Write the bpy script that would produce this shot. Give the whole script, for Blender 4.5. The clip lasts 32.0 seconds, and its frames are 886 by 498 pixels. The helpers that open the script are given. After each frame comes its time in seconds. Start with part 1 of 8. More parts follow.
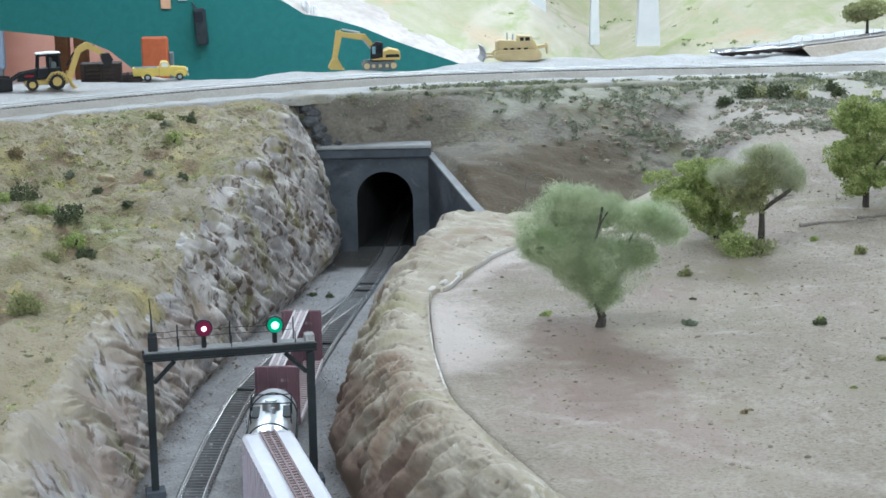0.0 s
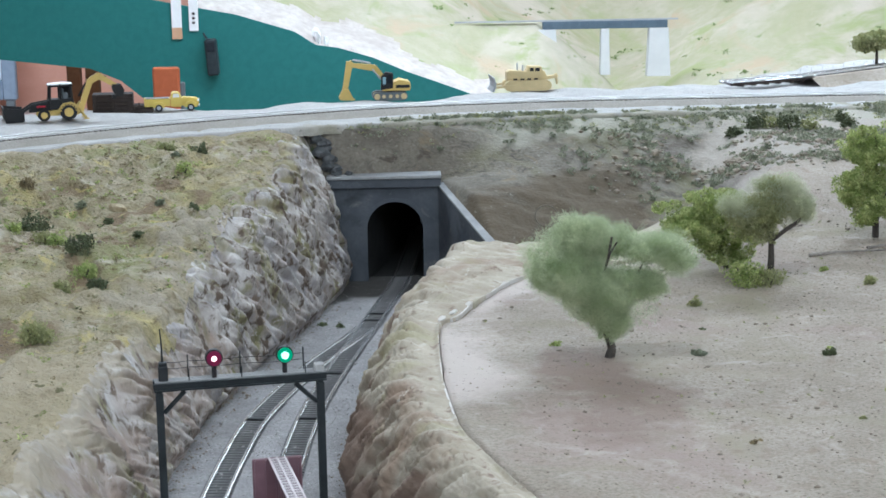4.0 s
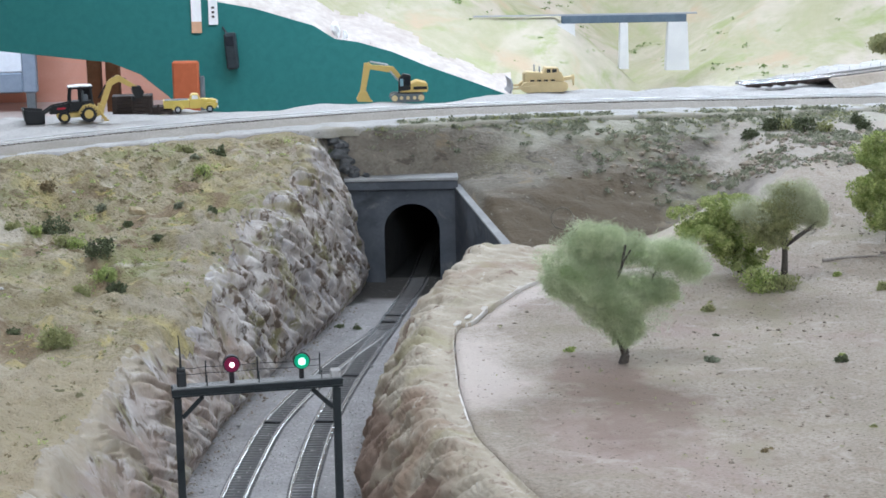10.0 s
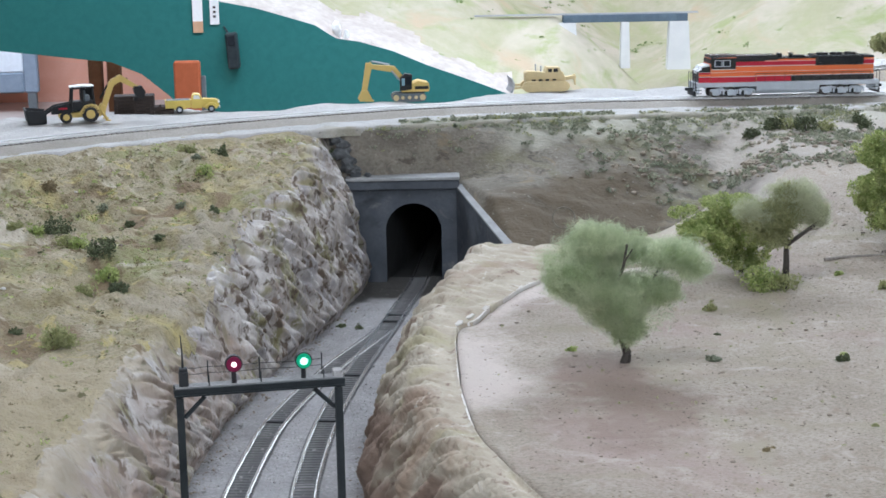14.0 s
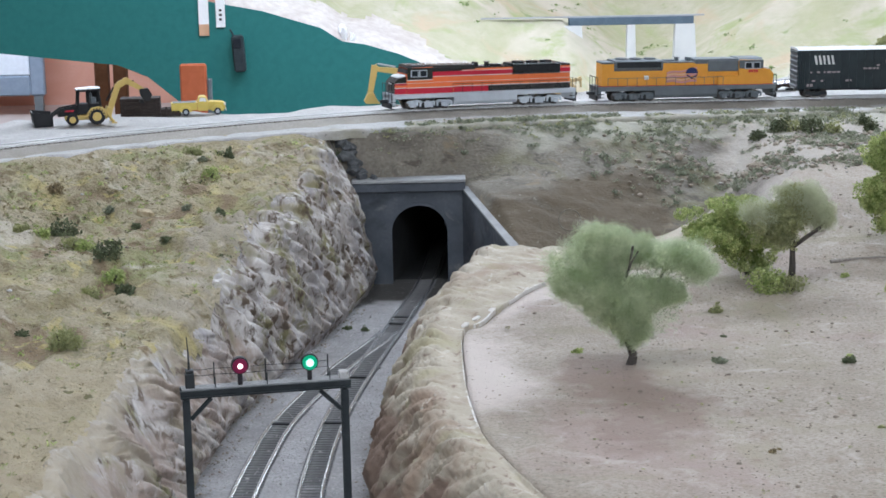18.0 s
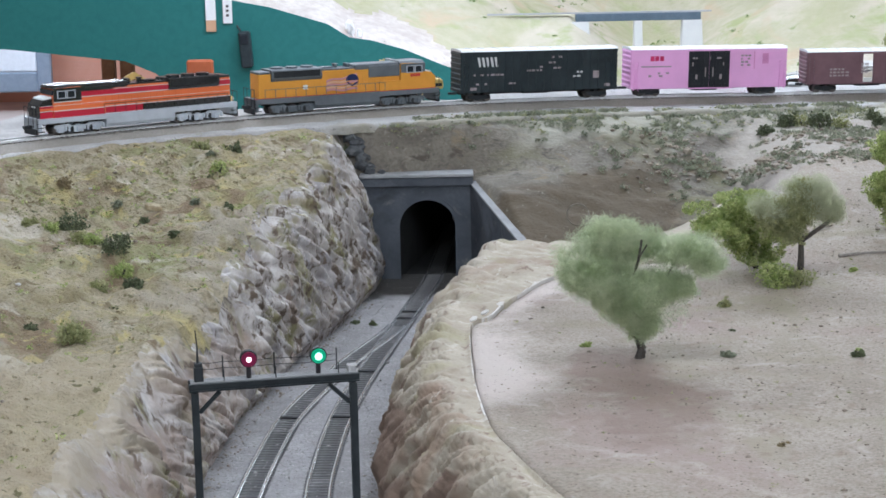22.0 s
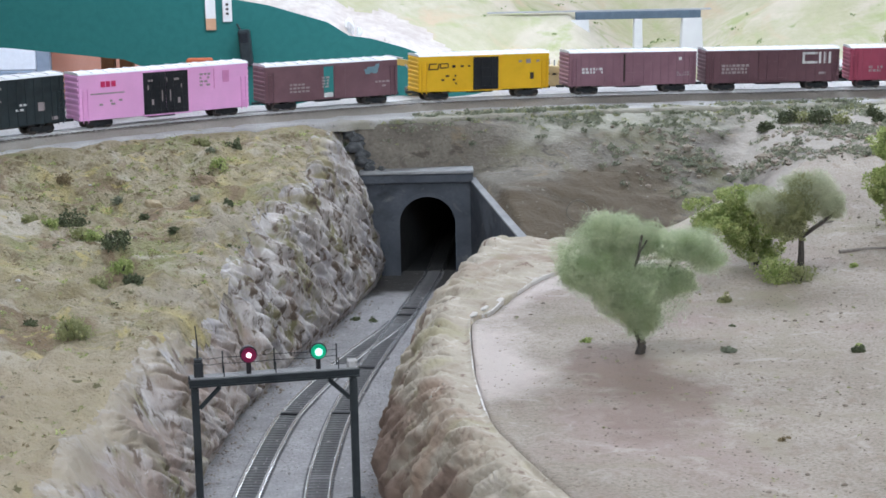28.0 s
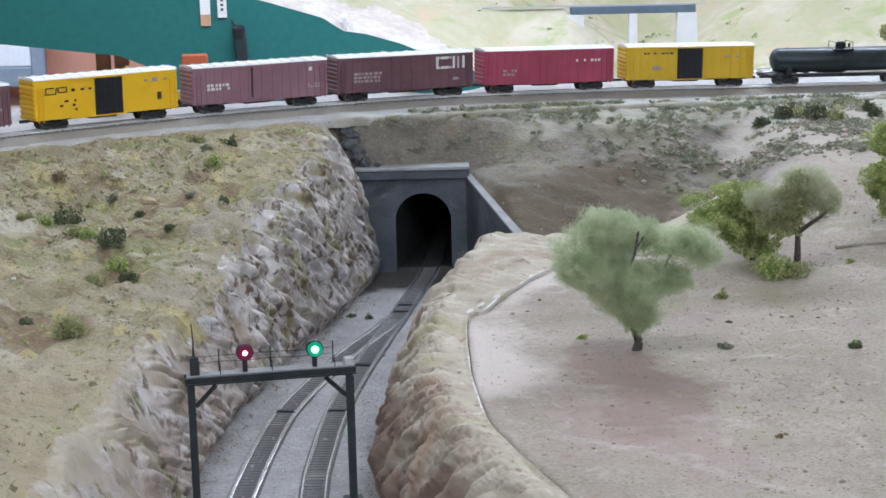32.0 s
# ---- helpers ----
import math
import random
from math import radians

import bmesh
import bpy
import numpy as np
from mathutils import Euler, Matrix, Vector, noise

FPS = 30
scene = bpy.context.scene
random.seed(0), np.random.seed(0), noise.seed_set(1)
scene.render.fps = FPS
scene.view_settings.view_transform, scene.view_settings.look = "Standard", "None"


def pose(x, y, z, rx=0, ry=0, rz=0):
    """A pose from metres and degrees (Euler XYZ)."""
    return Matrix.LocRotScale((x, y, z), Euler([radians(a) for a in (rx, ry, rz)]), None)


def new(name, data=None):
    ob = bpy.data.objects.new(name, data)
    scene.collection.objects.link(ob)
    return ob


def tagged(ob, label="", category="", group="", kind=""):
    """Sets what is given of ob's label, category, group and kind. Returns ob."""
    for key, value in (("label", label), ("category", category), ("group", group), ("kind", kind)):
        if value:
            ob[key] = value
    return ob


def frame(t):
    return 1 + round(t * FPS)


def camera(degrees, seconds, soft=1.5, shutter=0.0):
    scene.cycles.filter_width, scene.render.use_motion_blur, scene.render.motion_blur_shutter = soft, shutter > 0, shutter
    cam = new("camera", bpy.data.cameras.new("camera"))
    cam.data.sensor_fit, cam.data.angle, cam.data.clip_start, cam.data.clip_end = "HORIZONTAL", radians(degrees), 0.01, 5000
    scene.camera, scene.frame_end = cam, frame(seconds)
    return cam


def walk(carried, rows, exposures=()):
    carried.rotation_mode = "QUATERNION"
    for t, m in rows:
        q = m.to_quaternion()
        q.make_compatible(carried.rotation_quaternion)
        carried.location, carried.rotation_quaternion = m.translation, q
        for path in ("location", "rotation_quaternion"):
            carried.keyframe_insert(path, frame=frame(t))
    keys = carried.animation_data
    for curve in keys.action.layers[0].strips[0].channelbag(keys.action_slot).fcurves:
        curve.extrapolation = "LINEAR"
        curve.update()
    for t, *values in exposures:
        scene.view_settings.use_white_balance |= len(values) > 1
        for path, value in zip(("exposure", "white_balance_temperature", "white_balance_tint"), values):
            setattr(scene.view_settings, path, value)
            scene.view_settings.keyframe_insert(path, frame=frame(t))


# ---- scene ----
cam = camera(27.42, 32.0, soft=1.65)
WALK = [
    (0, -0.0035, 0.0145, 0.4479, 77.508, 0.929, -1.152),
    (0.5, -0.0031, 0.0142, 0.4469, 77.911, 0.942, -0.921),
    (1, -0.0034, 0.0145, 0.4463, 78.149, 0.918, -0.841),
    (1.5, -0.0026, 0.0144, 0.4471, 78.316, 0.956, -0.720),
    (2, -0.0027, 0.0131, 0.4490, 78.401, 0.907, -0.674),
    (2.5, -0.0022, 0.0120, 0.4494, 78.461, 0.972, -0.735),
    (3, -0.0025, 0.0121, 0.4489, 78.475, 0.952, -0.756),
    (3.5, -0.0030, 0.0116, 0.4489, 78.460, 0.965, -0.779),
    (5.5, -0.0009, 0.0060, 0.4559, 78.388, 1.115, -0.903),
    (6, -0.0005, -0.0002, 0.4642, 78.122, 1.119, -0.754),
    (6.5, -0.0009, -0.0017, 0.4652, 78.121, 1.104, -0.499),
    (7, -0.0007, -0.0017, 0.4644, 78.089, 1.065, -0.398),
    (7.5, -0.0005, -0.0023, 0.4654, 78.088, 1.072, -0.318),
    (8, -0.0001, -0.0007, 0.4639, 78.112, 1.066, -0.226),
    (8.5, -0.0003, -0.0008, 0.4641, 78.131, 1.032, -0.225),
    (9, -0.0005, -0.0008, 0.4641, 78.157, 1.005, -0.198),
    (9.5, -0.0005, -0.0008, 0.4641, 78.157, 1.000, -0.224),
    (10, 0.0000, -0.0000, 0.4633, 78.181, 0.999, -0.209),
    (10.5, 0.0001, -0.0004, 0.4626, 78.194, 1.021, -0.204),
    (11, -0.0004, -0.0008, 0.4634, 78.181, 1.025, -0.225),
    (11.5, -0.0001, -0.0007, 0.4632, 78.179, 1.052, -0.223),
    (12, -0.0004, -0.0008, 0.4635, 78.179, 1.021, -0.225),
    (12.5, -0.0002, -0.0017, 0.4644, 78.129, 1.040, -0.210),
    (13, 0.0004, -0.0013, 0.4637, 78.144, 1.050, -0.195),
    (13.5, -0.0001, -0.0013, 0.4643, 78.138, 1.089, -0.199),
    (14, -0.0002, -0.0010, 0.4637, 78.163, 1.069, -0.176),
    (14.5, -0.0005, -0.0018, 0.4640, 78.140, 1.060, -0.151),
    (16.5, -0.0009, -0.0025, 0.4638, 78.173, 1.091, -0.062),
    (17, -0.0018, -0.0022, 0.4635, 78.207, 1.048, -0.075),
    (17.5, -0.0015, -0.0032, 0.4635, 78.240, 1.045, -0.043),
    (18, -0.0002, -0.0017, 0.4630, 78.259, 1.114, 0.008),
    (18.5, -0.0012, -0.0014, 0.4628, 78.223, 1.064, 0.031),
    (19, -0.0012, -0.0023, 0.4623, 78.261, 1.108, 0.071),
    (19.5, -0.0015, -0.0033, 0.4629, 78.261, 1.080, 0.082),
    (20, -0.0017, -0.0028, 0.4624, 78.259, 1.076, 0.110),
    (20.5, -0.0015, -0.0025, 0.4623, 78.236, 1.105, 0.123),
    (21, -0.0014, -0.0022, 0.4617, 78.221, 1.106, 0.145),
    (21.5, -0.0016, -0.0017, 0.4609, 78.185, 1.093, 0.202),
    (22, -0.0018, -0.0020, 0.4609, 78.154, 1.129, 0.214),
    (22.5, -0.0016, -0.0016, 0.4607, 78.163, 1.116, 0.235),
    (23, -0.0016, -0.0026, 0.4612, 78.152, 1.143, 0.265),
    (23.5, -0.0012, -0.0019, 0.4601, 78.154, 1.142, 0.290),
    (24, -0.0014, -0.0020, 0.4600, 78.149, 1.096, 0.349),
    (24.5, -0.0017, -0.0021, 0.4602, 78.162, 1.146, 0.319),
    (25, -0.0017, -0.0021, 0.4602, 78.181, 1.161, 0.293),
    (25.5, -0.0022, -0.0021, 0.4595, 78.173, 1.101, 0.312),
    (27.5, -0.0016, -0.0006, 0.4577, 78.145, 1.159, 0.275),
    (28, -0.0019, -0.0017, 0.4584, 78.114, 1.166, 0.205),
    (28.5, -0.0019, -0.0009, 0.4576, 78.113, 1.190, 0.205),
    (29, -0.0018, 0.0007, 0.4569, 78.060, 1.165, 0.197),
    (29.5, -0.0018, -0.0001, 0.4556, 78.051, 1.196, 0.180),
    (30, -0.0022, 0.0001, 0.4554, 78.017, 1.209, 0.137),
    (30.5, -0.0015, -0.0002, 0.4556, 77.961, 1.214, 0.153),
    (31, -0.0024, -0.0001, 0.4558, 77.988, 1.193, 0.096),
    (31.5, -0.0023, 0.0000, 0.4547, 77.994, 1.226, 0.066),
    (32, -0.0025, 0.0009, 0.4593, 77.957, 1.294, 0.030),]
BALANCE = [(0, 0.0, 6110, 3), (3, 0.0, 6110, 4), (5.5, 0.0, 6180, 7), (9, 0.0, 6280, 9), (20, 0.0, 6280, 10), (32, 0.0, 6290, 11)]
walk(cam, [(r[0], pose(*r[1:])) for r in WALK], BALANCE)

# ---------------------------------------------------------------- light
world = bpy.data.worlds.new("world")
scene.world = world
world.use_nodes = True
world.node_tree.nodes["Background"].inputs[0].default_value = (0.9, 0.95, 1.0, 1)
world.node_tree.nodes["Background"].inputs[1].default_value = 0.07
# none in view; the y -1.2 pair and y 11 lamp are added fill
LAMPS = [  # x, y, length, width, watts
    (-0.9, 3.0, 1.2, 0.3, 32), (0.9, 3.0, 1.2, 0.3, 40), (0.0, 1.1, 1.2, 0.3, 7), (0.9, -1.2, 1.2, 0.3, 60), (-0.9, -1.2, 1.2, 0.3, 34),
    (-2.4, 6.6, 2.4, 0.6, 10), (0.2, 6.9, 2.4, 0.6, 74), (2.6, 6.9, 2.4, 0.6, 32), (0.8, 9.4, 2.4, 0.6, 16), (-2.6, 11.0, 1.2, 0.6, 115)]
CEIL, FLOOR = 1.55, -1.15


# ---------------------------------------------------------------- materials
def rgb(c):
    return (*c, 1) if len(c) == 3 else c


def material(name, a, b=None, c=None, scale=40.0, fine=400.0, rough=0.85, metal=0.0, bump=0.3, spread=(0.35, 0.65), glow=0.0,
             depth=0.002, spots=None, spot_scale=250.0, spot_at=0.68, stretch=(1, 1, 1), spec=0.3, by_piece=0.0, patch=(), grown=(), thin=0.0):
    """A surface of colours a to b in soft patches, c in fine grain, with dots of a further colour and fine relief."""
    m = bpy.data.materials.new(name)
    m.use_nodes = True
    nt = m.node_tree
    bs = nt.nodes["Principled BSDF"]
    bs.inputs["Roughness"].default_value = rough
    bs.inputs["Metallic"].default_value = metal
    bs.inputs["Specular IOR Level"].default_value = spec
    b, c = b or a, c or a
    co = nt.nodes.new("ShaderNodeTexCoord")
    mp = nt.nodes.new("ShaderNodeMapping")
    mp.inputs["Scale"].default_value = stretch
    nt.links.new(co.outputs["Object"], mp.inputs[0])

    def noise_node(s, detail=4.0, off=0.0):
        n = nt.nodes.new("ShaderNodeTexNoise")
        n.inputs["Scale"].default_value = s
        n.inputs["Detail"].default_value = detail
        n.inputs["Roughness"].default_value = 0.6
        n.inputs["Distortion"].default_value = off
        nt.links.new(mp.outputs[0], n.inputs["Vector"])
        return n

    def ramp(src, lo, hi):
        r = nt.nodes.new("ShaderNodeMapRange")
        r.inputs["From Min"].default_value, r.inputs["From Max"].default_value = lo, hi
        nt.links.new(src, r.inputs["Value"])
        return r.outputs[0]

    def mix(fac, p, q, amount=None):
        x = nt.nodes.new("ShaderNodeMix")
        x.data_type = "RGBA"
        if amount is None:
            nt.links.new(fac, x.inputs[0])
        else:
            mu = nt.nodes.new("ShaderNodeMath")
            mu.operation = "MULTIPLY"
            mu.inputs[1].default_value = amount
            nt.links.new(fac, mu.inputs[0])
            nt.links.new(mu.outputs[0], x.inputs[0])
        for k, v in ((6, p), (7, q)):
            if isinstance(v, tuple):
                x.inputs[k].default_value = rgb(v)
            else:
                nt.links.new(v, x.inputs[k])
        return x.outputs[2]

    n1, n2 = noise_node(scale, 5.0, 0.6), noise_node(fine, 3.0)
    col = mix(ramp(n1.outputs[0], *spread), tuple(a), tuple(b))
    col = mix(ramp(n2.outputs[0], 0.4, 0.75), col, tuple(c), 0.75)
    for colour, size, at, soft in patch:
        n4 = noise_node(size, 4.0, 0.8)
        col = mix(ramp(n4.outputs[0], at, at + soft), col, tuple(colour))
    for attribute, colour, amount in grown:
        at_node = nt.nodes.new("ShaderNodeAttribute")
        at_node.attribute_name = attribute
        n5 = noise_node(fine * 0.25, 3.0)
        ad = nt.nodes.new("ShaderNodeMath")
        ad.operation = "MULTIPLY_ADD"
        nt.links.new(at_node.outputs["Fac"], ad.inputs[0])
        ad.inputs[1].default_value = 1.6
        nt.links.new(ramp(n5.outputs[0], 0.9, -0.3), ad.inputs[2])
        col = mix(ramp(ad.outputs[0], 0.75, 1.6), col, tuple(colour), amount)
    if spots:
        n3 = noise_node(spot_scale, 2.0)
        col = mix(ramp(n3.outputs[0], spot_at, spot_at + 0.05), col, tuple(spots))
    if by_piece:
        oi = nt.nodes.new("ShaderNodeObjectInfo")
        hs = nt.nodes.new("ShaderNodeHueSaturation")
        nt.links.new(ramp(oi.outputs["Random"], -0.0001, 1.0), hs.inputs["Value"])
        hs.inputs["Fac"].default_value = by_piece
        nt.links.new(col, hs.inputs["Color"])
        col = hs.outputs[0]
    nt.links.new(col, bs.inputs["Base Color"])
    if glow:
        nt.links.new(col, bs.inputs["Emission Color"])
        bs.inputs["Emission Strength"].default_value = glow
    if thin:
        tl = nt.nodes.new("ShaderNodeBsdfTranslucent")
        nt.links.new(col, tl.inputs["Color"])
        ms = nt.nodes.new("ShaderNodeMixShader")
        ms.inputs[0].default_value = thin
        nt.links.new(bs.outputs[0], ms.inputs[1])
        nt.links.new(tl.outputs[0], ms.inputs[2])
        nt.links.new(ms.outputs[0], nt.nodes["Material Output"].inputs["Surface"])
    if bump:
        bp = nt.nodes.new("ShaderNodeBump")
        bp.inputs["Strength"].default_value = bump
        bp.inputs["Distance"].default_value = depth
        nt.links.new(n2.outputs[0], bp.inputs["Height"])
        nt.links.new(bp.outputs[0], bs.inputs["Normal"])
    return m


def paint(name, c, rough=0.45, wear=0.12, **k):
    d = tuple(max(0.0, v * (1 - wear) - 0.002) for v in c)
    l = tuple(min(1.0, v * (1 + wear) + 0.004) for v in c)
    return material(name, d, l, c, scale=30, fine=220, rough=rough, bump=0.05, depth=0.0005, **k)


# gravel turns dark at the tunnel mouth: shade put into its colour
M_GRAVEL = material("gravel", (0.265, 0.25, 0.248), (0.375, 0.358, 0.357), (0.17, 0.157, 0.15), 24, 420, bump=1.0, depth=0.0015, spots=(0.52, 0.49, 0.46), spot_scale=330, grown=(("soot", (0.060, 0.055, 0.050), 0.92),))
M_GRASS = material("dry_grass", (0.275, 0.225, 0.125), (0.45, 0.38, 0.275), (0.21, 0.175, 0.098), 16, 330, bump=1.0, depth=0.004, spots=(0.155, 0.135, 0.068), spot_scale=110, spot_at=0.65,
                   patch=(((0.44, 0.36, 0.165), 7, 0.52, 0.14), ((0.26, 0.25, 0.118), 9, 0.54, 0.12), ((0.30, 0.255, 0.14), 70, 0.56, 0.08), ((0.235, 0.17, 0.105), 13, 0.54, 0.10), ((0.48, 0.42, 0.33), 11, 0.57, 0.10), ((0.20, 0.155, 0.085), 42, 0.57, 0.1), ((0.46, 0.37, 0.16), 34, 0.60, 0.09)),
                   grown=(("sand", (0.40, 0.33, 0.225), 0.75), ("rock", (0.40, 0.345, 0.28), 0.6)))
M_ROCK = material("painted_rock", (0.325, 0.28, 0.245), (0.585, 0.545, 0.515), (0.46, 0.415, 0.385), 55, 300, bump=0.8, depth=0.0015, spread=(0.36, 0.62), stretch=(1, 1, 0.6),
                  patch=(((0.33, 0.24, 0.185), 16, 0.54, 0.15), ((0.30, 0.28, 0.285), 20, 0.52, 0.14), ((0.26, 0.235, 0.13), 27, 0.54, 0.12), ((0.13, 0.095, 0.07), 85, 0.52, 0.10), ((0.62, 0.585, 0.56), 110, 0.60, 0.09)), grown=(("turf", (0.33, 0.285, 0.165), 0.9), ("sand", (0.385, 0.325, 0.245), 0.9), ("earth", (0.36, 0.28, 0.235), 0.7)))
# berm's lower face: brown paint, deepened to paint in its shade
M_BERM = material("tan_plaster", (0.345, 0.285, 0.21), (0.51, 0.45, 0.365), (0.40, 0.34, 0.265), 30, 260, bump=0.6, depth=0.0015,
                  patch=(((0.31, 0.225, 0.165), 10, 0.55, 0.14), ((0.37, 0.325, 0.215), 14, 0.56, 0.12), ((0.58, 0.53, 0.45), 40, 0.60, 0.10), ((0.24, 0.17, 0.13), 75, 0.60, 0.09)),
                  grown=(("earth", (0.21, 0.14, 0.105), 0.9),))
M_FIELD = material("bare_earth", (0.335, 0.28, 0.225), (0.44, 0.375, 0.315), (0.185, 0.148, 0.105), 9, 400, bump=0.9, depth=0.0016, spots=(0.20, 0.16, 0.115), spot_scale=230, spot_at=0.66,
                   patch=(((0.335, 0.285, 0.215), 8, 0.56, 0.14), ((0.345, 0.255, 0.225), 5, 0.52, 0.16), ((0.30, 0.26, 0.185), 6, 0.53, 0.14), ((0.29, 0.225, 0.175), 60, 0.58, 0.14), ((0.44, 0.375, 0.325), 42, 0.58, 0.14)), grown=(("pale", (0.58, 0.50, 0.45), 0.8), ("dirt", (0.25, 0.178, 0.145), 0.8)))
M_BANK = material("brown_bank", (0.155, 0.134, 0.106), (0.23, 0.203, 0.164), (0.112, 0.096, 0.075), 14, 260, bump=0.9, depth=0.0018, spots=(0.24, 0.22, 0.18), spot_scale=190, spot_at=0.68,
                  patch=(((0.135, 0.110, 0.095), 9, 0.54, 0.14), ((0.165, 0.150, 0.085), 7, 0.54, 0.12), ((0.10, 0.085, 0.065), 45, 0.55, 0.10), ((0.22, 0.175, 0.12), 33, 0.58, 0.10), ((0.27, 0.24, 0.195), 150, 0.60, 0.10)), stretch=(0.85, 1, 1.1),
                  grown=(("pale", (0.40, 0.35, 0.30), 0.8), ("scrub", (0.36, 0.34, 0.275), 0.8), ("rust", (0.104, 0.077, 0.047), 0.9)))
M_SHELF = material("pale_ballast", (0.39, 0.372, 0.355), (0.50, 0.478, 0.458), (0.30, 0.285, 0.27), 26, 420, bump=0.9, depth=0.0015, spots=(0.22, 0.20, 0.18), spot_scale=210, spot_at=0.66, grown=(("scrub", (0.29, 0.265, 0.20), 0.85),))
M_PORTAL = material("grey_plaster", (0.052, 0.058, 0.070), (0.100, 0.108, 0.122), (0.072, 0.079, 0.092), 26, 300, rough=0.8, bump=0.4, depth=0.001,
                    patch=(((0.15, 0.15, 0.15), 34, 0.62, 0.1), ((0.035, 0.037, 0.042), 18, 0.58, 0.12)))
# near-black base colour paints in the darkness inside the bore
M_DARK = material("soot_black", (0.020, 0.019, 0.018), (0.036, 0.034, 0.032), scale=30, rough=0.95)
M_RAIL = material("nickel_rail", (0.86, 0.86, 0.85), (0.93, 0.93, 0.92), (0.88, 0.87, 0.85), 60, 500, rough=0.24, metal=0.85, bump=0.03, spec=0.7)
M_TIE = material("dark_tie", (0.10, 0.096, 0.096), (0.19, 0.182, 0.18), (0.135, 0.13, 0.128), 60, 400, bump=0.4, depth=0.0008)
M_BLACKP = paint("weathered_black", (0.022, 0.024, 0.026), 0.6, 0.3)
M_STEEL = paint("bridge_black", (0.020, 0.024, 0.026), 0.5, 0.35)
M_WALL = material("room_paint", (0.55, 0.50, 0.45), (0.60, 0.55, 0.5), scale=2, fine=60, bump=0.1)
M_CEIL = material("ceiling_white", (0.75, 0.75, 0.73), (0.8, 0.8, 0.78), scale=3, fine=80, bump=0.2)
M_FLOORM = material("floor_carpet", (0.40, 0.33, 0.30), (0.48, 0.40, 0.37), scale=3, fine=120, bump=0.4)
M_TEAL = paint("teal_fascia", (0.020, 0.150, 0.140), 0.5, 0.06)
M_PINK_WALL = material("pink_wall", (0.60, 0.30, 0.22), (0.66, 0.36, 0.28), scale=3, fine=60, bump=0.1)
M_LEG = material("stained_wood", (0.16, 0.065, 0.03), (0.22, 0.10, 0.05), scale=20, fine=120, bump=0.2)
M_HILL = material("hill_green", (0.42, 0.405, 0.255), (0.56, 0.515, 0.42), (0.42, 0.41, 0.265), 2.6, 18, bump=0.4, depth=0.02, spots=(0.30, 0.34, 0.18), spot_scale=9, spot_at=0.68,
                  patch=(((0.60, 0.535, 0.455), 1.4, 0.50, 0.12), ((0.39, 0.415, 0.22), 3.2, 0.55, 0.12), ((0.54, 0.43, 0.31), 2.2, 0.57, 0.12)))
M_HILLROCK = material("hill_rock", (0.52, 0.46, 0.43), (0.68, 0.63, 0.60), (0.46, 0.39, 0.36), 6, 30, bump=0.4, depth=0.02)
M_LAMP = material("lamp_diffuser", (0.95, 0.97, 1.0), scale=3, bump=0, glow=3.0)
M_FRAME = paint("white_metal", (0.75, 0.75, 0.73), 0.4, 0.05)


# ---------------------------------------------------------------- building helpers
def part(name, bm, mat, parent=None, label="", smooth=False, m=None):
    me = bpy.data.meshes.new(name)
    if smooth:
        for fc in bm.faces:
            fc.smooth = True
    bm.to_mesh(me)
    bm.free()
    me.materials.append(mat)
    ob = new(name, me)
    if parent is not None:
        ob.parent = parent
    if m is not None:
        ob.matrix_basis = m
    if label:
        ob["label"] = label
    return ob


def share(ob, m, parent=None):
    """A further piece on the same mesh."""
    o = new(ob.name.split(".")[0], ob.data)
    o.parent = parent or ob.parent
    o.matrix_basis = m
    return o


def thing(name, m, label, category, group="", kind=""):
    e = new(name)
    e.empty_display_size = 0.02
    e.matrix_basis = m
    return tagged(e, label, category, group, kind)


def box(bm, x0, x1, y0, y1, z0, z1, bevel=0.0, m=None):
    r = bmesh.ops.create_cube(bm, size=1)
    vs = r["verts"]
    mt = Matrix.Translation(((x0 + x1) / 2, (y0 + y1) / 2, (z0 + z1) / 2)) @ Matrix.Diagonal((x1 - x0, y1 - y0, z1 - z0, 1))
    bmesh.ops.transform(bm, matrix=(m @ mt) if m else mt, verts=vs)
    if bevel:
        es = list({e for v in vs for e in v.link_edges})
        bmesh.ops.bevel(bm, geom=es, offset=bevel, segments=1, affect="EDGES")
    return vs


def rod(bm, p, q, r, seg=8, r2=None):
    p, q = Vector(p), Vector(q)
    d = q - p
    mt = Matrix.Translation((p + q) / 2) @ d.to_track_quat("Z", "Y").to_matrix().to_4x4()
    return bmesh.ops.create_cone(bm, cap_ends=True, segments=seg, radius1=r, radius2=r if r2 is None else r2, depth=d.length, matrix=mt)["verts"]


def prism(bm, outline, y0, y1, axis="y"):
    """A solid with the outline (u, v) from y0 to y1 along one axis; the outline lies in x-z (axis y), y-z (x) or x-y (z)."""
    put = {"y": lambda u, v, w: (u, w, v), "x": lambda u, v, w: (w, u, v), "z": lambda u, v, w: (u, v, w)}[axis]
    a = [bm.verts.new(put(u, v, y0)) for u, v in outline]
    b = [bm.verts.new(put(u, v, y1)) for u, v in outline]
    n = len(a)
    fs = [bm.faces.new(a), bm.faces.new(b[::-1])]
    for i in range(n):
        fs.append(bm.faces.new((a[i], b[i], b[(i + 1) % n], a[(i + 1) % n])))
    bmesh.ops.recalc_face_normals(bm, faces=fs)
    return a + b


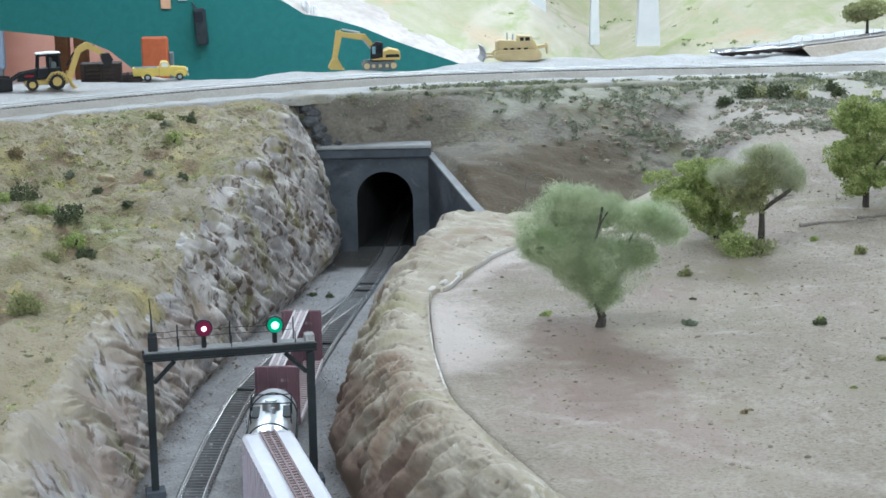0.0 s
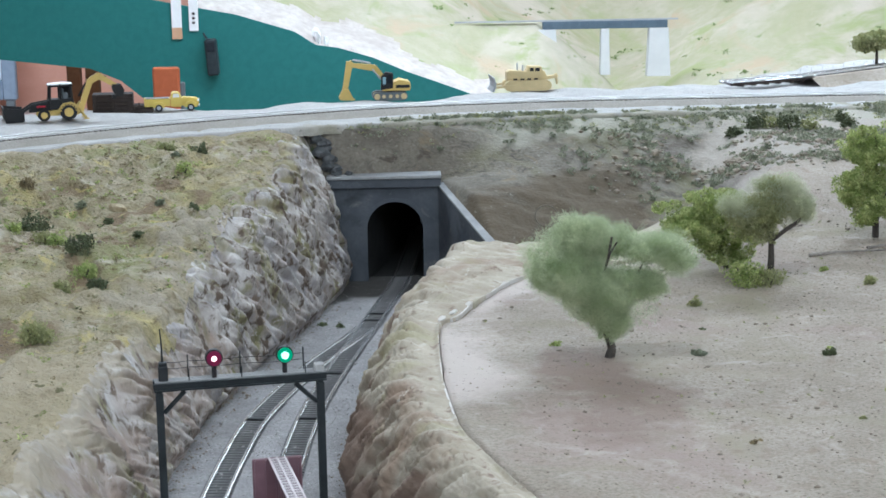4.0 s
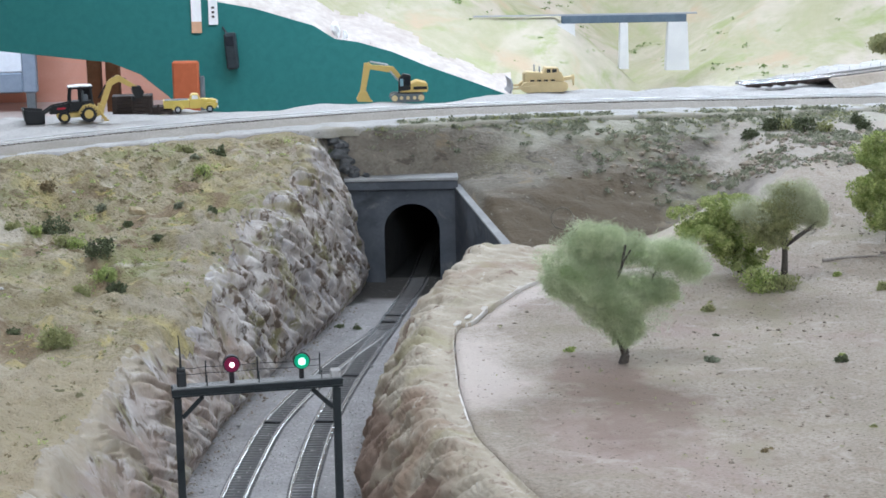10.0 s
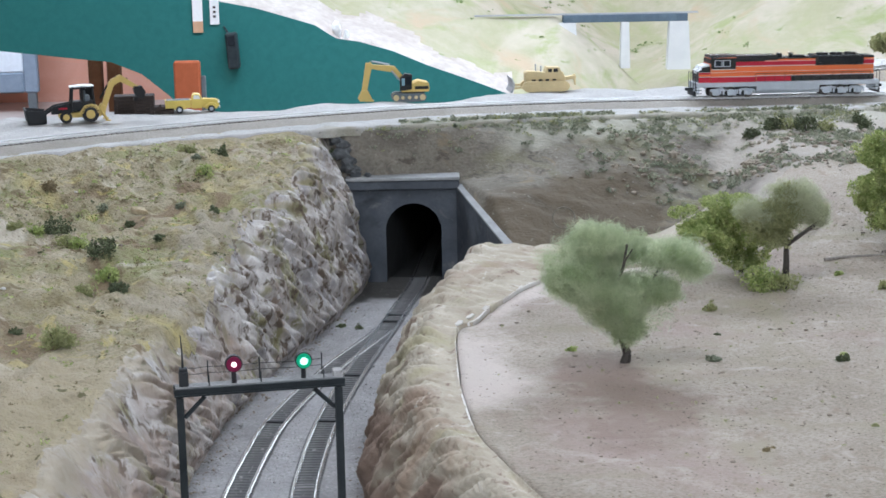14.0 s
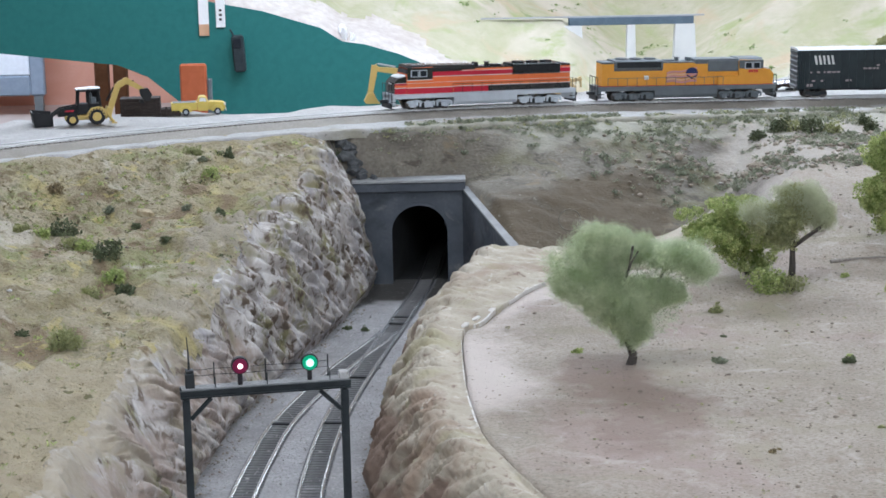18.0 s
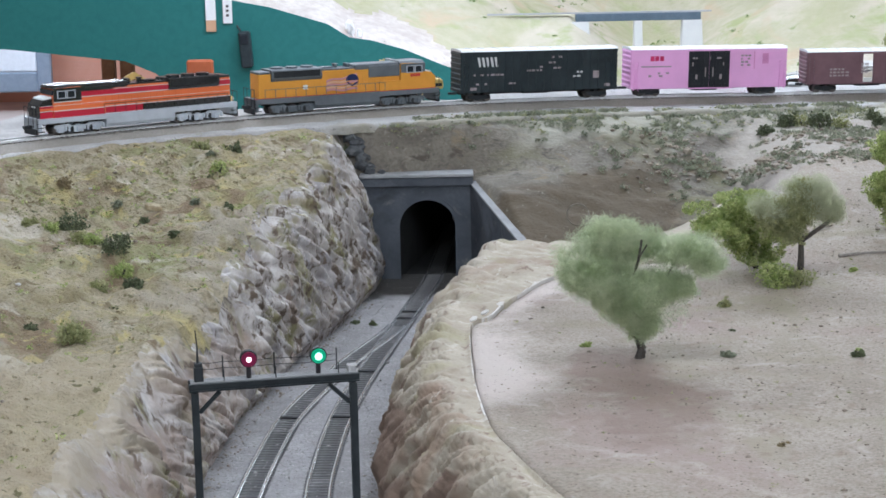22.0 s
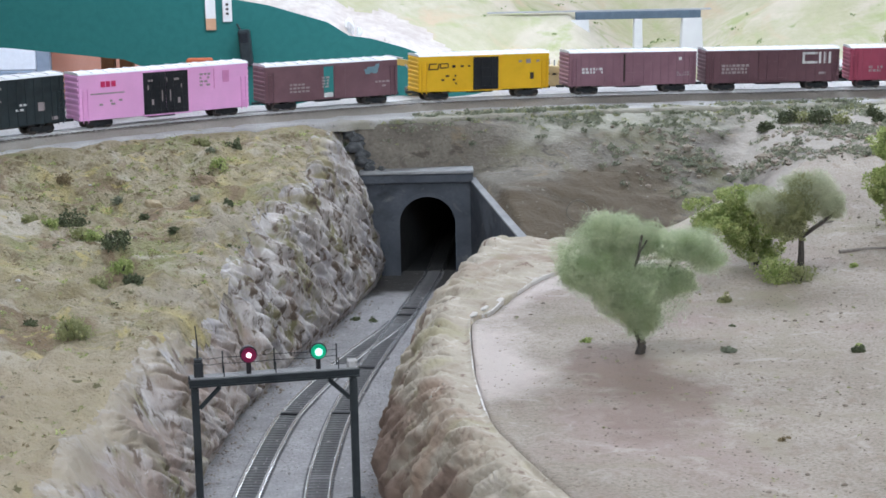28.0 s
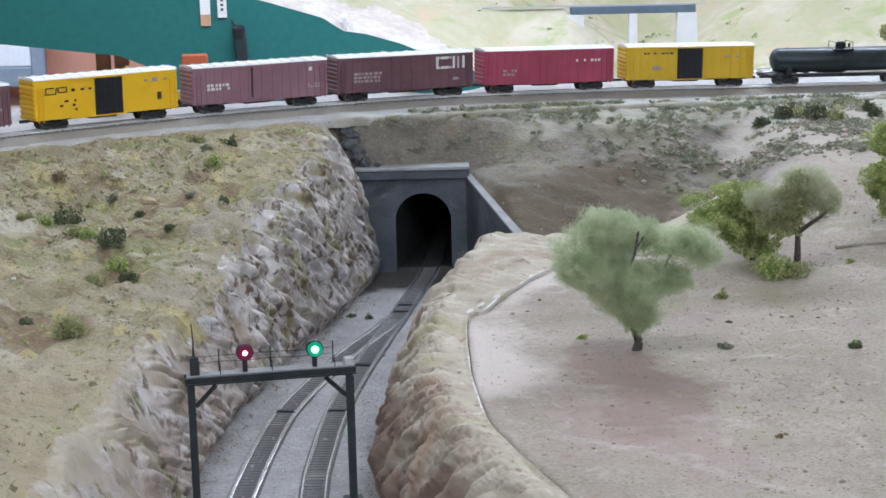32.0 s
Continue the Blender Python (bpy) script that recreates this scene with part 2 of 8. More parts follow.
def blob(bm, c, r, rng, sub=1, squash=(1, 1, 1), rough=0.25):
    vs = bmesh.ops.create_icosphere(bm, subdivisions=sub, radius=1)["verts"]
    for v in vs:
        k = r * (1 + rng.uniform(-rough, rough))
        v.co = Vector((v.co.x * squash[0] * k + c[0], v.co.y * squash[1] * k + c[1], v.co.z * squash[2] * k + c[2]))
    return vs


def lerp(x, xs, ys):
    return np.interp(x, xs, ys)


def hash2(i, j, seed):
    n = (i.astype(np.int64) * 374761393 + j.astype(np.int64) * 668265263 + seed * 1442695041) & 0x7FFFFFFF
    n = ((n ^ (n >> 13)) * 1274126177) & 0x7FFFFFFF
    n = n ^ (n >> 16)
    return (n & 0xFFFFFF) / float(0xFFFFFF)


def vnoise(x, y, seed=0):
    i, j = np.floor(x), np.floor(y)
    u, v = x - i, y - j
    u, v = u * u * (3 - 2 * u), v * v * (3 - 2 * v)
    i, j = i.astype(np.int64), j.astype(np.int64)
    a = hash2(i, j, seed) * (1 - u) + hash2(i + 1, j, seed) * u
    b = hash2(i, j + 1, seed) * (1 - u) + hash2(i + 1, j + 1, seed) * u
    return (a * (1 - v) + b * v) * 2 - 1


def fbm(x, y, scale, octaves=4, seed=0):
    t, a = 0, 1.0
    for k in range(octaves):
        t = t + a * vnoise(x * scale, y * scale, seed + k * 17)
        scale, a = scale * 2.03, a * 0.5
    return t


def smooth01(t):
    t = np.clip(t, 0, 1)
    return t * t * (3 - 2 * t)


# ---------------------------------------------------------------- the lines of the tracks
UP_R, UP_X, UP_Y = 1.75, 0.714, 0.5996
UP_XS, UP_ZS = (-0.8, -0.45, -0.05, 0.38, 0.6, 1.2), (0.194, 0.1905, 0.184, 0.171, 0.168, 0.164)


def upper(s):
    """Centre of the upper track s metres to the right of where its curve begins: place and heading towards the right."""
    a = max(0.0, -s / UP_R)
    x, y = UP_X - UP_R * math.sin(a) + max(0.0, s), UP_Y + UP_R * math.cos(a)
    return Vector((x, y, float(np.interp(x, UP_XS, UP_ZS)))), a


def upper_y(x):
    """The track's centre y for arrays of x."""
    d = np.clip(UP_X - x, 0, UP_R * 0.985)
    return UP_Y + np.sqrt(UP_R ** 2 - d * d)


def upper_z(x):
    return np.interp(x, UP_XS, UP_ZS)


class Line:
    """A smooth line through points, by its length."""

    def __init__(self, pts, step=0.004):
        p = [Vector((*q, 0)) for q in pts]
        p = [2 * p[0] - p[1]] + p + [2 * p[-1] - p[-2]]
        out = []
        for i in range(1, len(p) - 2):
            n = max(2, int((p[i + 1] - p[i]).length / step))
            for k in range(n):
                t = k / n
                out.append(0.5 * (2 * p[i] + (p[i + 1] - p[i - 1]) * t + (2 * p[i - 1] - 5 * p[i] + 4 * p[i + 1] - p[i + 2]) * t * t
                                  + (3 * p[i] - p[i - 1] - 3 * p[i + 1] + p[i + 2]) * t ** 3))
        out.append(p[-2])
        self.p = np.array([q[:2] for q in out])
        self.s = np.concatenate([[0], np.cumsum(np.hypot(*np.diff(self.p, axis=0).T))])

    def at(self, s):
        return Vector((float(np.interp(s, self.s, self.p[:, 0])), float(np.interp(s, self.s, self.p[:, 1])), 0.0))

    def heading(self, s):
        d = self.at(min(s + 0.006, self.s[-1])) - self.at(max(s - 0.006, 0))
        return math.atan2(d.y, d.x)


MAIN = Line([(-0.005, 2.38), (-0.028, 2.06), (-0.042, 1.95), (-0.061, 1.82), (-0.084, 1.67), (-0.098, 1.56), (-0.106, 1.47), (-0.1095, 1.39),
             (-0.1105, 1.305), (-0.1035, 1.20), (-0.078, 1.08), (-0.035, 0.96), (0.03, 0.84), (0.13, 0.70), (0.29, 0.57), (0.5, 0.48), (0.78, 0.43), (1.2, 0.42)])
SIDE = Line([(-0.0585, 1.84), (-0.073, 1.782), (-0.103, 1.690), (-0.131, 1.582), (-0.1485, 1.494), (-0.156, 1.417), (-0.1622, 1.307), (-0.163, 1.2),
             (-0.142, 1.08), (-0.10, 0.96), (-0.038, 0.84), (0.05, 0.72)])

# ---------------------------------------------------------------- the room
def wall_box(name, x0, x1, y0, y1, z0, z1, mat, label, category):
    bm = bmesh.new()
    box(bm, x0, x1, y0, y1, z0, z1)
    return tagged(part(name, bm, mat), label, category, kind="structure")


RX0, RX1, RY0, RY1 = -5.0, 5.0, -1.6, 13.2
wall_box("floor", RX0, RX1, RY0, RY1, FLOOR - 0.1, FLOOR, M_FLOORM, "pinkish worn carpet floor of the club room", "floor")
wall_box("ceiling", RX0, RX1, RY0, RY1, CEIL, CEIL + 0.1, M_CEIL, "plain white ceiling above the model railway", "ceiling")
wall_box("wall_north", RX0, RX1, RY1, RY1 + 0.15, FLOOR, CEIL, M_PINK_WALL, "salmon pink painted wall behind the far layout", "wall")
wall_box("wall_south", RX0, RX1, RY0 - 0.15, RY0, FLOOR, CEIL, M_WALL, "pale plain wall behind the layout", "wall")
wall_box("wall_west", RX0 - 0.15, RX0, RY0, RY1, FLOOR, CEIL, M_WALL, "pale plain side wall of the room", "wall")
wall_box("wall_east", RX1, RX1 + 0.15, RY0, RY1, FLOOR, CEIL, M_WALL, "pale plain side wall of the room", "wall")

for lx, ly, ll, lw, watts in LAMPS:
    lamp = thing("ceiling_light", pose(lx, ly, CEIL), "white fluorescent ceiling light with a glowing diffuser, added out of view", "ceiling light", "ceiling lights")
    bm = bmesh.new()
    box(bm, -ll / 2 - 0.03, ll / 2 + 0.03, -lw / 2 - 0.03, lw / 2 + 0.03, -0.06, -0.001, 0.005)
    part("housing", bm, M_FRAME, lamp)
    bm = bmesh.new()
    box(bm, -ll / 2, ll / 2, -lw / 2, lw / 2, -0.068, -0.062, 0.002)
    part("diffuser", bm, M_LAMP, lamp)
    ld = bpy.data.lights.new("tube_light", "AREA")
    ld.shape, ld.size, ld.size_y, ld.energy, ld.color = "RECTANGLE", ll, lw, watts, (0.725, 0.845, 1.0)
    lo = new("tube_light", ld)
    lo.matrix_basis = pose(lx, ly, CEIL - 0.08)


# ---------------------------------------------------------------- the land round the cutting
FOOT_L = ((0.6, 1.31, 1.37, 1.50, 1.57, 1.70, 1.79, 1.88, 1.99, 2.06), (-0.225, -0.204, -0.200, -0.192, -0.177, -0.157, -0.132, -0.113, -0.094, -0.085))
CREST_L = ((0.6, 1.19, 1.27, 1.41, 1.48, 1.61, 1.75, 1.87, 2.03, 2.1), (-0.30, -0.268, -0.258, -0.243, -0.226, -0.211, -0.198, -0.164, -0.15, -0.15))
FOOT_R = ((0.6, 1.0, 1.12, 1.30, 1.385, 1.474, 1.59, 1.75, 1.85, 1.90, 2.06), (0.25, 0.02, -0.03, -0.064, -0.063, -0.056, -0.040, -0.010, 0.008, 0.016, 0.030))
SEAM = Line([(0.25, 0.72), (0.13, 0.85), (0.080, 0.95), (0.053, 1.026), (0.0375, 1.074), (0.0207, 1.138), (0.0109, 1.235), (0.0081, 1.312), (0.0074, 1.411), (0.011, 1.446), (0.0247, 1.464), (0.038, 1.503),
             (0.070, 1.575), (0.0875, 1.603), (0.125, 1.65), (0.18, 1.70), (0.24, 1.74)])


SHELF_GAP = ((-0.6, -0.45, -0.3, -0.2, -0.05, 0.1, 0.3, 0.6), (0.060, 0.062, 0.062, 0.068, 0.098, 0.098, 0.092, 0.078))


def shelf_gap(x, y):
    """Distance in front of the upper track's ballast edge (below zero: on the shelf)."""
    edge = upper_y(x) - lerp(x, *SHELF_GAP)
    lean = np.clip((UP_X - x) / UP_R, 0, 0.9)
    return (edge - y) * np.sqrt(1 - lean ** 2)


def hill_z(x, y):
    """The grassy hillside left of the cutting."""
    d = shelf_gap(x, y)
    top = upper_z(x) - 0.009
    z = lerp(d, (-0.2, -0.004, 0.05, 0.12, 0.29, 0.45, 0.6, 0.9, 1.4), (0.183, 0.183, 0.170, 0.148, 0.128, 0.104, 0.092, 0.080, 0.07)) + (top - 0.183) * smooth01(1 - d / 0.2)
    z = z + 0.007 * fbm(x, y, 9, 4, 3) * smooth01(d / 0.1) + 0.0055 * fbm(x, y, 46, 4, 5) * smooth01(d / 0.03)
    return z * smooth01((y - 0.7) / 0.2)


def seam_x(y):
    return np.interp(y, SEAM.p[:, 1], SEAM.p[:, 0])


def field_z(x, y):
    """The bare field right of the cutting."""
    z = 0.097 + 0.06 * np.maximum(0, y - 1.38) * smooth01((x - 0.21) / 0.14) - 0.019 * smooth01((y - 1.60) / 0.22) * smooth01((0.3 - x) / 0.12) + 0.0025 * fbm(x, y, 5, 3, 9) + 0.0007 * fbm(x, y, 70, 3, 11)
    z = z + 0.010 * smooth01((x - 0.28) / 0.25) * smooth01((y - 1.6) / 0.3)
    return z * smooth01((y - 0.72) / 0.2)


def bank_z(x, y):
    d = shelf_gap(x, y)
    top = upper_z(x) - 0.009
    z = lerp(d, (-0.2, -0.006, 0.012, 0.05, 0.10, 0.16, 0.22, 0.34), (0.178, 0.179, 0.177, 0.163, 0.139, 0.110, 0.085, 0.03)) + top - 0.183
    z = z + 0.005 * fbm(x, y, 12, 4, 21) * smooth01(d / 0.02) + 0.0022 * fbm(x * 0.8, y, 60, 4, 25) * smooth01(d / 0.01)
    steep = smooth01((0.30 - np.abs(x + 0.075)) / 0.25)
    face = 0.108 + (top - 0.108) * smooth01((y - 2.05) / np.maximum(0.006, d + y - 2.05))
    z = np.where(d > -0.006, z * (1 - steep) + np.minimum(z, face) * steep, z)
    z = np.where(x > 0.24, np.maximum(z, field_z(x, y) - 0.004 - 0.06 * (1 - smooth01((x - 0.24) / 0.16))), z)
    wing_top = 0.062 + 0.044 * (y - 1.87) / 0.173
    return np.where((y < 2.06) & (x > -0.05), np.minimum(z, wing_top + 0.002 + 1.6 * np.maximum(0, x - wing_x(y) - 0.006)), z)


def wing_x(y):
    return 0.0135 + (2.043 - y) * 0.294


def tongues(a, l, wa, wl, seed):
    """Overlapping rounded lumps: a runs along the wall, l up it; each lump is fullest at its lower end."""
    u, v = a / wa, l / wl
    i0, j0 = np.floor(u), np.floor(v)
    best = np.full(u.shape, 9.0)
    val = np.zeros(u.shape)
    for di in (-1, 0, 1):
        for dj in (-1, 0, 1):
            i, j = i0 + di, j0 + dj
            px = i + 0.5 + 0.8 * (hash2(i, j, seed) - 0.5)
            py = j + 0.5 + 0.8 * (hash2(i, j, seed + 5) - 0.5)
            big = 0.7 + 0.6 * hash2(i, j, seed + 9)
            da, dl = (u - px) / big, (v - py) / big
            r = da * da + dl * dl
            hgt = big * np.clip(1.05 - 1.25 * r, 0, None) ** 0.7 * (0.75 - 0.55 * dl)
            near = r < best
            best = np.where(near, r, best)
            val = np.maximum(val, hgt)
    return val


def sheet(name, X, Y, Z, mat, label, keep=None, **grown):
    ny, nx = X.shape
    co = np.stack([X.ravel(), Y.ravel(), Z.ravel()], 1)
    idx = np.arange(nx * ny).reshape(ny, nx)
    q = np.stack([idx[:-1, :-1], idx[:-1, 1:], idx[1:, 1:], idx[1:, :-1]], -1)
    if keep is not None:
        q = q[keep[:-1, :-1] & keep[1:, 1:]]
    used, inv = np.unique(q, return_inverse=True)
    me = bpy.data.meshes.new(name)
    me.from_pydata(co[used].tolist(), [], inv.reshape(-1, 4).tolist())
    me.polygons.foreach_set("use_smooth", [True] * len(me.polygons))
    me.materials.append(mat)
    for key, values in grown.items():
        me.attributes.new(key, "FLOAT", "POINT").data.foreach_set("value", values.ravel()[used].astype(np.float32))
    return tagged(new(name, me), label, "terrain", kind="structure")


def displaced(X, Y, Z, p):
    """Push a sheet along its normals by p."""
    du = [np.gradient(A, axis=1) for A in (X, Y, Z)]
    dv = [np.gradient(A, axis=0) for A in (X, Y, Z)]
    n = [du[1] * dv[2] - du[2] * dv[1], du[2] * dv[0] - du[0] * dv[2], du[0] * dv[1] - du[1] * dv[0]]
    ln = np.sqrt(sum(c * c for c in n)) + 1e-12
    s = np.where(n[2] >= 0, 1.0, -1.0)
    return [A + c / ln * s * p for A, c in zip((X, Y, Z), n)]


def build_land():
    X, Y = np.meshgrid(np.concatenate([np.arange(-1.3, -0.3, 0.02), np.arange(-0.3, 0.12, 0.004), np.arange(0.12, 1.6, 0.02)]), np.arange(0.3, 2.07, 0.005))
    # painted shade on the gravel grows towards the portal
    sheet("ground", X, Y, 0.0009 * fbm(X, Y, 45, 4, 31) - 0.0016, M_GRAVEL, "grey gravel floor of the railway cutting, shade painted in at the tunnel", soot=smooth01((Y - 1.90 + 0.05 * fbm(X, Y, 26, 3, 32)) / 0.09))

    # hillside
    X, Y = np.meshgrid(np.concatenate([np.arange(-1.3, -0.62, 0.02), np.arange(-0.62, -0.09, 0.0032)]), np.concatenate([np.arange(0.3, 1.0, 0.01), np.arange(1.0, 2.2, 0.0036)]))
    over = X - lerp(Y, *CREST_L)
    near = smooth01((1.66 - Y) / 0.3)
    keep = (over < 0.011 + 0.010 * near) & (shelf_gap(X, Y) > -0.02)
    sand = smooth01((1.50 - Y + 0.10 * fbm(X, Y, 8, 3, 19)) / 0.22)
    foot, crest = lerp(Y, *FOOT_L), lerp(Y, *CREST_L)
    lip = np.sin(np.pi / 2 * np.clip((foot - X) / (foot - crest), 0.05, 1) ** 0.95) ** 0.95
    # turfed-over lumps beside the crest, bare rock on the fullest
    edge = smooth01((over + 0.046 + 0.035 * fbm(X, Y, 22, 3, 20)) / 0.05) * (1 - 0.8 * near) * smooth01((shelf_gap(X, Y) - 0.01) / 0.06)
    lumps = tongues(Y + 0.75 * X + 0.004 * fbm(X, Y, 30, 2, 23), -X + 0.006 * fbm(X, Y, 25, 2, 24), 0.0105, 0.024, 21)
    bare = 1.3 * edge * smooth01((lumps - 0.40 + 0.30 * fbm(X, Y, 60, 3, 22)) / 0.4)
    sheet("hillside", X, Y, hill_z(X, Y) * (1 + (lip - 1) * near) + edge * smooth01((0.005 - over) / 0.012) * (0.0090 * lumps - 0.0040) - 0.0060 * smooth01((over + 0.004 - 0.006 * near) / 0.014), M_GRASS, "dry grassy hillside with scattered tufts", keep, sand=sand, rock=np.clip(bare, 0, 1))

    # cliff: from its foot up over the crest
    v = np.linspace(-0.04, 2.3, 260)
    ys = np.arange(1.0, 2.075, 0.0016)
    T, Y = np.meshgrid(v, ys)
    xl, xc = lerp(Y, *FOOT_L), lerp(Y, *CREST_L)
    X = xl - T * (xl - xc)
    rise = np.where(T < 1, np.sin(np.pi / 2 * np.clip(T, 0, 1) ** 0.95) ** 0.95, 1)
    Z = hill_z(X, Y) * rise - 0.004 * (T < 0)
    L = np.cumsum(np.hypot(np.gradient(X, axis=1), np.gradient(Z, axis=1)), axis=1)
    A = Y + (0.85 + 0.40 * smooth01((1.62 - Y) / 0.3)) * L + 0.005 * fbm(Y, L, 30, 2, 50)
    L2 = L + 0.006 * fbm(Y, L, 25, 2, 52)
    big = tongues(A, L2, 0.0170, 0.052, 51)
    small = tongues(A + 0.1, L2 + 0.03, 0.0095, 0.034, 61)
    tiny = tongues(A + 0.3, L2 + 0.05, 0.0042, 0.0130, 66)
    fine = fbm(A * 2.2, L, 70, 4, 71)
    low = smooth01((1.62 - Y) / 0.3)
    loose = fbm(X, Y, 26, 3, 75)
    env = smooth01((T + 0.02) / 0.08) * smooth01((lerp(Y, (1.1, 1.35, 1.6, 1.8), (0.55, 0.72, 1.02, 1.15)) - T + 0.55 * loose) / 0.6) * smooth01((shelf_gap(X, Y) - 0.002) / 0.05)
    p = env * (0.0125 * big * (1 - 0.45 * low) + 0.0105 * small * (1 - 0.15 * low) + 0.0046 * tiny + 0.0020 * fine) - 0.0065 * env - 0.0025 - 0.0042 * smooth01((T - 0.75) / 0.5) - 0.004 * smooth01((T - 1.6) / 0.5)
    p = p * (1 - 0.7 * smooth01((T - 0.5) / 0.5) * low) * (1 - 0.58 * smooth01((T - 0.62) / 0.45)) - 0.003 * smooth01((T - 1.05) / 0.4) * low
    p = p + env * 0.0024 * (0.5 - np.abs(fbm(A * 5, L2, 24, 3, 73)))
    hollow = 1 - 1.7 * np.maximum(small, big)
    sand = smooth01((T - 0.26 + 0.3 * loose) / 0.45) * low + 0.5 * smooth01((T - 0.2) / 0.3) * hollow * low
    earth = smooth01((1.66 - Y) / 0.25) * smooth01((0.85 - T) / 0.4) * (0.55 + 0.55 * fbm(Y + 0.5 * L, L, 34, 3, 78))
    PX, PY, PZ = displaced(X, Y, Z, p)
    turf = 1.1 * smooth01((T - 0.58 + 0.36 * loose) / 0.46) + 1.0 * smooth01((T - 0.15) / 0.4) * hollow
    sheet("rock_cliff", PX, PY, PZ, M_ROCK, "lumpy grey-brown painted rock face of the cutting", turf=np.clip(turf, 0, 1.2) * (1 - low), sand=sand, earth=earth)

    # berm between the track and the seam
    v = np.linspace(-0.03, 1.0, 110)
    ys = np.arange(0.8, 1.885, 0.003)
    T, Y = np.meshgrid(v, ys)
    xr, xs = lerp(Y, *FOOT_R), seam_x(Y)
    xs = np.where(Y > 1.735, xs + 0.05 * smooth01((Y - 1.735) / 0.05), xs)
    X = xr + T * (xs - xr)
    wr = np.minimum(lerp(Y, (0.6, 1.2, 1.5, 1.8, 2.0), (0.07, 0.062, 0.055, 0.045, 0.04)), 0.82 * (xs - xr))
    tr = np.clip((X - xr) / wr, 0, 1)
    rise = np.sin(np.pi / 2 * tr ** 0.85) ** 0.9
    Z = field_z(X, Y) * rise - 0.004 * (T < 0) - 0.075 * smooth01((Y - 1.845 - 0.05 * smooth01((X - 0.1) / 0.15)) / 0.06)
    L = np.cumsum(np.hypot(np.gradient(X, axis=1), np.gradient(Z, axis=1)), axis=1)
    A = Y + 0.7 * L + 0.008 * fbm(Y, L, 18, 2, 80)
    p = (1 - 0.5 * smooth01((tr - 0.78) / 0.22)) * smooth01((tr + 0.02) / 0.1) * smooth01((1.02 - T) / 0.34) * (0.0080 * tongues(A, L, 0.0130, 0.046, 81) + 0.0080 * tongues(A + 0.2, L, 0.0078, 0.030, 86) + 0.0042 * tongues(A + 0.4, L, 0.0038, 0.014, 87) - 0.0080 + 0.0016 * fbm(A, L, 60, 3, 88) + 0.0034 * (0.5 - np.abs(fbm(A * 4, L, 26, 3, 84))))
    # browner towards the foot: part paint, part shade put into the colour
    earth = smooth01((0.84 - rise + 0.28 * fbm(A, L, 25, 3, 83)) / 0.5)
    p = p * smooth01((0.13 - X) / 0.05) - 0.0015 + 0.0015 * fbm(X, Y, 22, 3, 89)
    PX, PY, PZ = displaced(X, Y, Z, p * smooth01((1.0 - T) / 0.06))
    # its cut edge along the seam
    ex, ey, ez = PX[:, -1:], PY[:, -1:], PZ[:, -1:]
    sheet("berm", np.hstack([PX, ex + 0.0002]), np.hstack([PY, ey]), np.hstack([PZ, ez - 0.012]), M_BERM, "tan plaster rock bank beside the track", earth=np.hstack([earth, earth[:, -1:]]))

    # field right of the seam
    v = np.concatenate([np.array([0.0, 0.0003]), np.geomspace(0.004, 1.0, 150)])
    ys = np.concatenate([np.arange(0.3, 1.0, 0.012), np.arange(1.0, 2.2, 0.0042)])
    V, Y = np.meshgrid(v, ys)
    xs = seam_x(Y) + 0.0014 + 0.0007 * vnoise(Y * 60, Y * 0, 7)
    xs = np.where(Y > 1.735, xs + 0.05 * smooth01((Y - 1.735) / 0.05), xs)
    X = xs + V * (1.6 - xs)
    step = lerp(Y, (1.0, 1.18, 1.30, 1.74, 1.78), (0.0, -0.0005, -0.003, -0.0035, 0.0)) * smooth01((0.09 - (X - xs)) / 0.08)
    Z = field_z(X, Y) + step - 0.012 * (V <= 0)
    Z = Z - 0.1 * smooth01((Y - 1.80 - 0.20 * smooth01((X - 0.30) / 0.12) + 0.02 * fbm(X, Y, 20, 2, 44)) / 0.10)
    gap = X - xs
    pale = smooth01((0.088 - gap + 0.030 * fbm(X, Y, 12, 4, 15)) / 0.11) * smooth01((Y - 1.13) / 0.14) + 0.45 * smooth01((0.034 - np.abs(X - 0.07 - 1.3 * (1.11 - Y)) + 0.012 * fbm(X, Y, 9, 3, 16)) / 0.04) * smooth01((1.15 - Y) / 0.06)
    # darker brown patches round the tree's foot and further over the field
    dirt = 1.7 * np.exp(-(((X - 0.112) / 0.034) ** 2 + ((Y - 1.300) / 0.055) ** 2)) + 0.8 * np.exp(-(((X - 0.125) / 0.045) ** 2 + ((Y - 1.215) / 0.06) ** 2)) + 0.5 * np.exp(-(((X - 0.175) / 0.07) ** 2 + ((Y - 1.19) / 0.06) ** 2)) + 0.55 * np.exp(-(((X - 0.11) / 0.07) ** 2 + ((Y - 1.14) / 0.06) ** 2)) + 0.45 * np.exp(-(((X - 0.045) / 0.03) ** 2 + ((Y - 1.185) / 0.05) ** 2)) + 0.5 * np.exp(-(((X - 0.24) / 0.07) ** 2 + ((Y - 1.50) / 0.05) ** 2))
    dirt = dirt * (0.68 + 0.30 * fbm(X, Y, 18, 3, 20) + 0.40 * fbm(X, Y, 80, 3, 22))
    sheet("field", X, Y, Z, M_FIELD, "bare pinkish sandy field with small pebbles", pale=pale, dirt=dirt)

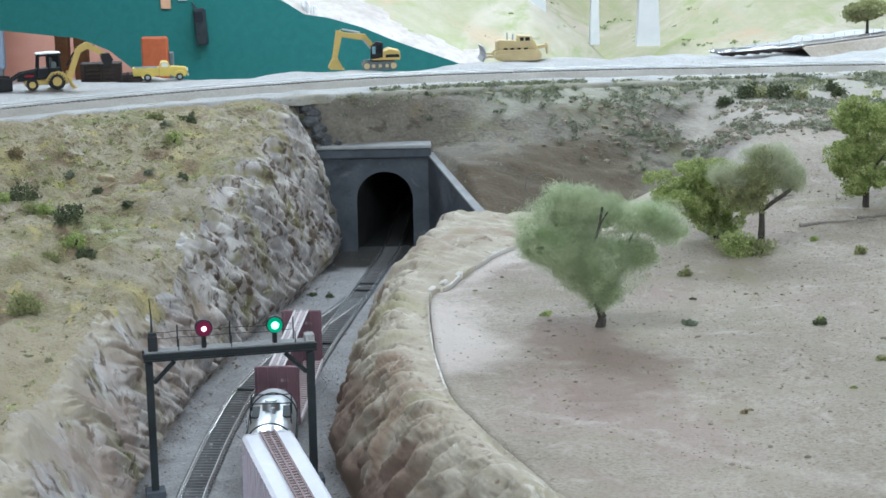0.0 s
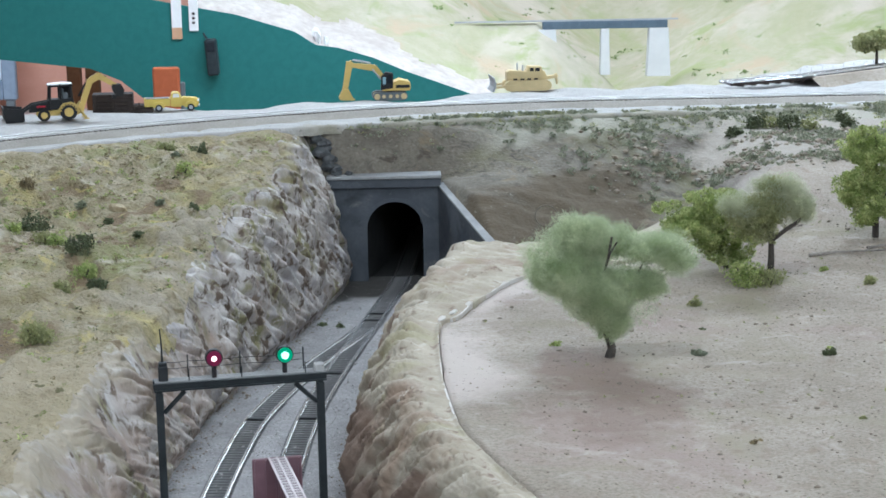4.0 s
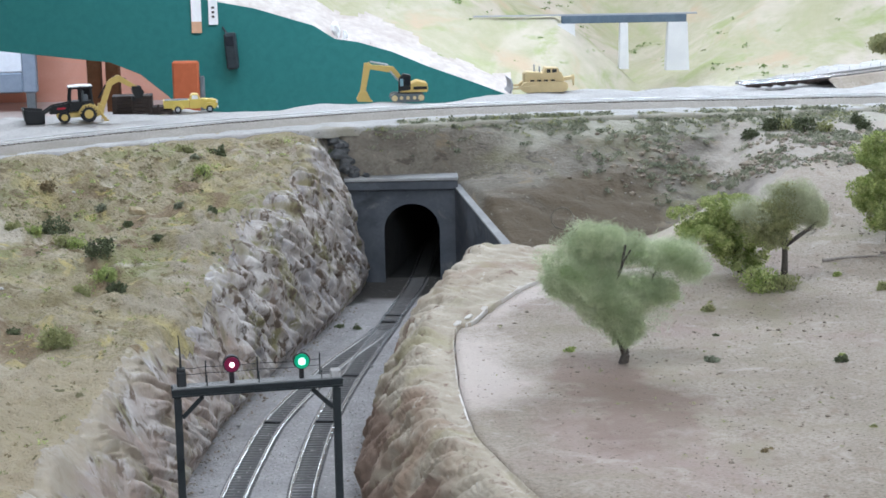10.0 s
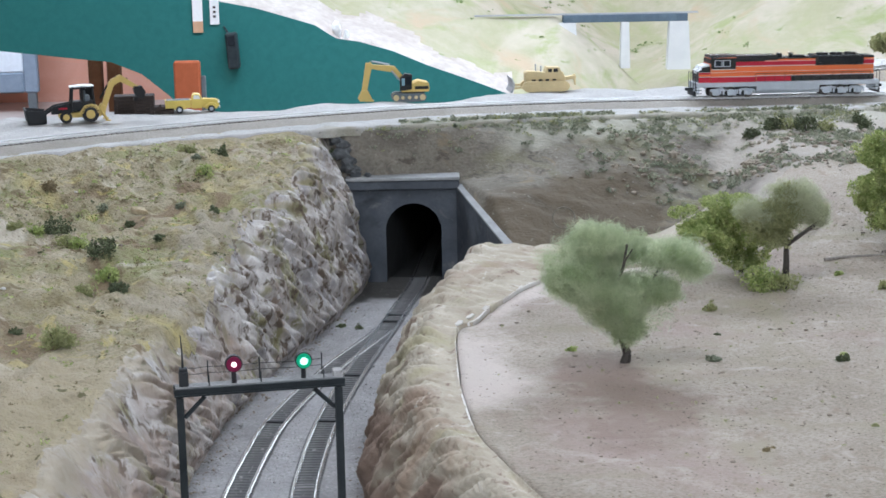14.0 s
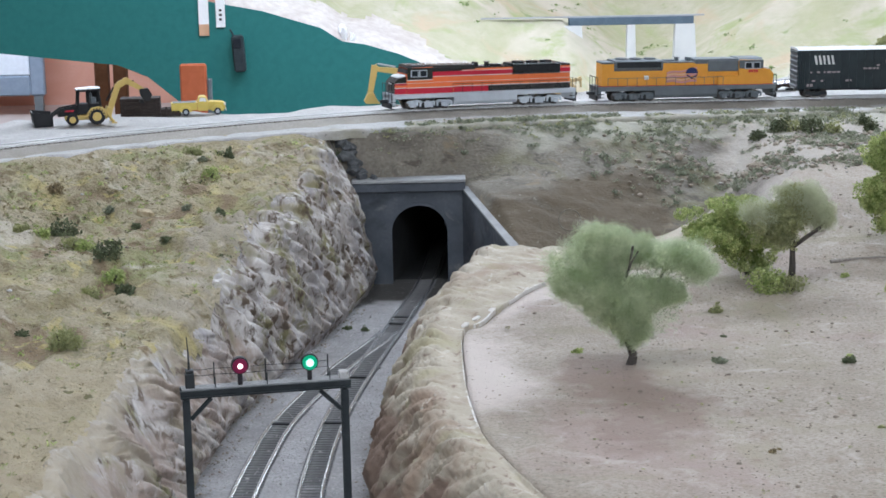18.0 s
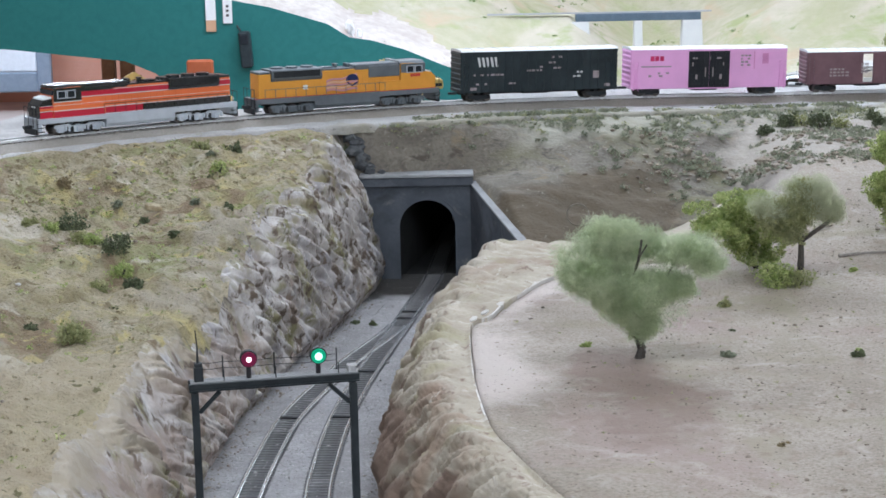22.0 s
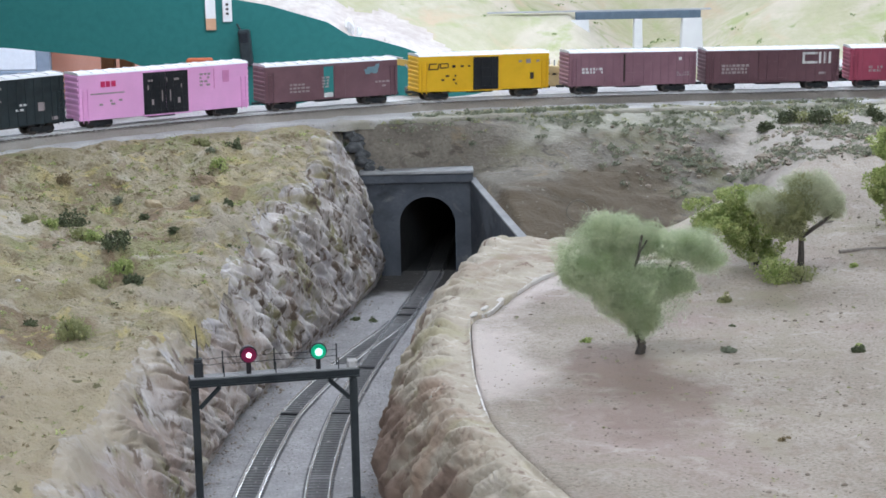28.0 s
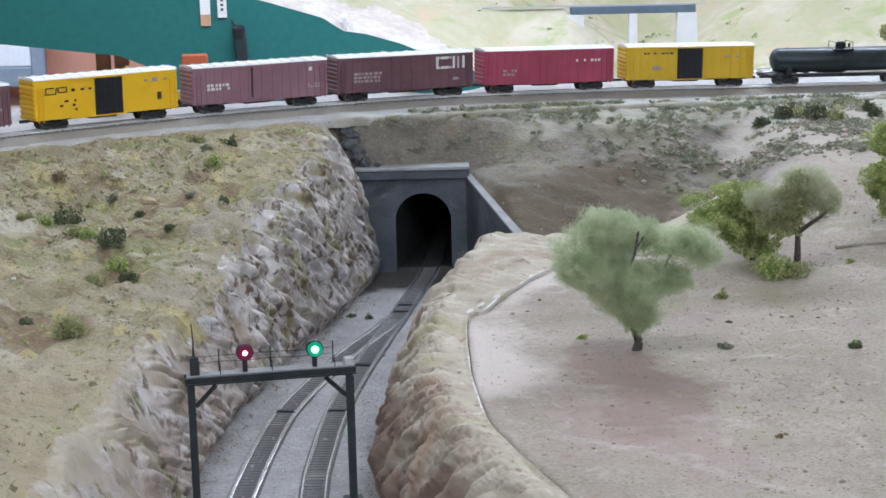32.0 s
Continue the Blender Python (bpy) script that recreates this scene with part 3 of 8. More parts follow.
    # bank below the upper track
    X, Y = np.meshgrid(np.concatenate([np.arange(-0.17, 0.62, 0.0034), np.arange(0.62, 1.6, 0.02)]), np.arange(1.72, 2.36, 0.0034))
    keep = ((X > wing_x(Y) + 0.004) | (Y > 2.048)) & (shelf_gap(X, Y) > -0.02)
    # a darker brown grows in towards the bank's foot
    sheet("embankment", X, Y, bank_z(X, Y), M_BANK, "brown earth embankment under the upper track", keep,
          pale=smooth01((X - 0.27 + 0.06 * fbm(X, Y, 9, 3, 17)) / 0.1) * 0.85 + smooth01((0.05 - shelf_gap(X, Y)) / 0.05) * 0.55 * smooth01((X + 0.05) / 0.3), scrub=smooth01((0.100 - shelf_gap(X, Y) + 0.045 * fbm(X * 0.5, Y, 40, 4, 18)) / 0.11) * 0.9 * smooth01((X + 0.01) / 0.14),
          rust=smooth01((shelf_gap(X, Y) - 0.085 - 0.10 * smooth01((X - 0.2) / 0.2) + 0.05 * fbm(X * 0.5, Y, 24, 4, 28)) / 0.10) * smooth01((0.30 - X) / 0.09))

    # ballast shelf
    xs = np.concatenate([np.arange(-1.0, 0.7, 0.006), np.arange(0.7, 1.6, 0.03)])
    v = np.concatenate([np.linspace(0, 0.3, 26), np.linspace(0.32, 1.0, 24)])
    XX, V = np.meshgrid(xs, v)
    n = np.sqrt(1 - np.clip((UP_X - XX) / UP_R, 0, 0.9) ** 2)
    edge = upper_y(XX) - lerp(XX, *SHELF_GAP) - 0.006 / n + 0.006 * fbm(XX, XX * 0, 40, 3, 97)
    far = upper_y(XX) + lerp(XX, (-1.0, -0.6, -0.42, -0.3, -0.24, -0.14, -0.06, 0.03, 0.1, 0.25, 0.36, 0.5, 0.65, 1.2), (0.15, 0.22, 0.24, 0.17, 0.10, 0.105, 0.075, 0.075, 0.125, 0.115, 0.14, 0.26, 0.46, 0.5)) + 0.006 * fbm(XX, XX * 0, 30, 3, 98)
    YY = edge + V * (far - edge)
    mound = 0.004 * fbm(XX, YY, 14, 3, 99) * smooth01((YY - upper_y(XX) - 0.03) / 0.03)
    ZZ = upper_z(XX) - 0.0085 + 0.0045 * smooth01((YY - upper_y(XX) + 0.02) / 0.03) + mound + 0.0006 * fbm(XX, YY, 60, 2, 41) - 0.02 * (V >= 0.999) - 0.010 * smooth01((0.02 - V) / 0.02)
    sheet("track_shelf", XX, YY, ZZ, M_SHELF, "pale ballast shelf that carries the upper track",
          scrub=smooth01((0.045 - (YY - edge) + 0.03 * fbm(XX, YY, 30, 3, 43)) / 0.03) * smooth01((XX + 0.2) / 0.12))


build_land()


def land_z(x, y):
    q = lambda f: float(f(np.array([x]), np.array([y]))[0])
    if shelf_gap(np.array([x]), np.array([y]))[0] < -0.004:
        return float(upper_z(x)) - 0.009
    if x < float(lerp(y, *CREST_L)):
        return q(hill_z)
    foot, crest = float(lerp(y, *FOOT_L)), float(lerp(y, *CREST_L))
    if y < 2.06 and x < foot:
        return q(hill_z) * math.sin(math.pi / 2 * ((foot - x) / (foot - crest)) ** 0.95) ** 0.95
    if y < 2.04 and x < float(lerp(y, *FOOT_R)) + 0.02:
        return -0.001
    return max(q(field_z) if y < 1.80 + 0.20 * float(smooth01((x - 0.30) / 0.12)) else 0.0, q(bank_z))


# ---------------------------------------------------------------- tracks
def rail_profile(w):
    return [(-0.0012, 0.0), (0.0012, 0.0), (0.0004, 0.0006), (0.0004, 0.0013), (w, 0.0015), (w, 0.0019), (w * 0.6, 0.0023), (-w * 0.6, 0.0023), (-w, 0.0019), (-w, 0.0015),
            (-0.0004, 0.0013), (-0.0004, 0.0006)]


def sweep_rail(name, pts, heads, off, z, parent, mat, w):
    bm = bmesh.new()
    rings = []
    for p, a in zip(pts, heads):
        nx, ny = -math.sin(a), math.cos(a)
        rings.append([bm.verts.new((p[0] + nx * (off + u), p[1] + ny * (off + u), p[2] + z + v)) for u, v in rail_profile(w)])
    for r0, r1 in zip(rings, rings[1:]):
        n = len(r0)
        for i in range(n):
            bm.faces.new((r0[i], r0[(i + 1) % n], r1[(i + 1) % n], r1[i]))
    bmesh.ops.recalc_face_normals(bm, faces=bm.faces)
    return part(name, bm, mat, parent)


def lay_track(name, at, heading, s0, s1, z, label, ties_as_parts=True, tie=0.0232, w=0.00075, rail_mat=None, tie_mat=None):
    rail_mat, tie_mat = rail_mat or M_RAIL, tie_mat or M_TIE
    tr = thing(name, pose(0, 0, 0), label, "railway track", kind="structure")
    n = int((s1 - s0) / 0.012)
    ss = [s0 + (s1 - s0) * i / n for i in range(n + 1)]
    pts, hd = [at(s) for s in ss], [heading(s) for s in ss]
    for off in (-0.0088, 0.0088):
        sweep_rail("rail", pts, hd, off, z - 0.0022, tr, rail_mat, w)
    step = 0.0064
    k = int((s1 - s0) / step)
    rng = random.Random(5)
    if ties_as_parts:
        bm = bmesh.new()
        box(bm, -0.0013, 0.0013, -tie / 2, tie / 2, -0.002, 0, 0.0002)
        first = part("tie", bm, tie_mat, tr)
    bmj = None if ties_as_parts else bmesh.new()
    for i in range(k):
        s = s0 + (i + 0.5) * step
        p, a = at(s), heading(s)
        m = pose(p[0], p[1], p[2] + z - 0.0021, 0, 0, math.degrees(a) + rng.uniform(-1, 1))
        if ties_as_parts:
            if i == 0:
                first.matrix_basis = m
            else:
                share(first, m)
        else:
            box(bmj, -0.0013, 0.0013, -tie / 2, tie / 2, -0.002, 0, 0, m)
    if not ties_as_parts:
        tagged(part("ties", bmj, tie_mat, tr), kind="stuff")
    return tr


LOW_Z = 0.0022
IN_BORE = float(np.interp(-2.055, -MAIN.p[:, 1], MAIN.s))
# rails and ties in the bore coloured near black for its darkness
lay_track("tunnel_track", MAIN.at, MAIN.heading, 0.0, IN_BORE, LOW_Z, "track inside the tunnel, painted black for the darkness", rail_mat=paint("sooty_rail", (0.03, 0.028, 0.026), 0.7, 0.3), tie_mat=M_DARK)
lay_track("main_track", MAIN.at, MAIN.heading, IN_BORE + 0.0004, MAIN.s[-1], LOW_Z, "model railway track with nickel rails curving out of the tunnel")
lay_track("siding_track", SIDE.at, SIDE.heading, 0.03, SIDE.s[-1], LOW_Z, "curved siding track joining the main at a turnout")
# near-white rail colour and wide heads paint in the lamps' glint
lay_track("upper_track", lambda s: upper(s)[0], lambda s: upper(s)[1], -1.75, 0.75, 0.0, "weathered upper railway track on pale ballast", False, tie=0.0208, w=0.0013, rail_mat=material("bright_worn_rail", (0.80, 0.80, 0.80), (0.92, 0.92, 0.92), (0.86, 0.86, 0.85), 25, 300, rough=0.25, metal=0.35, bump=0.03, spec=0.8), tie_mat=material("dusty_tie", (0.24, 0.22, 0.20), (0.34, 0.31, 0.29), (0.28, 0.26, 0.24), 60, 400, bump=0.4, depth=0.0008))

# ---------------------------------------------------------------- tunnel portal
def portal():
    P = thing("tunnel_portal", pose(-0.035, 2.045, 0), "dark grey cast concrete tunnel portal with sloping wing wall", "tunnel portal", kind="")
    w, hgt, a, spring = 0.075, 0.1065, 0.0318, 0.059
    arch = [(a * math.cos(t), spring + a * 0.98 * math.sin(t)) for t in [math.pi * i / 20 for i in range(21)]]
    bm = bmesh.new()
    outer = [(w - 0.024, -0.004), (w - 0.024, hgt), (-w, hgt), (-w, -0.004)]
    inner = [(-a, -0.004)] + arch[::-1] + [(a, -0.004)]
    prism(bm, outer + inner, -0.004, 0.02)
    part("face_wall", bm, M_PORTAL, P)
    bm = bmesh.new()
    ring = [(r * math.cos(t), spring + r * 0.98 * math.sin(t)) for r, ts in ((a, range(21)), (a + 0.004, range(20, -1, -1))) for t in [math.pi * i / 20 for i in ts]]
    prism(bm, [(a, -0.004)] + ring[:21] + [(-a, -0.004), (-a - 0.004, -0.004)] + ring[21:] + [(a + 0.004, -0.004)], -0.0055, -0.003)
    part("arch_ring", bm, M_PORTAL, P)
    bm = bmesh.new()
    box(bm, -w - 0.001, w - 0.022, -0.010, 0.024, hgt, hgt + 0.0105, 0.001)
    part("lintel", bm, M_PORTAL, P)
    # cap slab coloured pale to paint in the light its top catches
    bm = bmesh.new()
    box(bm, -w - 0.0015, w - 0.0215, -0.012, 0.024, hgt + 0.0106, hgt + 0.0145, 0.0008)
    part("coping", bm, material("coping_plaster", (0.22, 0.22, 0.222), (0.36, 0.355, 0.35), (0.27, 0.27, 0.27), 30, 300, rough=0.8, bump=0.3, depth=0.001), P, "thin coping coloured pale for the light on its top")
    # wing wall that slopes down along the cutting
    bm = bmesh.new()
    x0, y0, x1, y1 = w - 0.026, -0.002, w + 0.026, -0.175
    dx, dy = x1 - x0, y1 - y0
    n = Vector((-dy, dx, 0)).normalized() * 0.008
    v = []
    for x, y, zt in ((x0, y0, hgt + 0.0015), (x1, y1, 0.070)):
        for s in (0, 1):
            for z in (-0.004, zt):
                v.append(bm.verts.new((x + n.x * s, y + n.y * s, z)))
    for q in ((0, 1, 3, 2), (4, 6, 7, 5), (0, 4, 5, 1), (2, 3, 7, 6), (1, 5, 7, 3), (0, 2, 6, 4)):
        bm.faces.new([v[i] for i in q])
    bmesh.ops.recalc_face_normals(bm, faces=bm.faces)
    bmesh.ops.bevel(bm, geom=list(bm.edges), offset=0.0008, segments=1, affect="EDGES")
    part("wing_wall", bm, M_PORTAL, P)
    # wing cap takes the same painted-in light along its slope
    bm = bmesh.new()
    cap = []
    for x, y, zt in ((x0, y0, hgt + 0.002), (x1, y1, 0.0705)):
        cap.append([bm.verts.new((x + n.x * s, y + n.y * s, zt + q)) for s, q in ((-0.12, 0), (-0.12, 0.0022), (1.15, 0.0022), (1.15, 0))])
    for i in range(4):
        bm.faces.new((cap[0][i], cap[0][(i + 1) % 4], cap[1][(i + 1) % 4], cap[1][i]))
    bm.faces.new(cap[0])
    bm.faces.new(cap[1][::-1])
    bmesh.ops.recalc_face_normals(bm, faces=bm.faces)
    part("wing_coping", bm, bpy.data.materials["coping_plaster"], P)
    # the bore
    bm = bmesh.new()
    rings = []
    for i in range(12):
        y = 0.003 + i * 0.03
        cx = 0.06 * (y / 0.33)
        rings.append([bm.verts.new((cx + u * 1.04, y, z)) for u, z in [(-a, -0.004)] + arch[::-1] + [(a, -0.004)]])
    for r0, r1 in zip(rings, rings[1:]):
        for j in range(len(r0) - 1):
            bm.faces.new((r0[j], r0[j + 1], r1[j + 1], r1[j]))
    bm.faces.new(rings[-1])
    part("bore", bm, M_DARK, P, "tunnel lining painted black for the darkness")
    bm = bmesh.new()
    box(bm, -0.06, 0.1, 0.0, 0.36, -0.012, -0.004)
    part("bore_floor", bm, M_DARK, P, "tunnel floor painted black for the darkness")
    return P


portal()


# ---------------------------------------------------------------- signal bridge
M_GLOW_R = material("red_light", (0.15, 0.008, 0.04), (0.19, 0.010, 0.05), scale=20, bump=0, glow=0.07)
M_GLOW_RC = material("red_light_centre", (1.0, 0.62, 0.68), (1.0, 0.7, 0.74), scale=20, bump=0, glow=3.0)
M_GLOW_G = material("green_light", (0.0, 0.26, 0.13), (0.01, 0.30, 0.16), scale=20, bump=0, glow=0.55)
M_GLOW_GC = material("green_light_centre", (0.42, 1.0, 0.72), (0.5, 1.0, 0.78), scale=20, bump=0, glow=1.7)
M_HOOD_R = paint("signal_head_black", (0.02, 0.018, 0.02), 0.5, 0.3)


def signal_bridge():
    L, R, ZT = Vector((-0.191, 1.246, 0)), Vector((-0.079, 1.268, 0)), 0.0984
    ang = math.degrees(math.atan2(R.y - L.y, R.x - L.x))
    W = (R - L).length
    S = thing("signal_bridge", pose(L.x, L.y, 0, 0, 0, ang), "black signal bridge with one red and one green light", "signal bridge")
    for x, nm in ((0.0, "a"), (W, "b")):
        bm = bmesh.new()
        box(bm, x - 0.0019, x + 0.0019, -0.0022, 0.0022, -0.002, ZT + 0.0015, 0.0003)
        for s in (-1, 1):
            box(bm, x - 0.0026, x + 0.0026, s * 0.0026 - 0.0005, s * 0.0026 + 0.0005, -0.002, ZT - 0.001)
        part("post", bm, M_STEEL, S)
        bm = bmesh.new()
        box(bm, x - 0.007, x + 0.007, -0.007, 0.007, -0.003, 0.004, 0.0006)
        part("footing", bm, M_PORTAL, S, "grey concrete footing")
        bm = bmesh.new()
        sg = 1 if x == 0 else -1
        rod(bm, (x + sg * 0.003, 0, ZT - 0.016), (x + sg * 0.018, 0, ZT - 0.001), 0.0017, 6)
        part("brace", bm, M_STEEL, S)
    bm = bmesh.new()
    for y in (-0.0055, 0.0055):
        box(bm, -0.004, W + 0.004, y - 0.0008, y + 0.0008, ZT + 0.0022, ZT + 0.0062, 0.0003)
        box(bm, -0.004, W + 0.004, y - 0.002, y + 0.002, ZT + 0.0057, ZT + 0.0069)
        box(bm, -0.004, W + 0.004, y - 0.002, y + 0.002, ZT + 0.0013, ZT + 0.0024)
    n = 16
    for i in range(n):
        x0 = W * i / n
        box(bm, x0, x0 + 0.001, -0.005, 0.005, ZT + 0.001, ZT + 0.006)
    part("girder", bm, M_STEEL, S)
    deck = material("grey_deck", (0.24, 0.235, 0.23), (0.34, 0.33, 0.32), scale=60)
    for k in range(7):
        y = -0.0048 + 0.0016 * k
        bm = bmesh.new()
        box(bm, -0.003, W + 0.003, y - 0.0006, y + 0.0006, ZT + 0.0070, ZT + 0.0078)
        part("walkway_slat", bm, deck, S)
    for x in (0.021, 0.058, W - 0.011):
        bm = bmesh.new()
        rod(bm, (x, 0.005, ZT + 0.0068), (x, 0.005, ZT + 0.024), 0.0005, 5)
        rod(bm, (x, -0.005, ZT + 0.0068), (x, -0.005, ZT + 0.016), 0.0004, 5)
        part("handrail_post", bm, M_STEEL, S)
    for z in (0.0150, 0.0195):
        bm = bmesh.new()
        for xa, xb in ((0.004, 0.021), (0.021, 0.058), (0.058, W - 0.011)):
            xm = (xa + xb) / 2
            rod(bm, (xa, 0.005, ZT + z), (xm, 0.005, ZT + z - 0.0007), 0.00022, 5)
            rod(bm, (xm, 0.005, ZT + z - 0.0007), (xb, 0.005, ZT + z), 0.00022, 5)
        part("handrail_wire", bm, M_STEEL, S)
    bm = bmesh.new()
    box(bm, 0.0000, 0.0066, -0.0032, 0.0036, ZT + 0.0070, ZT + 0.0185, 0.0008)
    box(bm, 0.0004, 0.0062, -0.0028, 0.0032, ZT + 0.0185, ZT + 0.0210, 0.0006)
    part("relay_box", bm, M_BLACKP, S)
    bm = bmesh.new()
    rod(bm, (0.003, 0, ZT + 0.020), (0.003, 0, ZT + 0.033), 0.0010, 6, 0.0006)
    rod(bm, (0.003, 0, ZT + 0.033), (0.0022, 0, ZT + 0.045), 0.0006, 5, 0.0004)
    part("mast", bm, M_BLACKP, S)
    bm = bmesh.new()
    box(bm, W - 0.004, W + 0.003, -0.004, 0.004, ZT + 0.0070, ZT + 0.0125, 0.0006)
    part("junction_box", bm, M_SHELF, S, "small pale junction box")
    for x, zc, ga, gb in ((0.039, 0.0225, M_GLOW_R, M_GLOW_RC), (0.089, 0.0215, M_GLOW_G, M_GLOW_GC)):
        h = thing("signal_head", pose(x, -0.004, ZT + zc), "", "")
        h.parent = S
        for k in list(h.keys()):
            del h[k]
        bm = bmesh.new()
        rod(bm, (0, 0.003, -0.015), (0, 0.003, -0.004), 0.0018, 8)
        rod(bm, (0, 0.004, 0), (0, -0.0005, 0), 0.0062, 24)
        part("target_disc", bm, M_HOOD_R, h)
        bm = bmesh.new()
        rod(bm, (0, 0, 0), (0, -0.0022, 0), 0.0053, 24)
        part("lens", bm, ga, h, "glowing coloured lens")
        bm = bmesh.new()
        rod(bm, (0, -0.002, 0), (0, -0.0028, 0), 0.0018 if ga is M_GLOW_R else 0.0027, 16)
        part("bulb", bm, gb, h, "bright lamp centre")
    return S


signal_bridge()

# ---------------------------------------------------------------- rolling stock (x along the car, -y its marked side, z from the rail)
P_BLACK = paint("car_black", (0.027, 0.037, 0.042), 0.35, 0.25)
P_PINK = paint("car_pink", (0.86, 0.43, 0.73), 0.5, 0.05)
P_BROWN = paint("car_brown", (0.185, 0.10, 0.115), 0.45, 0.15)
P_MAROON = paint("car_maroon", (0.27, 0.145, 0.175), 0.45, 0.12)
P_CN = paint("car_oxide", (0.15, 0.075, 0.088), 0.45, 0.15)
P_RED = paint("car_red", (0.36, 0.065, 0.11), 0.45, 0.12)
P_YELLOW = paint("car_yellow", (0.80, 0.47, 0.02), 0.45, 0.07)
P_YELLOW2 = paint("car_yellow_dull", (0.62, 0.40, 0.03), 0.5, 0.08)
P_GALV = paint("galvanised_roof", (0.66, 0.66, 0.66), 0.4, 0.12)
P_WHITE = paint("car_white", (0.80, 0.80, 0.80), 0.5, 0.05)
P_GREYD = paint("loco_grey", (0.13, 0.145, 0.155), 0.5, 0.12)
P_ARMOUR = paint("loco_yellow", (0.74, 0.33, 0.05), 0.45, 0.07)
P_ORANGE = paint("loco_orange", (0.82, 0.19, 0.06), 0.4, 0.06)
P_DAYRED = paint("loco_red", (0.55, 0.025, 0.05), 0.4, 0.07)
P_SILVER = paint("loco_silver", (0.56, 0.60, 0.65), 0.35, 0.1, metal=0.25)
P_TANK = paint("tank_silver", (0.60, 0.61, 0.63), 0.33, 0.06, metal=0.85)
P_GLASS = paint("cab_glass", (0.02, 0.024, 0.03), 0.08, 0.1)
P_MARK = paint("white_marks", (0.72, 0.72, 0.70), 0.6, 0.05)
P_MARKDIM = paint("dim_marks", (0.36, 0.30, 0.30), 0.6, 0.1)
P_MARKDARK = paint("dark_marks", (0.05, 0.035, 0.03), 0.6, 0.1)
P_MARKRED = paint("red_marks", (0.55, 0.03, 0.12), 0.6, 0.1)
P_MARKROSE = paint("rose_marks", (0.70, 0.27, 0.52), 0.6, 0.1)
P_MARKBLUE = paint("blue_marks", (0.22, 0.36, 0.42), 0.6, 0.1)
P_NAVY = paint("navy_marks", (0.02, 0.03, 0.10), 0.6, 0.1)
P_DOORBLACK = paint("door_black", (0.02, 0.022, 0.026), 0.5, 0.3)
P_WHEEL = material("wheel_steel", (0.10, 0.09, 0.085), (0.2, 0.18, 0.17), scale=60, rough=0.45, metal=0.7, bump=0)


def truck(parent, x, span=0.0205, r=0.0052, axles=2, mat=None, w=0.0088, tall=0.0):
    """A bogie: two side frames, a bolster and its wheelsets."""
    mat = mat or M_BLACKP
    bm = bmesh.new()
    n = axles
    hl = span / 2
    for y in (-0.0118, 0.0118):
        prism(bm, [(x - hl - 0.004, 0.0045), (x - hl - 0.003, 0.0082), (x + hl + 0.003, 0.0082), (x + hl + 0.004, 0.0045), (x + hl - 0.003, 0.0035), (x + 0.004, 0.0022),
                   (x - 0.004, 0.0022), (x - hl + 0.003, 0.0035)], y - 0.0011, y + 0.0011)
        for i in range(n):
            ax = x - hl + span * i / (n - 1)
            rod(bm, (ax, y * 1.12, 0.0055), (ax, y, 0.0055), 0.002, 8)
        box(bm, x - 0.002, x + 0.002, y - 0.0014, y + 0.0014, 0.0035, 0.0075)
        if tall:
            low = []
            for i in range(n):
                ax = x - hl + span * i / (n - 1)
                low += [(ax - 0.0042, 0.0072), (ax - 0.0030, 0.0034), (ax + 0.0030, 0.0034), (ax + 0.0042, 0.0072)]
            prism(bm, [(x - hl - 0.0075, 0.0085), (x - hl - 0.0060, tall - 0.0015), (x - hl * 0.55, tall - 0.0005), (x - hl * 0.4, tall - 0.0028), (x + hl * 0.4, tall - 0.0028), (x + hl * 0.55, tall - 0.0005),
                       (x + hl + 0.0060, tall - 0.0015), (x + hl + 0.0075, 0.0085)] + low[::-1], y * 1.12 - 0.0007, y * 1.12 + 0.0007)
            for i in range(n):
                ax = x - hl + span * i / (n - 1)
                box(bm, ax - 0.0026, ax + 0.0026, y * 1.22 - 0.0010, y * 1.22 + 0.0010, 0.0028, 0.0085, 0.0004)
                rod(bm, (ax + 0.0065, y * 1.2, 0.0045), (ax + 0.0065, y * 1.2, 0.0095), 0.0014, 8)
    box(bm, x - 0.0025, x + 0.0025, -0.0112, 0.0112, 0.0055, 0.0105)
    t = part("truck", bm, mat, parent)
    if tall:
        for y in (-0.0128, 0.0128):
            for i in range(n - 1):
                ax = x - hl + span * (i + 0.5) / (n - 1)
                bm = bmesh.new()
                for k in (-0.0032, 0.0032):
                    rod(bm, (ax + k, y, 0.0030), (ax + k, y, 0.0088), 0.0019, 10)
                box(bm, ax - 0.005, ax + 0.005, y - 0.0012, y + 0.0012, 0.0024, 0.0034)
                part("spring_set", bm, M_BLACKP, t, "dark coil springs")
    for i in range(n):
        ax = x - hl + span * i / (n - 1)
        bm = bmesh.new()
        for y in (-w, w):
            rod(bm, (ax, y - 0.0012, r), (ax, y + 0.0012, r), r, 20)
            rod(bm, (ax, y * 0.86 - 0.0004, r), (ax, y * 0.86 + 0.0004, r), r * 1.1, 20)
        rod(bm, (ax, -w, r), (ax, w, r), 0.0012, 8)
        part("wheelset", bm, P_WHEEL, t)
    return t


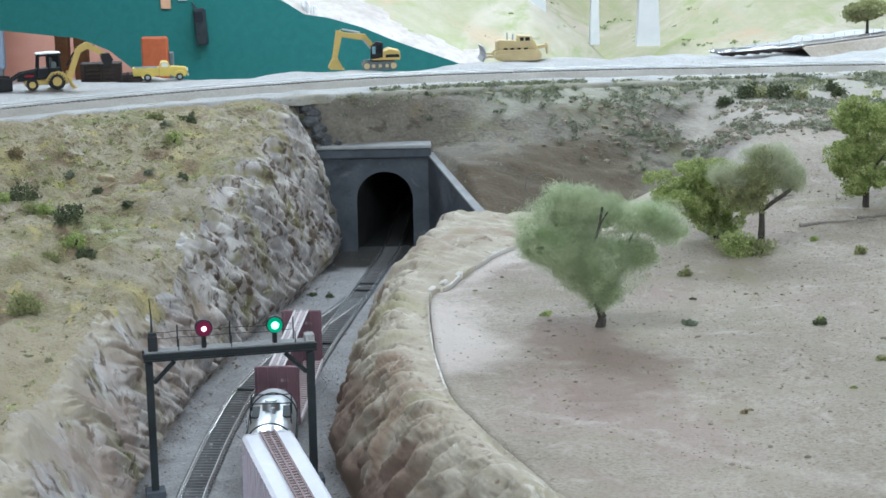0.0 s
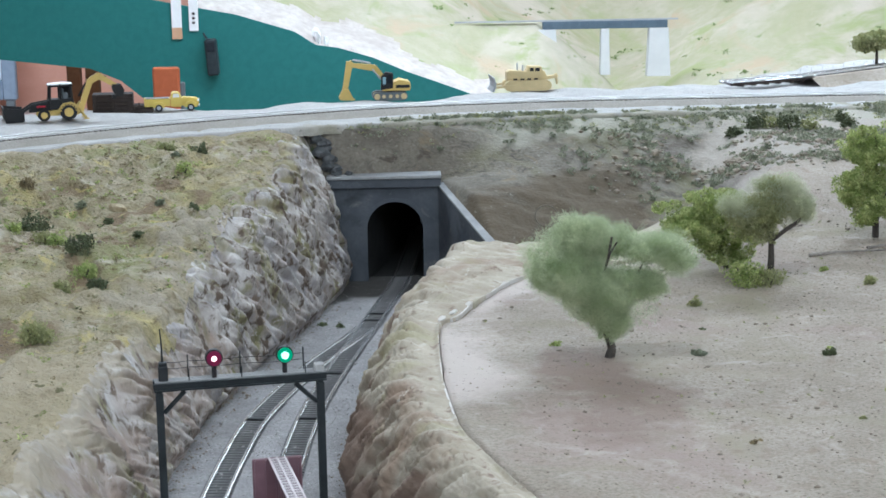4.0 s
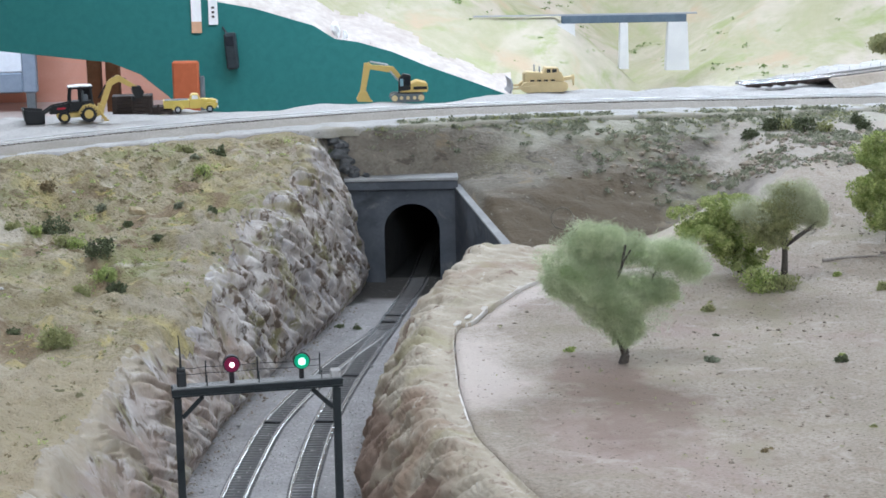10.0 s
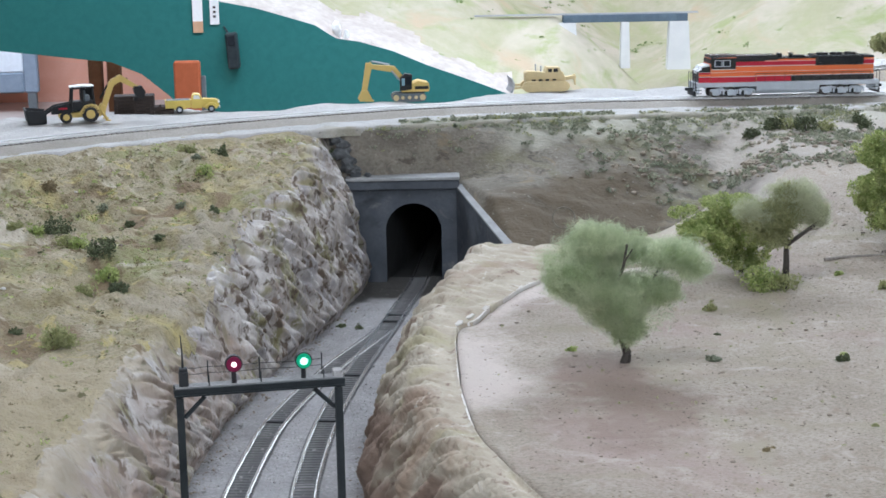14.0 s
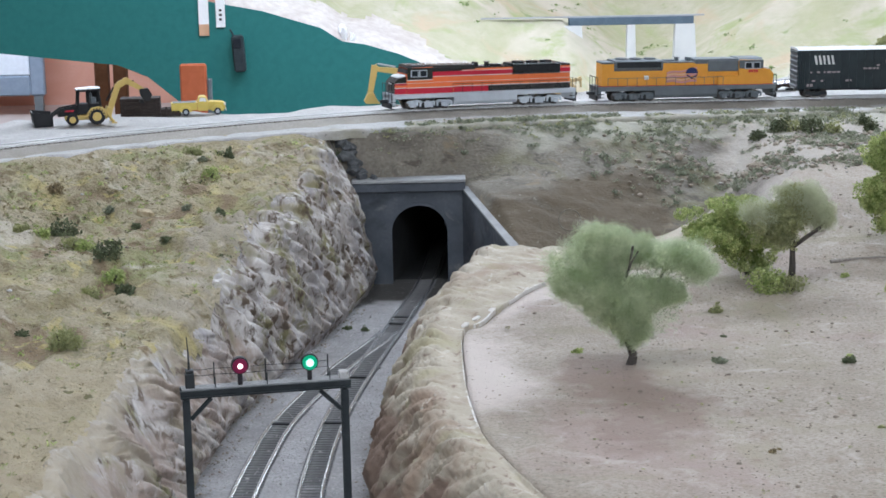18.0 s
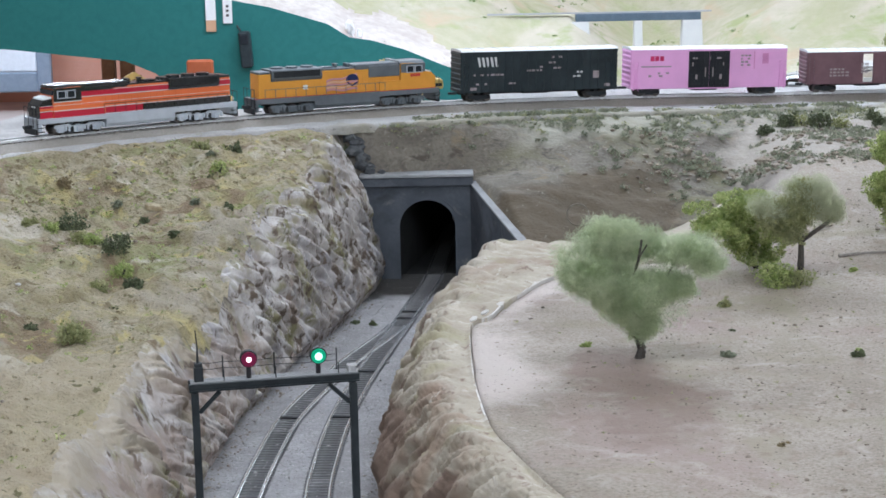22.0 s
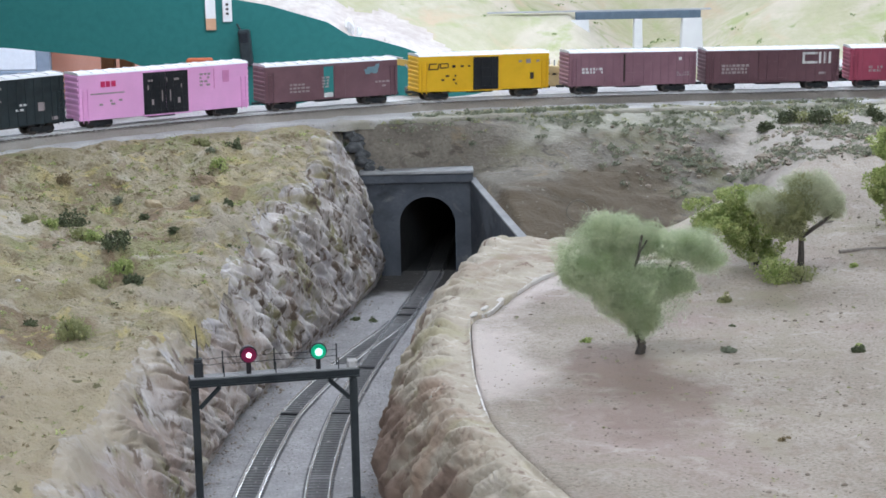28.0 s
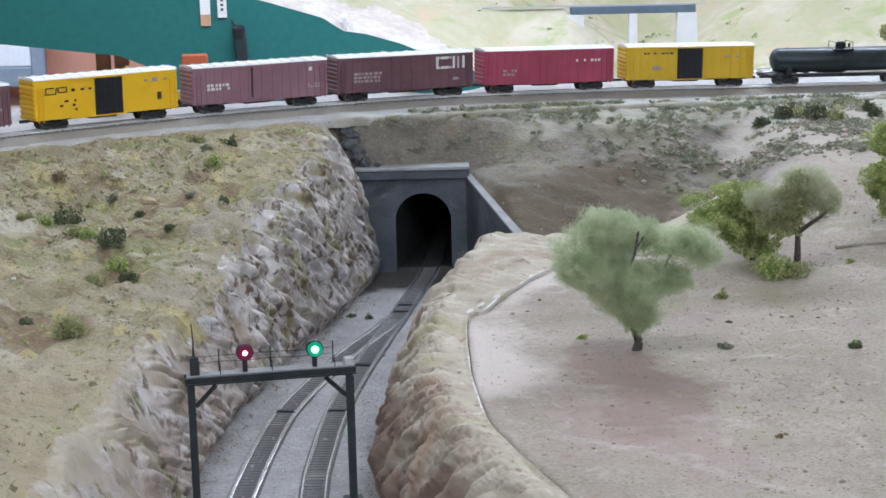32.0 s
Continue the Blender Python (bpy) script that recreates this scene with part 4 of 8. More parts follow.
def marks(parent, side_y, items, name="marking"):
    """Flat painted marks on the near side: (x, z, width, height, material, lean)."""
    for x, z, w, h, mt, *lean in items:
        bm = bmesh.new()
        k = lean[0] if lean else 0.0
        prism(bm, [(x - w / 2 - k, z - h / 2), (x + w / 2 - k, z - h / 2), (x + w / 2 + k, z + h / 2), (x - w / 2 + k, z + h / 2)], side_y - 0.0003, side_y + 0.0002)
        part(name, bm, mt, parent)


def rows_of_marks(rng, x0, x1, z0, z1, rows, mt, fill=0.6, h=0.0022):
    out = []
    for r in range(rows):
        z = z0 + (z1 - z0) * (r + 0.5) / rows
        x = x0
        while x < x1:
            w = rng.uniform(0.002, 0.005)
            if rng.random() < fill:
                out.append((x + w / 2, z, w, h, mt))
            x += w + 0.0016
    return out


def boxcar(name, L, zb, zt, body, roof, label, ribs=0, door=None, extra=(), end_mat=None, open_door=None, roofwalk=False, W=0.0345, wk=None, seams=12):
    c = thing(name, pose(0, 0, 0), label, "freight car", "cars of the passing freight train")
    hw, hl = W / 2, L / 2
    ze = zt - 0.0025
    bm = bmesh.new()
    if open_door is None:
        box(bm, -hl, hl, -hw, hw, zb, ze, 0.0004)
    else:
        d0, d1 = open_door
        for a, b, y in ((-hl, d0, -hw), (d1, hl, -hw), (-hl, d0 - 0.004, hw - 0.0012), (d1 + 0.026, hl, hw - 0.0012)):
            wb = bmesh.new()
            box(wb, a, b, y, y + 0.0012, zb, ze - 0.003)
            part("side_wall", wb, body, c)
        for y in (-hw, hw - 0.0012):
            wb = bmesh.new()
            box(wb, -hl, hl, y, y + 0.0012, ze - 0.003, ze)
            part("top_rail", wb, body, c)
        for x in (-hl, hl - 0.0012):
            wb = bmesh.new()
            box(wb, x, x + 0.0012, -hw + 0.0012, hw - 0.0012, zb + 0.002, ze)
            part("end_wall", wb, body, c)
        box(bm, -hl, hl, -hw + 0.0012, hw - 0.0012, zb, zb + 0.002)
    rib_at = []
    for i in range(ribs):
        x = -hl + L * (i + 0.5) / ribs
        if door and door[0] - 0.001 < x < door[1] + 0.001:
            continue
        if open_door and open_door[0] - 0.002 < x < open_door[1] + 0.002:
            continue
        rib_at.append(x)
    part("body" if open_door is None else "floor_plate", bm, body, c)
    rib = None
    for x in rib_at:
        for s in (-1, 1):
            m = pose(x, s * hw, zb)
            if rib is None:
                bm = bmesh.new()
                box(bm, -0.0006, 0.0006, -0.0007, 0.0007, 0.001, ze - zb - 0.001)
                rib = part("rib", bm, body, c, m=m)
            else:
                share(rib, m)
    bm = bmesh.new()
    prism(bm, [(-hw - 0.0005, ze), (hw + 0.0005, ze), (hw - 0.002, zt - 0.0008), (0, zt), (-hw + 0.002, zt - 0.0008)], -hl - 0.0003, hl + 0.0003, "x")
    n = seams
    for i in range(n + 1):
        x = -hl + L * i / n
        prism(bm, [(-hw - 0.0007, ze), (hw + 0.0007, ze), (hw - 0.0015, zt), (0, zt + 0.0008), (-hw + 0.0015, zt)], x - 0.0005, x + 0.0005, "x")
    part("roof", bm, roof, c, "pale galvanised ribbed roof" if roof is P_GALV else "")
    for e in (-1, 1):
        bm = bmesh.new()
        k = 8
        prof = [(e * (hl - 0.001), zb)]
        for i in range(k):
            z = zb + 0.003 + (ze - zb - 0.006) * i / (k - 1)
            prof += [(e * (hl - 0.0004), z - 0.0024), (e * (hl + 0.0010), z - 0.0010), (e * (hl + 0.0010), z + 0.0010), (e * (hl - 0.0004), z + 0.0024)]
        prism(bm, prof + [(e * (hl - 0.001), ze)], -hw + 0.001, hw - 0.001)
        part("corrugated_end", bm, end_mat or body, c)
        bm = bmesh.new()
        y = -hw - 0.0012
        for i in range(6):
            z = zb + 0.004 + 0.0055 * i
            box(bm, e * (hl - 0.0065) - 0.003, e * (hl - 0.0065) + 0.003, y - 0.0003, y + 0.0003, z - 0.0003, z + 0.0003)
        for dx in (-0.003, 0.003):
            box(bm, e * (hl - 0.0065) + dx - 0.0003, e * (hl - 0.0065) + dx + 0.0003, y - 0.0003, y + 0.0012, zb - 0.002, zb + 0.034)
        part("ladder", bm, body, c)
        bm = bmesh.new()
        box(bm, min(e * hl, e * (hl + 0.010)), max(e * hl, e * (hl + 0.010)), -0.0018, 0.0018, 0.0085, 0.0115, 0.0004)
        part("coupler", bm, M_BLACKP, c)
        truck(c, e * (hl - 0.026))
    bm = bmesh.new()
    box(bm, -hl + 0.003, hl - 0.003, -0.006, 0.006, 0.0085, zb)
    box(bm, -0.02, 0.012, -hw + 0.004, hw - 0.004, zb - 0.003, zb)
    part("underframe", bm, M_BLACKP, c)
    if door:
        d0, d1, dm, two = door
        leaves = ((d0, (d0 + d1) / 2), ((d0 + d1) / 2, d1)) if two else ((d0, d1),)
        for a, b in leaves:
            for s in (-1, 1):
                bm = bmesh.new()
                box(bm, a + 0.0003, b - 0.0003, s * hw - 0.0014, s * hw + 0.0014, zb + 0.001, ze - 0.002, 0.0004)
                for i in range(4):
                    z = zb + 0.005 + (ze - zb - 0.010) * i / 3
                    box(bm, a + 0.001, b - 0.001, s * hw - 0.0019, s * hw + 0.0019, z - 0.0006, z + 0.0006)
                for f in (0.3, 0.7):
                    x = a + (b - a) * f
                    rod(bm, (x, s * (hw + 0.0022), zb + 0.001), (x, s * (hw + 0.0022), ze - 0.002), 0.0005, 5)
                part("door", bm, dm, c, "black sliding door" if dm is P_DOORBLACK else "")
        for z in (zb, ze - 0.0015):
            bm = bmesh.new()
            box(bm, d0 - (0 if two else 0.03), d1 + 0.004, -hw - 0.0018, -hw, z - 0.0006, z + 0.0006)
            part("door_track", bm, body, c)
    if open_door:
        bm = bmesh.new()
        a, b = open_door[1], open_door[1] + (open_door[1] - open_door[0]) * 1.1
        box(bm, a, b, -hw - 0.0016, -hw - 0.0002, zb + 0.001, ze - 0.002, 0.0004)
        part("door", bm, body, c, "sliding door pushed open")
        bm = bmesh.new()
        box(bm, open_door[0] + 0.001, open_door[1] - 0.001, -hw + 0.0002, -hw + 0.0014, zb + 0.002, zb + 0.0075, 0.0003)
        part("load_plate", bm, P_MARK, c, "pale plate across the doorway")
    if roofwalk:
        roof_walk(c, hl, zt + 0.001, wk)
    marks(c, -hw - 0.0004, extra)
    return c


def roof_walk(c, hl, z, mt, name="roofwalk", w=0.0048):
    bm = bmesh.new()
    for y in (-w, 0, w):
        box(bm, -hl, hl, y - 0.0007, y + 0.0007, z, z + 0.001)
    n = int(2 * hl / 0.0052)
    for i in range(n):
        x = -hl + 2 * hl * (i + 0.5) / n
        box(bm, x - 0.0008, x + 0.0008, -w, w, z - 0.0004, z + 0.0006)
    part(name, bm, mt, c, "slatted roofwalk")


RG = random.Random(3)
NWC = boxcar("boxcar", 0.208, 0.0115, 0.0635, P_BLACK, P_GALV, "long black boxcar with a white monogram", ribs=20, extra=[
    (-0.0805, 0.0485, 0.0028, 0.0115, P_MARK, -0.0012), (-0.0750, 0.0485, 0.0028, 0.0115, P_MARK, -0.0012), (-0.0695, 0.0485, 0.0028, 0.0115, P_MARK, -0.0012),
    (-0.0640, 0.0485, 0.0028, 0.0115, P_MARK, -0.0012), (-0.0585, 0.0485, 0.0028, 0.0115, P_MARK, -0.0012)] + rows_of_marks(RG, -0.088, -0.04, 0.030, 0.036, 1, P_MARKDIM) + rows_of_marks(RG, -0.085, -0.035, 0.020, 0.024, 1, P_MARKDIM, 0.3)
    + rows_of_marks(RG, -0.018, 0.0, 0.035, 0.043, 2, P_MARKDIM) + rows_of_marks(RG, 0.011, 0.026, 0.036, 0.056, 3, P_MARKDIM, 0.7) + rows_of_marks(RG, 0.044, 0.059, 0.026, 0.036, 2, P_MARK, 0.8)
    + [(0.075, 0.030, 0.008, 0.009, P_MARKDIM), (-0.088, 0.0165, 0.008, 0.0035, P_MARKDIM), (0.091, 0.0165, 0.008, 0.0035, P_MARKDIM)])
PINK = boxcar("boxcar", 0.208, 0.0095, 0.061, P_PINK, P_WHITE, "pink high-cube boxcar with black double doors", ribs=0, door=(-0.028, 0.027, P_DOORBLACK, True), extra=[
    (-0.076, 0.0475, 0.005, 0.006, P_MARKRED), (-0.070, 0.0475, 0.005, 0.006, P_MARKRED), (-0.0635, 0.0475, 0.005, 0.006, P_MARKRED), (-0.071, 0.0375, 0.040, 0.0014, P_MARKDIM)]
    + rows_of_marks(RG, -0.085, -0.055, 0.024, 0.031, 2, P_MARKDIM, 0.4) + rows_of_marks(RG, 0.042, 0.054, 0.036, 0.052, 4, P_MARKDIM) + [(0.060, 0.044, 0.0010, 0.022, P_MARKROSE),
    (0.075, 0.046, 0.008, 0.013, P_MARKROSE)])
marks(PINK, -0.01725 - 0.0021, [(x, z, w, h, P_MARKDIM) for x, z, w, h in ((-0.020, 0.0475, 0.006, 0.0022), (0.0, 0.0475, 0.0012, 0.004), (0.012, 0.0475, 0.006, 0.0022), (-0.023, 0.040, 0.0014, 0.005), (0.018, 0.040, 0.0014, 0.004),
      (-0.018, 0.024, 0.003, 0.006), (0.0145, 0.024, 0.003, 0.006), (-0.006, 0.030, 0.0012, 0.012), (0.004, 0.030, 0.0012, 0.012))], "door_marking")
OPENC = boxcar("boxcar", 0.170, 0.011, 0.0545, P_BROWN, P_GALV, "dark brown boxcar with its side door open", ribs=0, open_door=(-0.0115, 0.0015), extra=
    rows_of_marks(RG, -0.055, -0.034, 0.020, 0.032, 3, P_MARKDIM, 0.8) + rows_of_marks(RG, -0.014, -0.007, 0.024, 0.038, 4, P_MARKDIM, 0.9)
    + [(0.052, 0.042, 0.014, 0.007, P_MARKBLUE), (0.057, 0.043, 0.005, 0.011, P_MARKBLUE, 0.002), (0.045, 0.040, 0.006, 0.006, P_MARKBLUE, -0.001)] + rows_of_marks(RG, 0.050, 0.075, 0.020, 0.030, 2, P_MARKDIM, 0.5))
YELC = boxcar("boxcar", 0.172, 0.011, 0.056, P_YELLOW, P_WHITE, "bright yellow boxcar with a black sliding door", ribs=0, door=(-0.0155, 0.018, P_DOORBLACK, False), extra=[
    (-0.067, 0.038, 0.012, 0.0012, P_MARKDARK), (-0.068, 0.0445, 0.010, 0.0012, P_MARKDARK), (-0.073, 0.041, 0.0012, 0.007, P_MARKDARK, 0.0008), (-0.061, 0.0415, 0.0012, 0.007, P_MARKDARK, 0.0008),
    (-0.054, 0.0395, 0.009, 0.0012, P_MARKDARK), (-0.053, 0.0445, 0.009, 0.0012, P_MARKDARK), (-0.0585, 0.042, 0.0012, 0.005, P_MARKDARK), (-0.0485, 0.042, 0.0012, 0.005, P_MARKDARK),
    (-0.041, 0.041, 0.004, 0.003, P_MARKDARK), (-0.030, 0.041, 0.004, 0.0022, P_MARKDARK), (-0.021, 0.041, 0.003, 0.0022, P_MARKDARK)]
    + rows_of_marks(RG, -0.062, -0.033, 0.018, 0.032, 3, P_MARKDARK, 0.35) + [(0.063, 0.0265, 0.005, 0.008, P_MARKDARK), (0.047, 0.0445, 0.004, 0.0025, P_MARKDIM), (0.058, 0.0445, 0.006, 0.005, P_MARKDIM), (0.071, 0.0445, 0.004, 0.0025, P_MARKDIM)])
MPC = boxcar("boxcar", 0.170, 0.011, 0.0545, P_MAROON, P_GALV, "faded maroon boxcar with a dark door edge", ribs=16, door=(-0.0115, 0.024, P_MAROON, False), extra=
    rows_of_marks(RG, -0.068, -0.040, 0.026, 0.034, 2, P_MARK, 0.75, 0.003) + [(-0.0115, 0.033, 0.0035, 0.035, P_MARKDARK), (0.063, 0.043, 0.004, 0.004, P_MARK)] + rows_of_marks(RG, 0.058, 0.074, 0.021, 0.027, 2, P_MARKDIM, 0.7))
CNC = boxcar("boxcar", 0.177, 0.011, 0.0545, P_CN, P_GALV, "oxide brown boxcar with a large white emblem", ribs=14, door=(-0.020, 0.018, P_CN, False), extra=
    rows_of_marks(RG, -0.068, -0.034, 0.022, 0.035, 3, P_MARKDIM, 0.9, 0.003) + rows_of_marks(RG, -0.014, 0.016, 0.022, 0.036, 2, P_MARKDIM, 0.3)
    + [(0.0405, 0.041, 0.003, 0.0145, P_MARK), (0.0500, 0.0468, 0.018, 0.003, P_MARK), (0.0500, 0.0352, 0.018, 0.003, P_MARK), (0.0625, 0.041, 0.003, 0.0145, P_MARK), (0.0690, 0.041, 0.003, 0.0145, P_MARK),
       (0.0755, 0.041, 0.003, 0.0145, P_MARK), (0.066, 0.0215, 0.009, 0.003, P_MARKDIM)])
REDC = boxcar("boxcar", 0.172, 0.011, 0.0545, P_RED, P_GALV, "red boxcar with small white marks", ribs=16, door=(-0.014, 0.020, P_RED, False), extra=
    rows_of_marks(RG, -0.062, -0.044, 0.021, 0.030, 2, P_MARKDIM, 0.7, 0.003) + [(0.0, 0.048, 0.009, 0.004, P_MARKDIM)] + rows_of_marks(RG, 0.035, 0.068, 0.036, 0.040, 1, P_MARK, 0.8, 0.0028))
YELC2 = boxcar("boxcar", 0.170, 0.011, 0.0545, P_YELLOW2, P_WHITE, "dull yellow boxcar with a black sliding door", ribs=14, door=(-0.018, 0.016, P_DOORBLACK, False), extra=
    rows_of_marks(RG, -0.062, -0.024, 0.042, 0.046, 1, P_MARKDARK, 0.8) + [(-0.045, 0.026, 0.012, 0.005, P_MARKDIM)] + rows_of_marks(RG, 0.040, 0.066, 0.036, 0.042, 1, P_MARKDIM, 0.8, 0.003))


def hood_loco(label, body, lower, roof, frame_mat, truck_mat, stripes, nose_left, cab_mat, cut=0.0, back=0.0, group="cars of the passing freight train"):
    """A six-axle diesel. Its cab end points to -x when nose_left."""
    c = thing("diesel_locomotive", pose(0, 0, 0), label, "locomotive", group)
    f = -1 if nose_left else 1          # the cab's end
    H, C0, C1, N1 = 0.122 - back, 0.071 - cut, 0.1035 - cut, 0.1185 - cut
    HF = 0.122 - cut

    def bx(bm, x0, x1, *a):
        box(bm, min(f * x0, f * x1), max(f * x0, f * x1), *a)

    bm = bmesh.new()
    bx(bm, -H, HF, -0.0175, 0.0175, 0.0138, 0.0195, 0.0004)
    for e, h in ((-1, H), (1, HF)):
        bx(bm, e * h, e * (h - 0.004), -0.0165, 0.0165, 0.005, 0.0185, 0.0006)
    part("frame", bm, frame_mat, c)
    bm = bmesh.new()
    prism(bm, [(-0.0150, 0.0045), (0.0150, 0.0045), (0.0174, 0.0085), (0.0174, 0.0158), (-0.0174, 0.0158), (-0.0174, 0.0085)], -0.042, 0.042, "x")
    part("fuel_tank", bm, frame_mat, c)
    bm = bmesh.new()
    bx(bm, -H + 0.006, C0, -0.0125, 0.0125, 0.0195, 0.0475, 0.0006)
    part("hood", bm, body, c)
    if lower is not None:
        bm = bmesh.new()
        bx(bm, -H + 0.0055, C0 + 0.002, -0.0128, 0.0128, 0.0195, 0.0262, 0.0004)
        part("hood_skirt", bm, lower, c)
    bm = bmesh.new()
    prism(bm, [(-0.0128, 0.0385), (-0.0156, 0.0420), (-0.0156, 0.0505), (-0.0140, 0.0517), (0.0140, 0.0517), (0.0156, 0.0505), (0.0156, 0.0420), (0.0128, 0.0385)], min(f * (-H + 0.021), f * (-H + 0.085)), max(f * (-H + 0.021), f * (-H + 0.085)), "x")
    bx(bm, -H + 0.0058, -H + 0.021, -0.0126, 0.0126, 0.0470, 0.0500, 0.0008)
    for i in range(3):
        rod(bm, (f * (-H + 0.034 + 0.019 * i), 0, 0.0515), (f * (-H + 0.034 + 0.019 * i), 0, 0.0538), 0.0074, 24)
    part("radiator_housing", bm, roof, c)
    for y in (-0.0157, 0.0157):
        bm = bmesh.new()
        bx(bm, -H + 0.024, -H + 0.082, y - 0.0003, y + 0.0003, 0.0428, 0.0497)
        for i in range(9):
            bx(bm, -H + 0.0295 + 0.0064 * i, -H + 0.0300 + 0.0064 * i, y - 0.0006, y + 0.0006, 0.0426, 0.0499)
        part("radiator_grille", bm, M_BLACKP, c)
    bm = bmesh.new()
    bx(bm, -H + 0.085, C0, -0.0118, 0.0118, 0.0475, 0.0495, 0.0006)
    bx(bm, 0.030, C0, -0.0140, 0.0140, 0.0450 if nose_left else 0.0365, 0.0500, 0.0006)
    bx(bm, -0.026, -0.012, -0.006, 0.006, 0.0495, 0.0512, 0.0006)
    bx(bm, -0.010, -0.006, -0.0028, 0.0028, 0.0495, 0.0540, 0.0004)
    bx(bm, -0.011, -0.005, -0.0036, 0.0036, 0.0535, 0.0543, 0.0002)
    bx(bm, 0.012, C0, -0.0128, 0.0128, 0.0455, 0.0525, 0.001)
    bx(bm, 0.005, 0.010, -0.005, 0.005, 0.0495, 0.054, 0.0006)
    part("roof_gear", bm, roof, c)
    for y in (-0.0148, 0.0148):
        bm = bmesh.new()
        bx(bm, C0 - 0.028, C0 + 0.0005, y - 0.0018, y + 0.0018, 0.0195, 0.0312, 0.0005)
        part("battery_box", bm, body, c)
    # cab and nose
    bm = bmesh.new()
    prism(bm, [(f * C0, 0.0195), (f * C1, 0.0195), (f * C1, 0.042), (f * (C1 - 0.0025), 0.0505), (f * C0, 0.0512)], -0.0165, 0.0165)
    part("cab", bm, cab_mat, c)
    bm = bmesh.new()
    prism(bm, [(-0.0168, 0.0500), (0.0168, 0.0500), (0.0125, 0.0535), (-0.0125, 0.0535)], min(f * (C0 - 0.001), f * (C1 - 0.001)), max(f * (C0 - 0.001), f * (C1 - 0.001)), "x")
    part("cab_roof", bm, roof, c)
    bm = bmesh.new()
    prism(bm, [(f * C1, 0.0195), (f * N1, 0.0195), (f * (N1 + 0.0005), 0.033), (f * (N1 - 0.005), 0.0385), (f * C1, 0.0400)], -0.0140, 0.0140)
    part("nose", bm, P_GLOSSBLACK if nose_left else body, c)
    # white plate puts the highlight on the nose top into paint
    bm = bmesh.new()
    prism(bm, [(f * (C1 + 0.0005), 0.0401), (f * (N1 - 0.005), 0.0386), (f * (N1 - 0.0055), 0.0402), (f * (C1 + 0.0005), 0.0420)], -0.0125, 0.0125)
    part("nose_top", bm, P_WHITE, c)
    for y in (-0.0174, 0.0174):
        for x0, x1 in ((C0 + 0.008, C0 + 0.0165), (C0 + 0.019, C0 + 0.0275)):
            bm = bmesh.new()
            bx(bm, x0 - 0.0008, x1 + 0.0008, y - 0.0004, y + 0.0004, 0.0395, 0.0480)
            w = part("cab_window", bm, P_SILVER, c, "silver framed cab window")
            bm = bmesh.new()
            bx(bm, x0 + 0.0003, x1 - 0.0003, y - 0.0006, y + 0.0006, 0.0404, 0.0472)
            part("glass", bm, P_GLASS, w)
    bm = bmesh.new()
    bx(bm, C1 - 0.0012, C1 + 0.0004, -0.0145, 0.0145, 0.0435, 0.0490)
    part("windscreen", bm, P_GLASS, c)
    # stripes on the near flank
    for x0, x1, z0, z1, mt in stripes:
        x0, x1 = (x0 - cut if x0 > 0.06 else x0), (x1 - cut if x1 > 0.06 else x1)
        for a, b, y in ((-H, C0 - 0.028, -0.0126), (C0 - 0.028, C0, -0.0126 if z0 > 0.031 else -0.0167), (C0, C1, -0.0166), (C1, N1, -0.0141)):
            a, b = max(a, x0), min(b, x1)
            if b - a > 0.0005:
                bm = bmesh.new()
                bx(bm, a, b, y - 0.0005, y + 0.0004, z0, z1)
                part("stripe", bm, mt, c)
    # louvres and doors
    bm = bmesh.new()
    for i in range(14):
        x = -H + 0.060 + i * 0.0078
        bx(bm, x, x + 0.0004, -0.0129, -0.0120, 0.0275, 0.0385)
        bx(bm, x + 0.002, x + 0.0055, -0.0129, -0.0120, 0.0320, 0.0323)
    part("door_seams", bm, body, c)
    for s in (-1, 1):
        bm = bmesh.new()
        y = s * 0.0170
        for i in range(13):
            x = -H + 0.012 + i * 0.0128
            rod(bm, (f * x, y, 0.0195), (f * x, y, 0.0300), 0.00035, 5)
        rod(bm, (f * (-H + 0.012), y, 0.0300), (f * (-H + 0.012 + 12 * 0.0128), y, 0.0300), 0.00035, 5)
        part("handrail", bm, frame_mat if not nose_left else M_BLACKP, c)
    for e in (-1, 1):
        H = 0.122 - (cut if e == f else back)
        bm = bmesh.new()
        for y in (-0.0155, -0.006, 0.006, 0.0155):
            rod(bm, (e * (H + 0.001), y, 0.0100), (e * (H + 0.001), y, 0.0310), 0.0004, 5)
        rod(bm, (e * (H + 0.001), -0.0155, 0.031), (e * (H + 0.001), 0.0155, 0.031), 0.0004, 5)
        for k in range(3):
            box(bm, e * (H - 0.003) - 0.004, e * (H - 0.003) + 0.004, -0.0172, -0.0140, 0.0055 + 0.0042 * k, 0.0062 + 0.0042 * k)
        part("end_railing", bm, M_BLACKP, c)
        bm = bmesh.new()
        box(bm, min(e * H, e * (H + 0.010)), max(e * H, e * (H + 0.010)), -0.002, 0.002, 0.0085, 0.012, 0.0004)
        box(bm, e * (H + 0.001) - 0.0015, e * (H + 0.001) + 0.0015, -0.014, 0.014, 0.0025, 0.0085)
        part("coupler_and_pilot", bm, M_BLACKP, c)
        truck(c, e * (H - 0.048), span=0.044, r=0.0060, axles=3, mat=truck_mat, tall=0.0125)
    bm = bmesh.new()
    rod(bm, (f * (N1 - 0.001), -0.003, 0.031), (f * (N1 + 0.0008), -0.003, 0.031), 0.0012, 10)
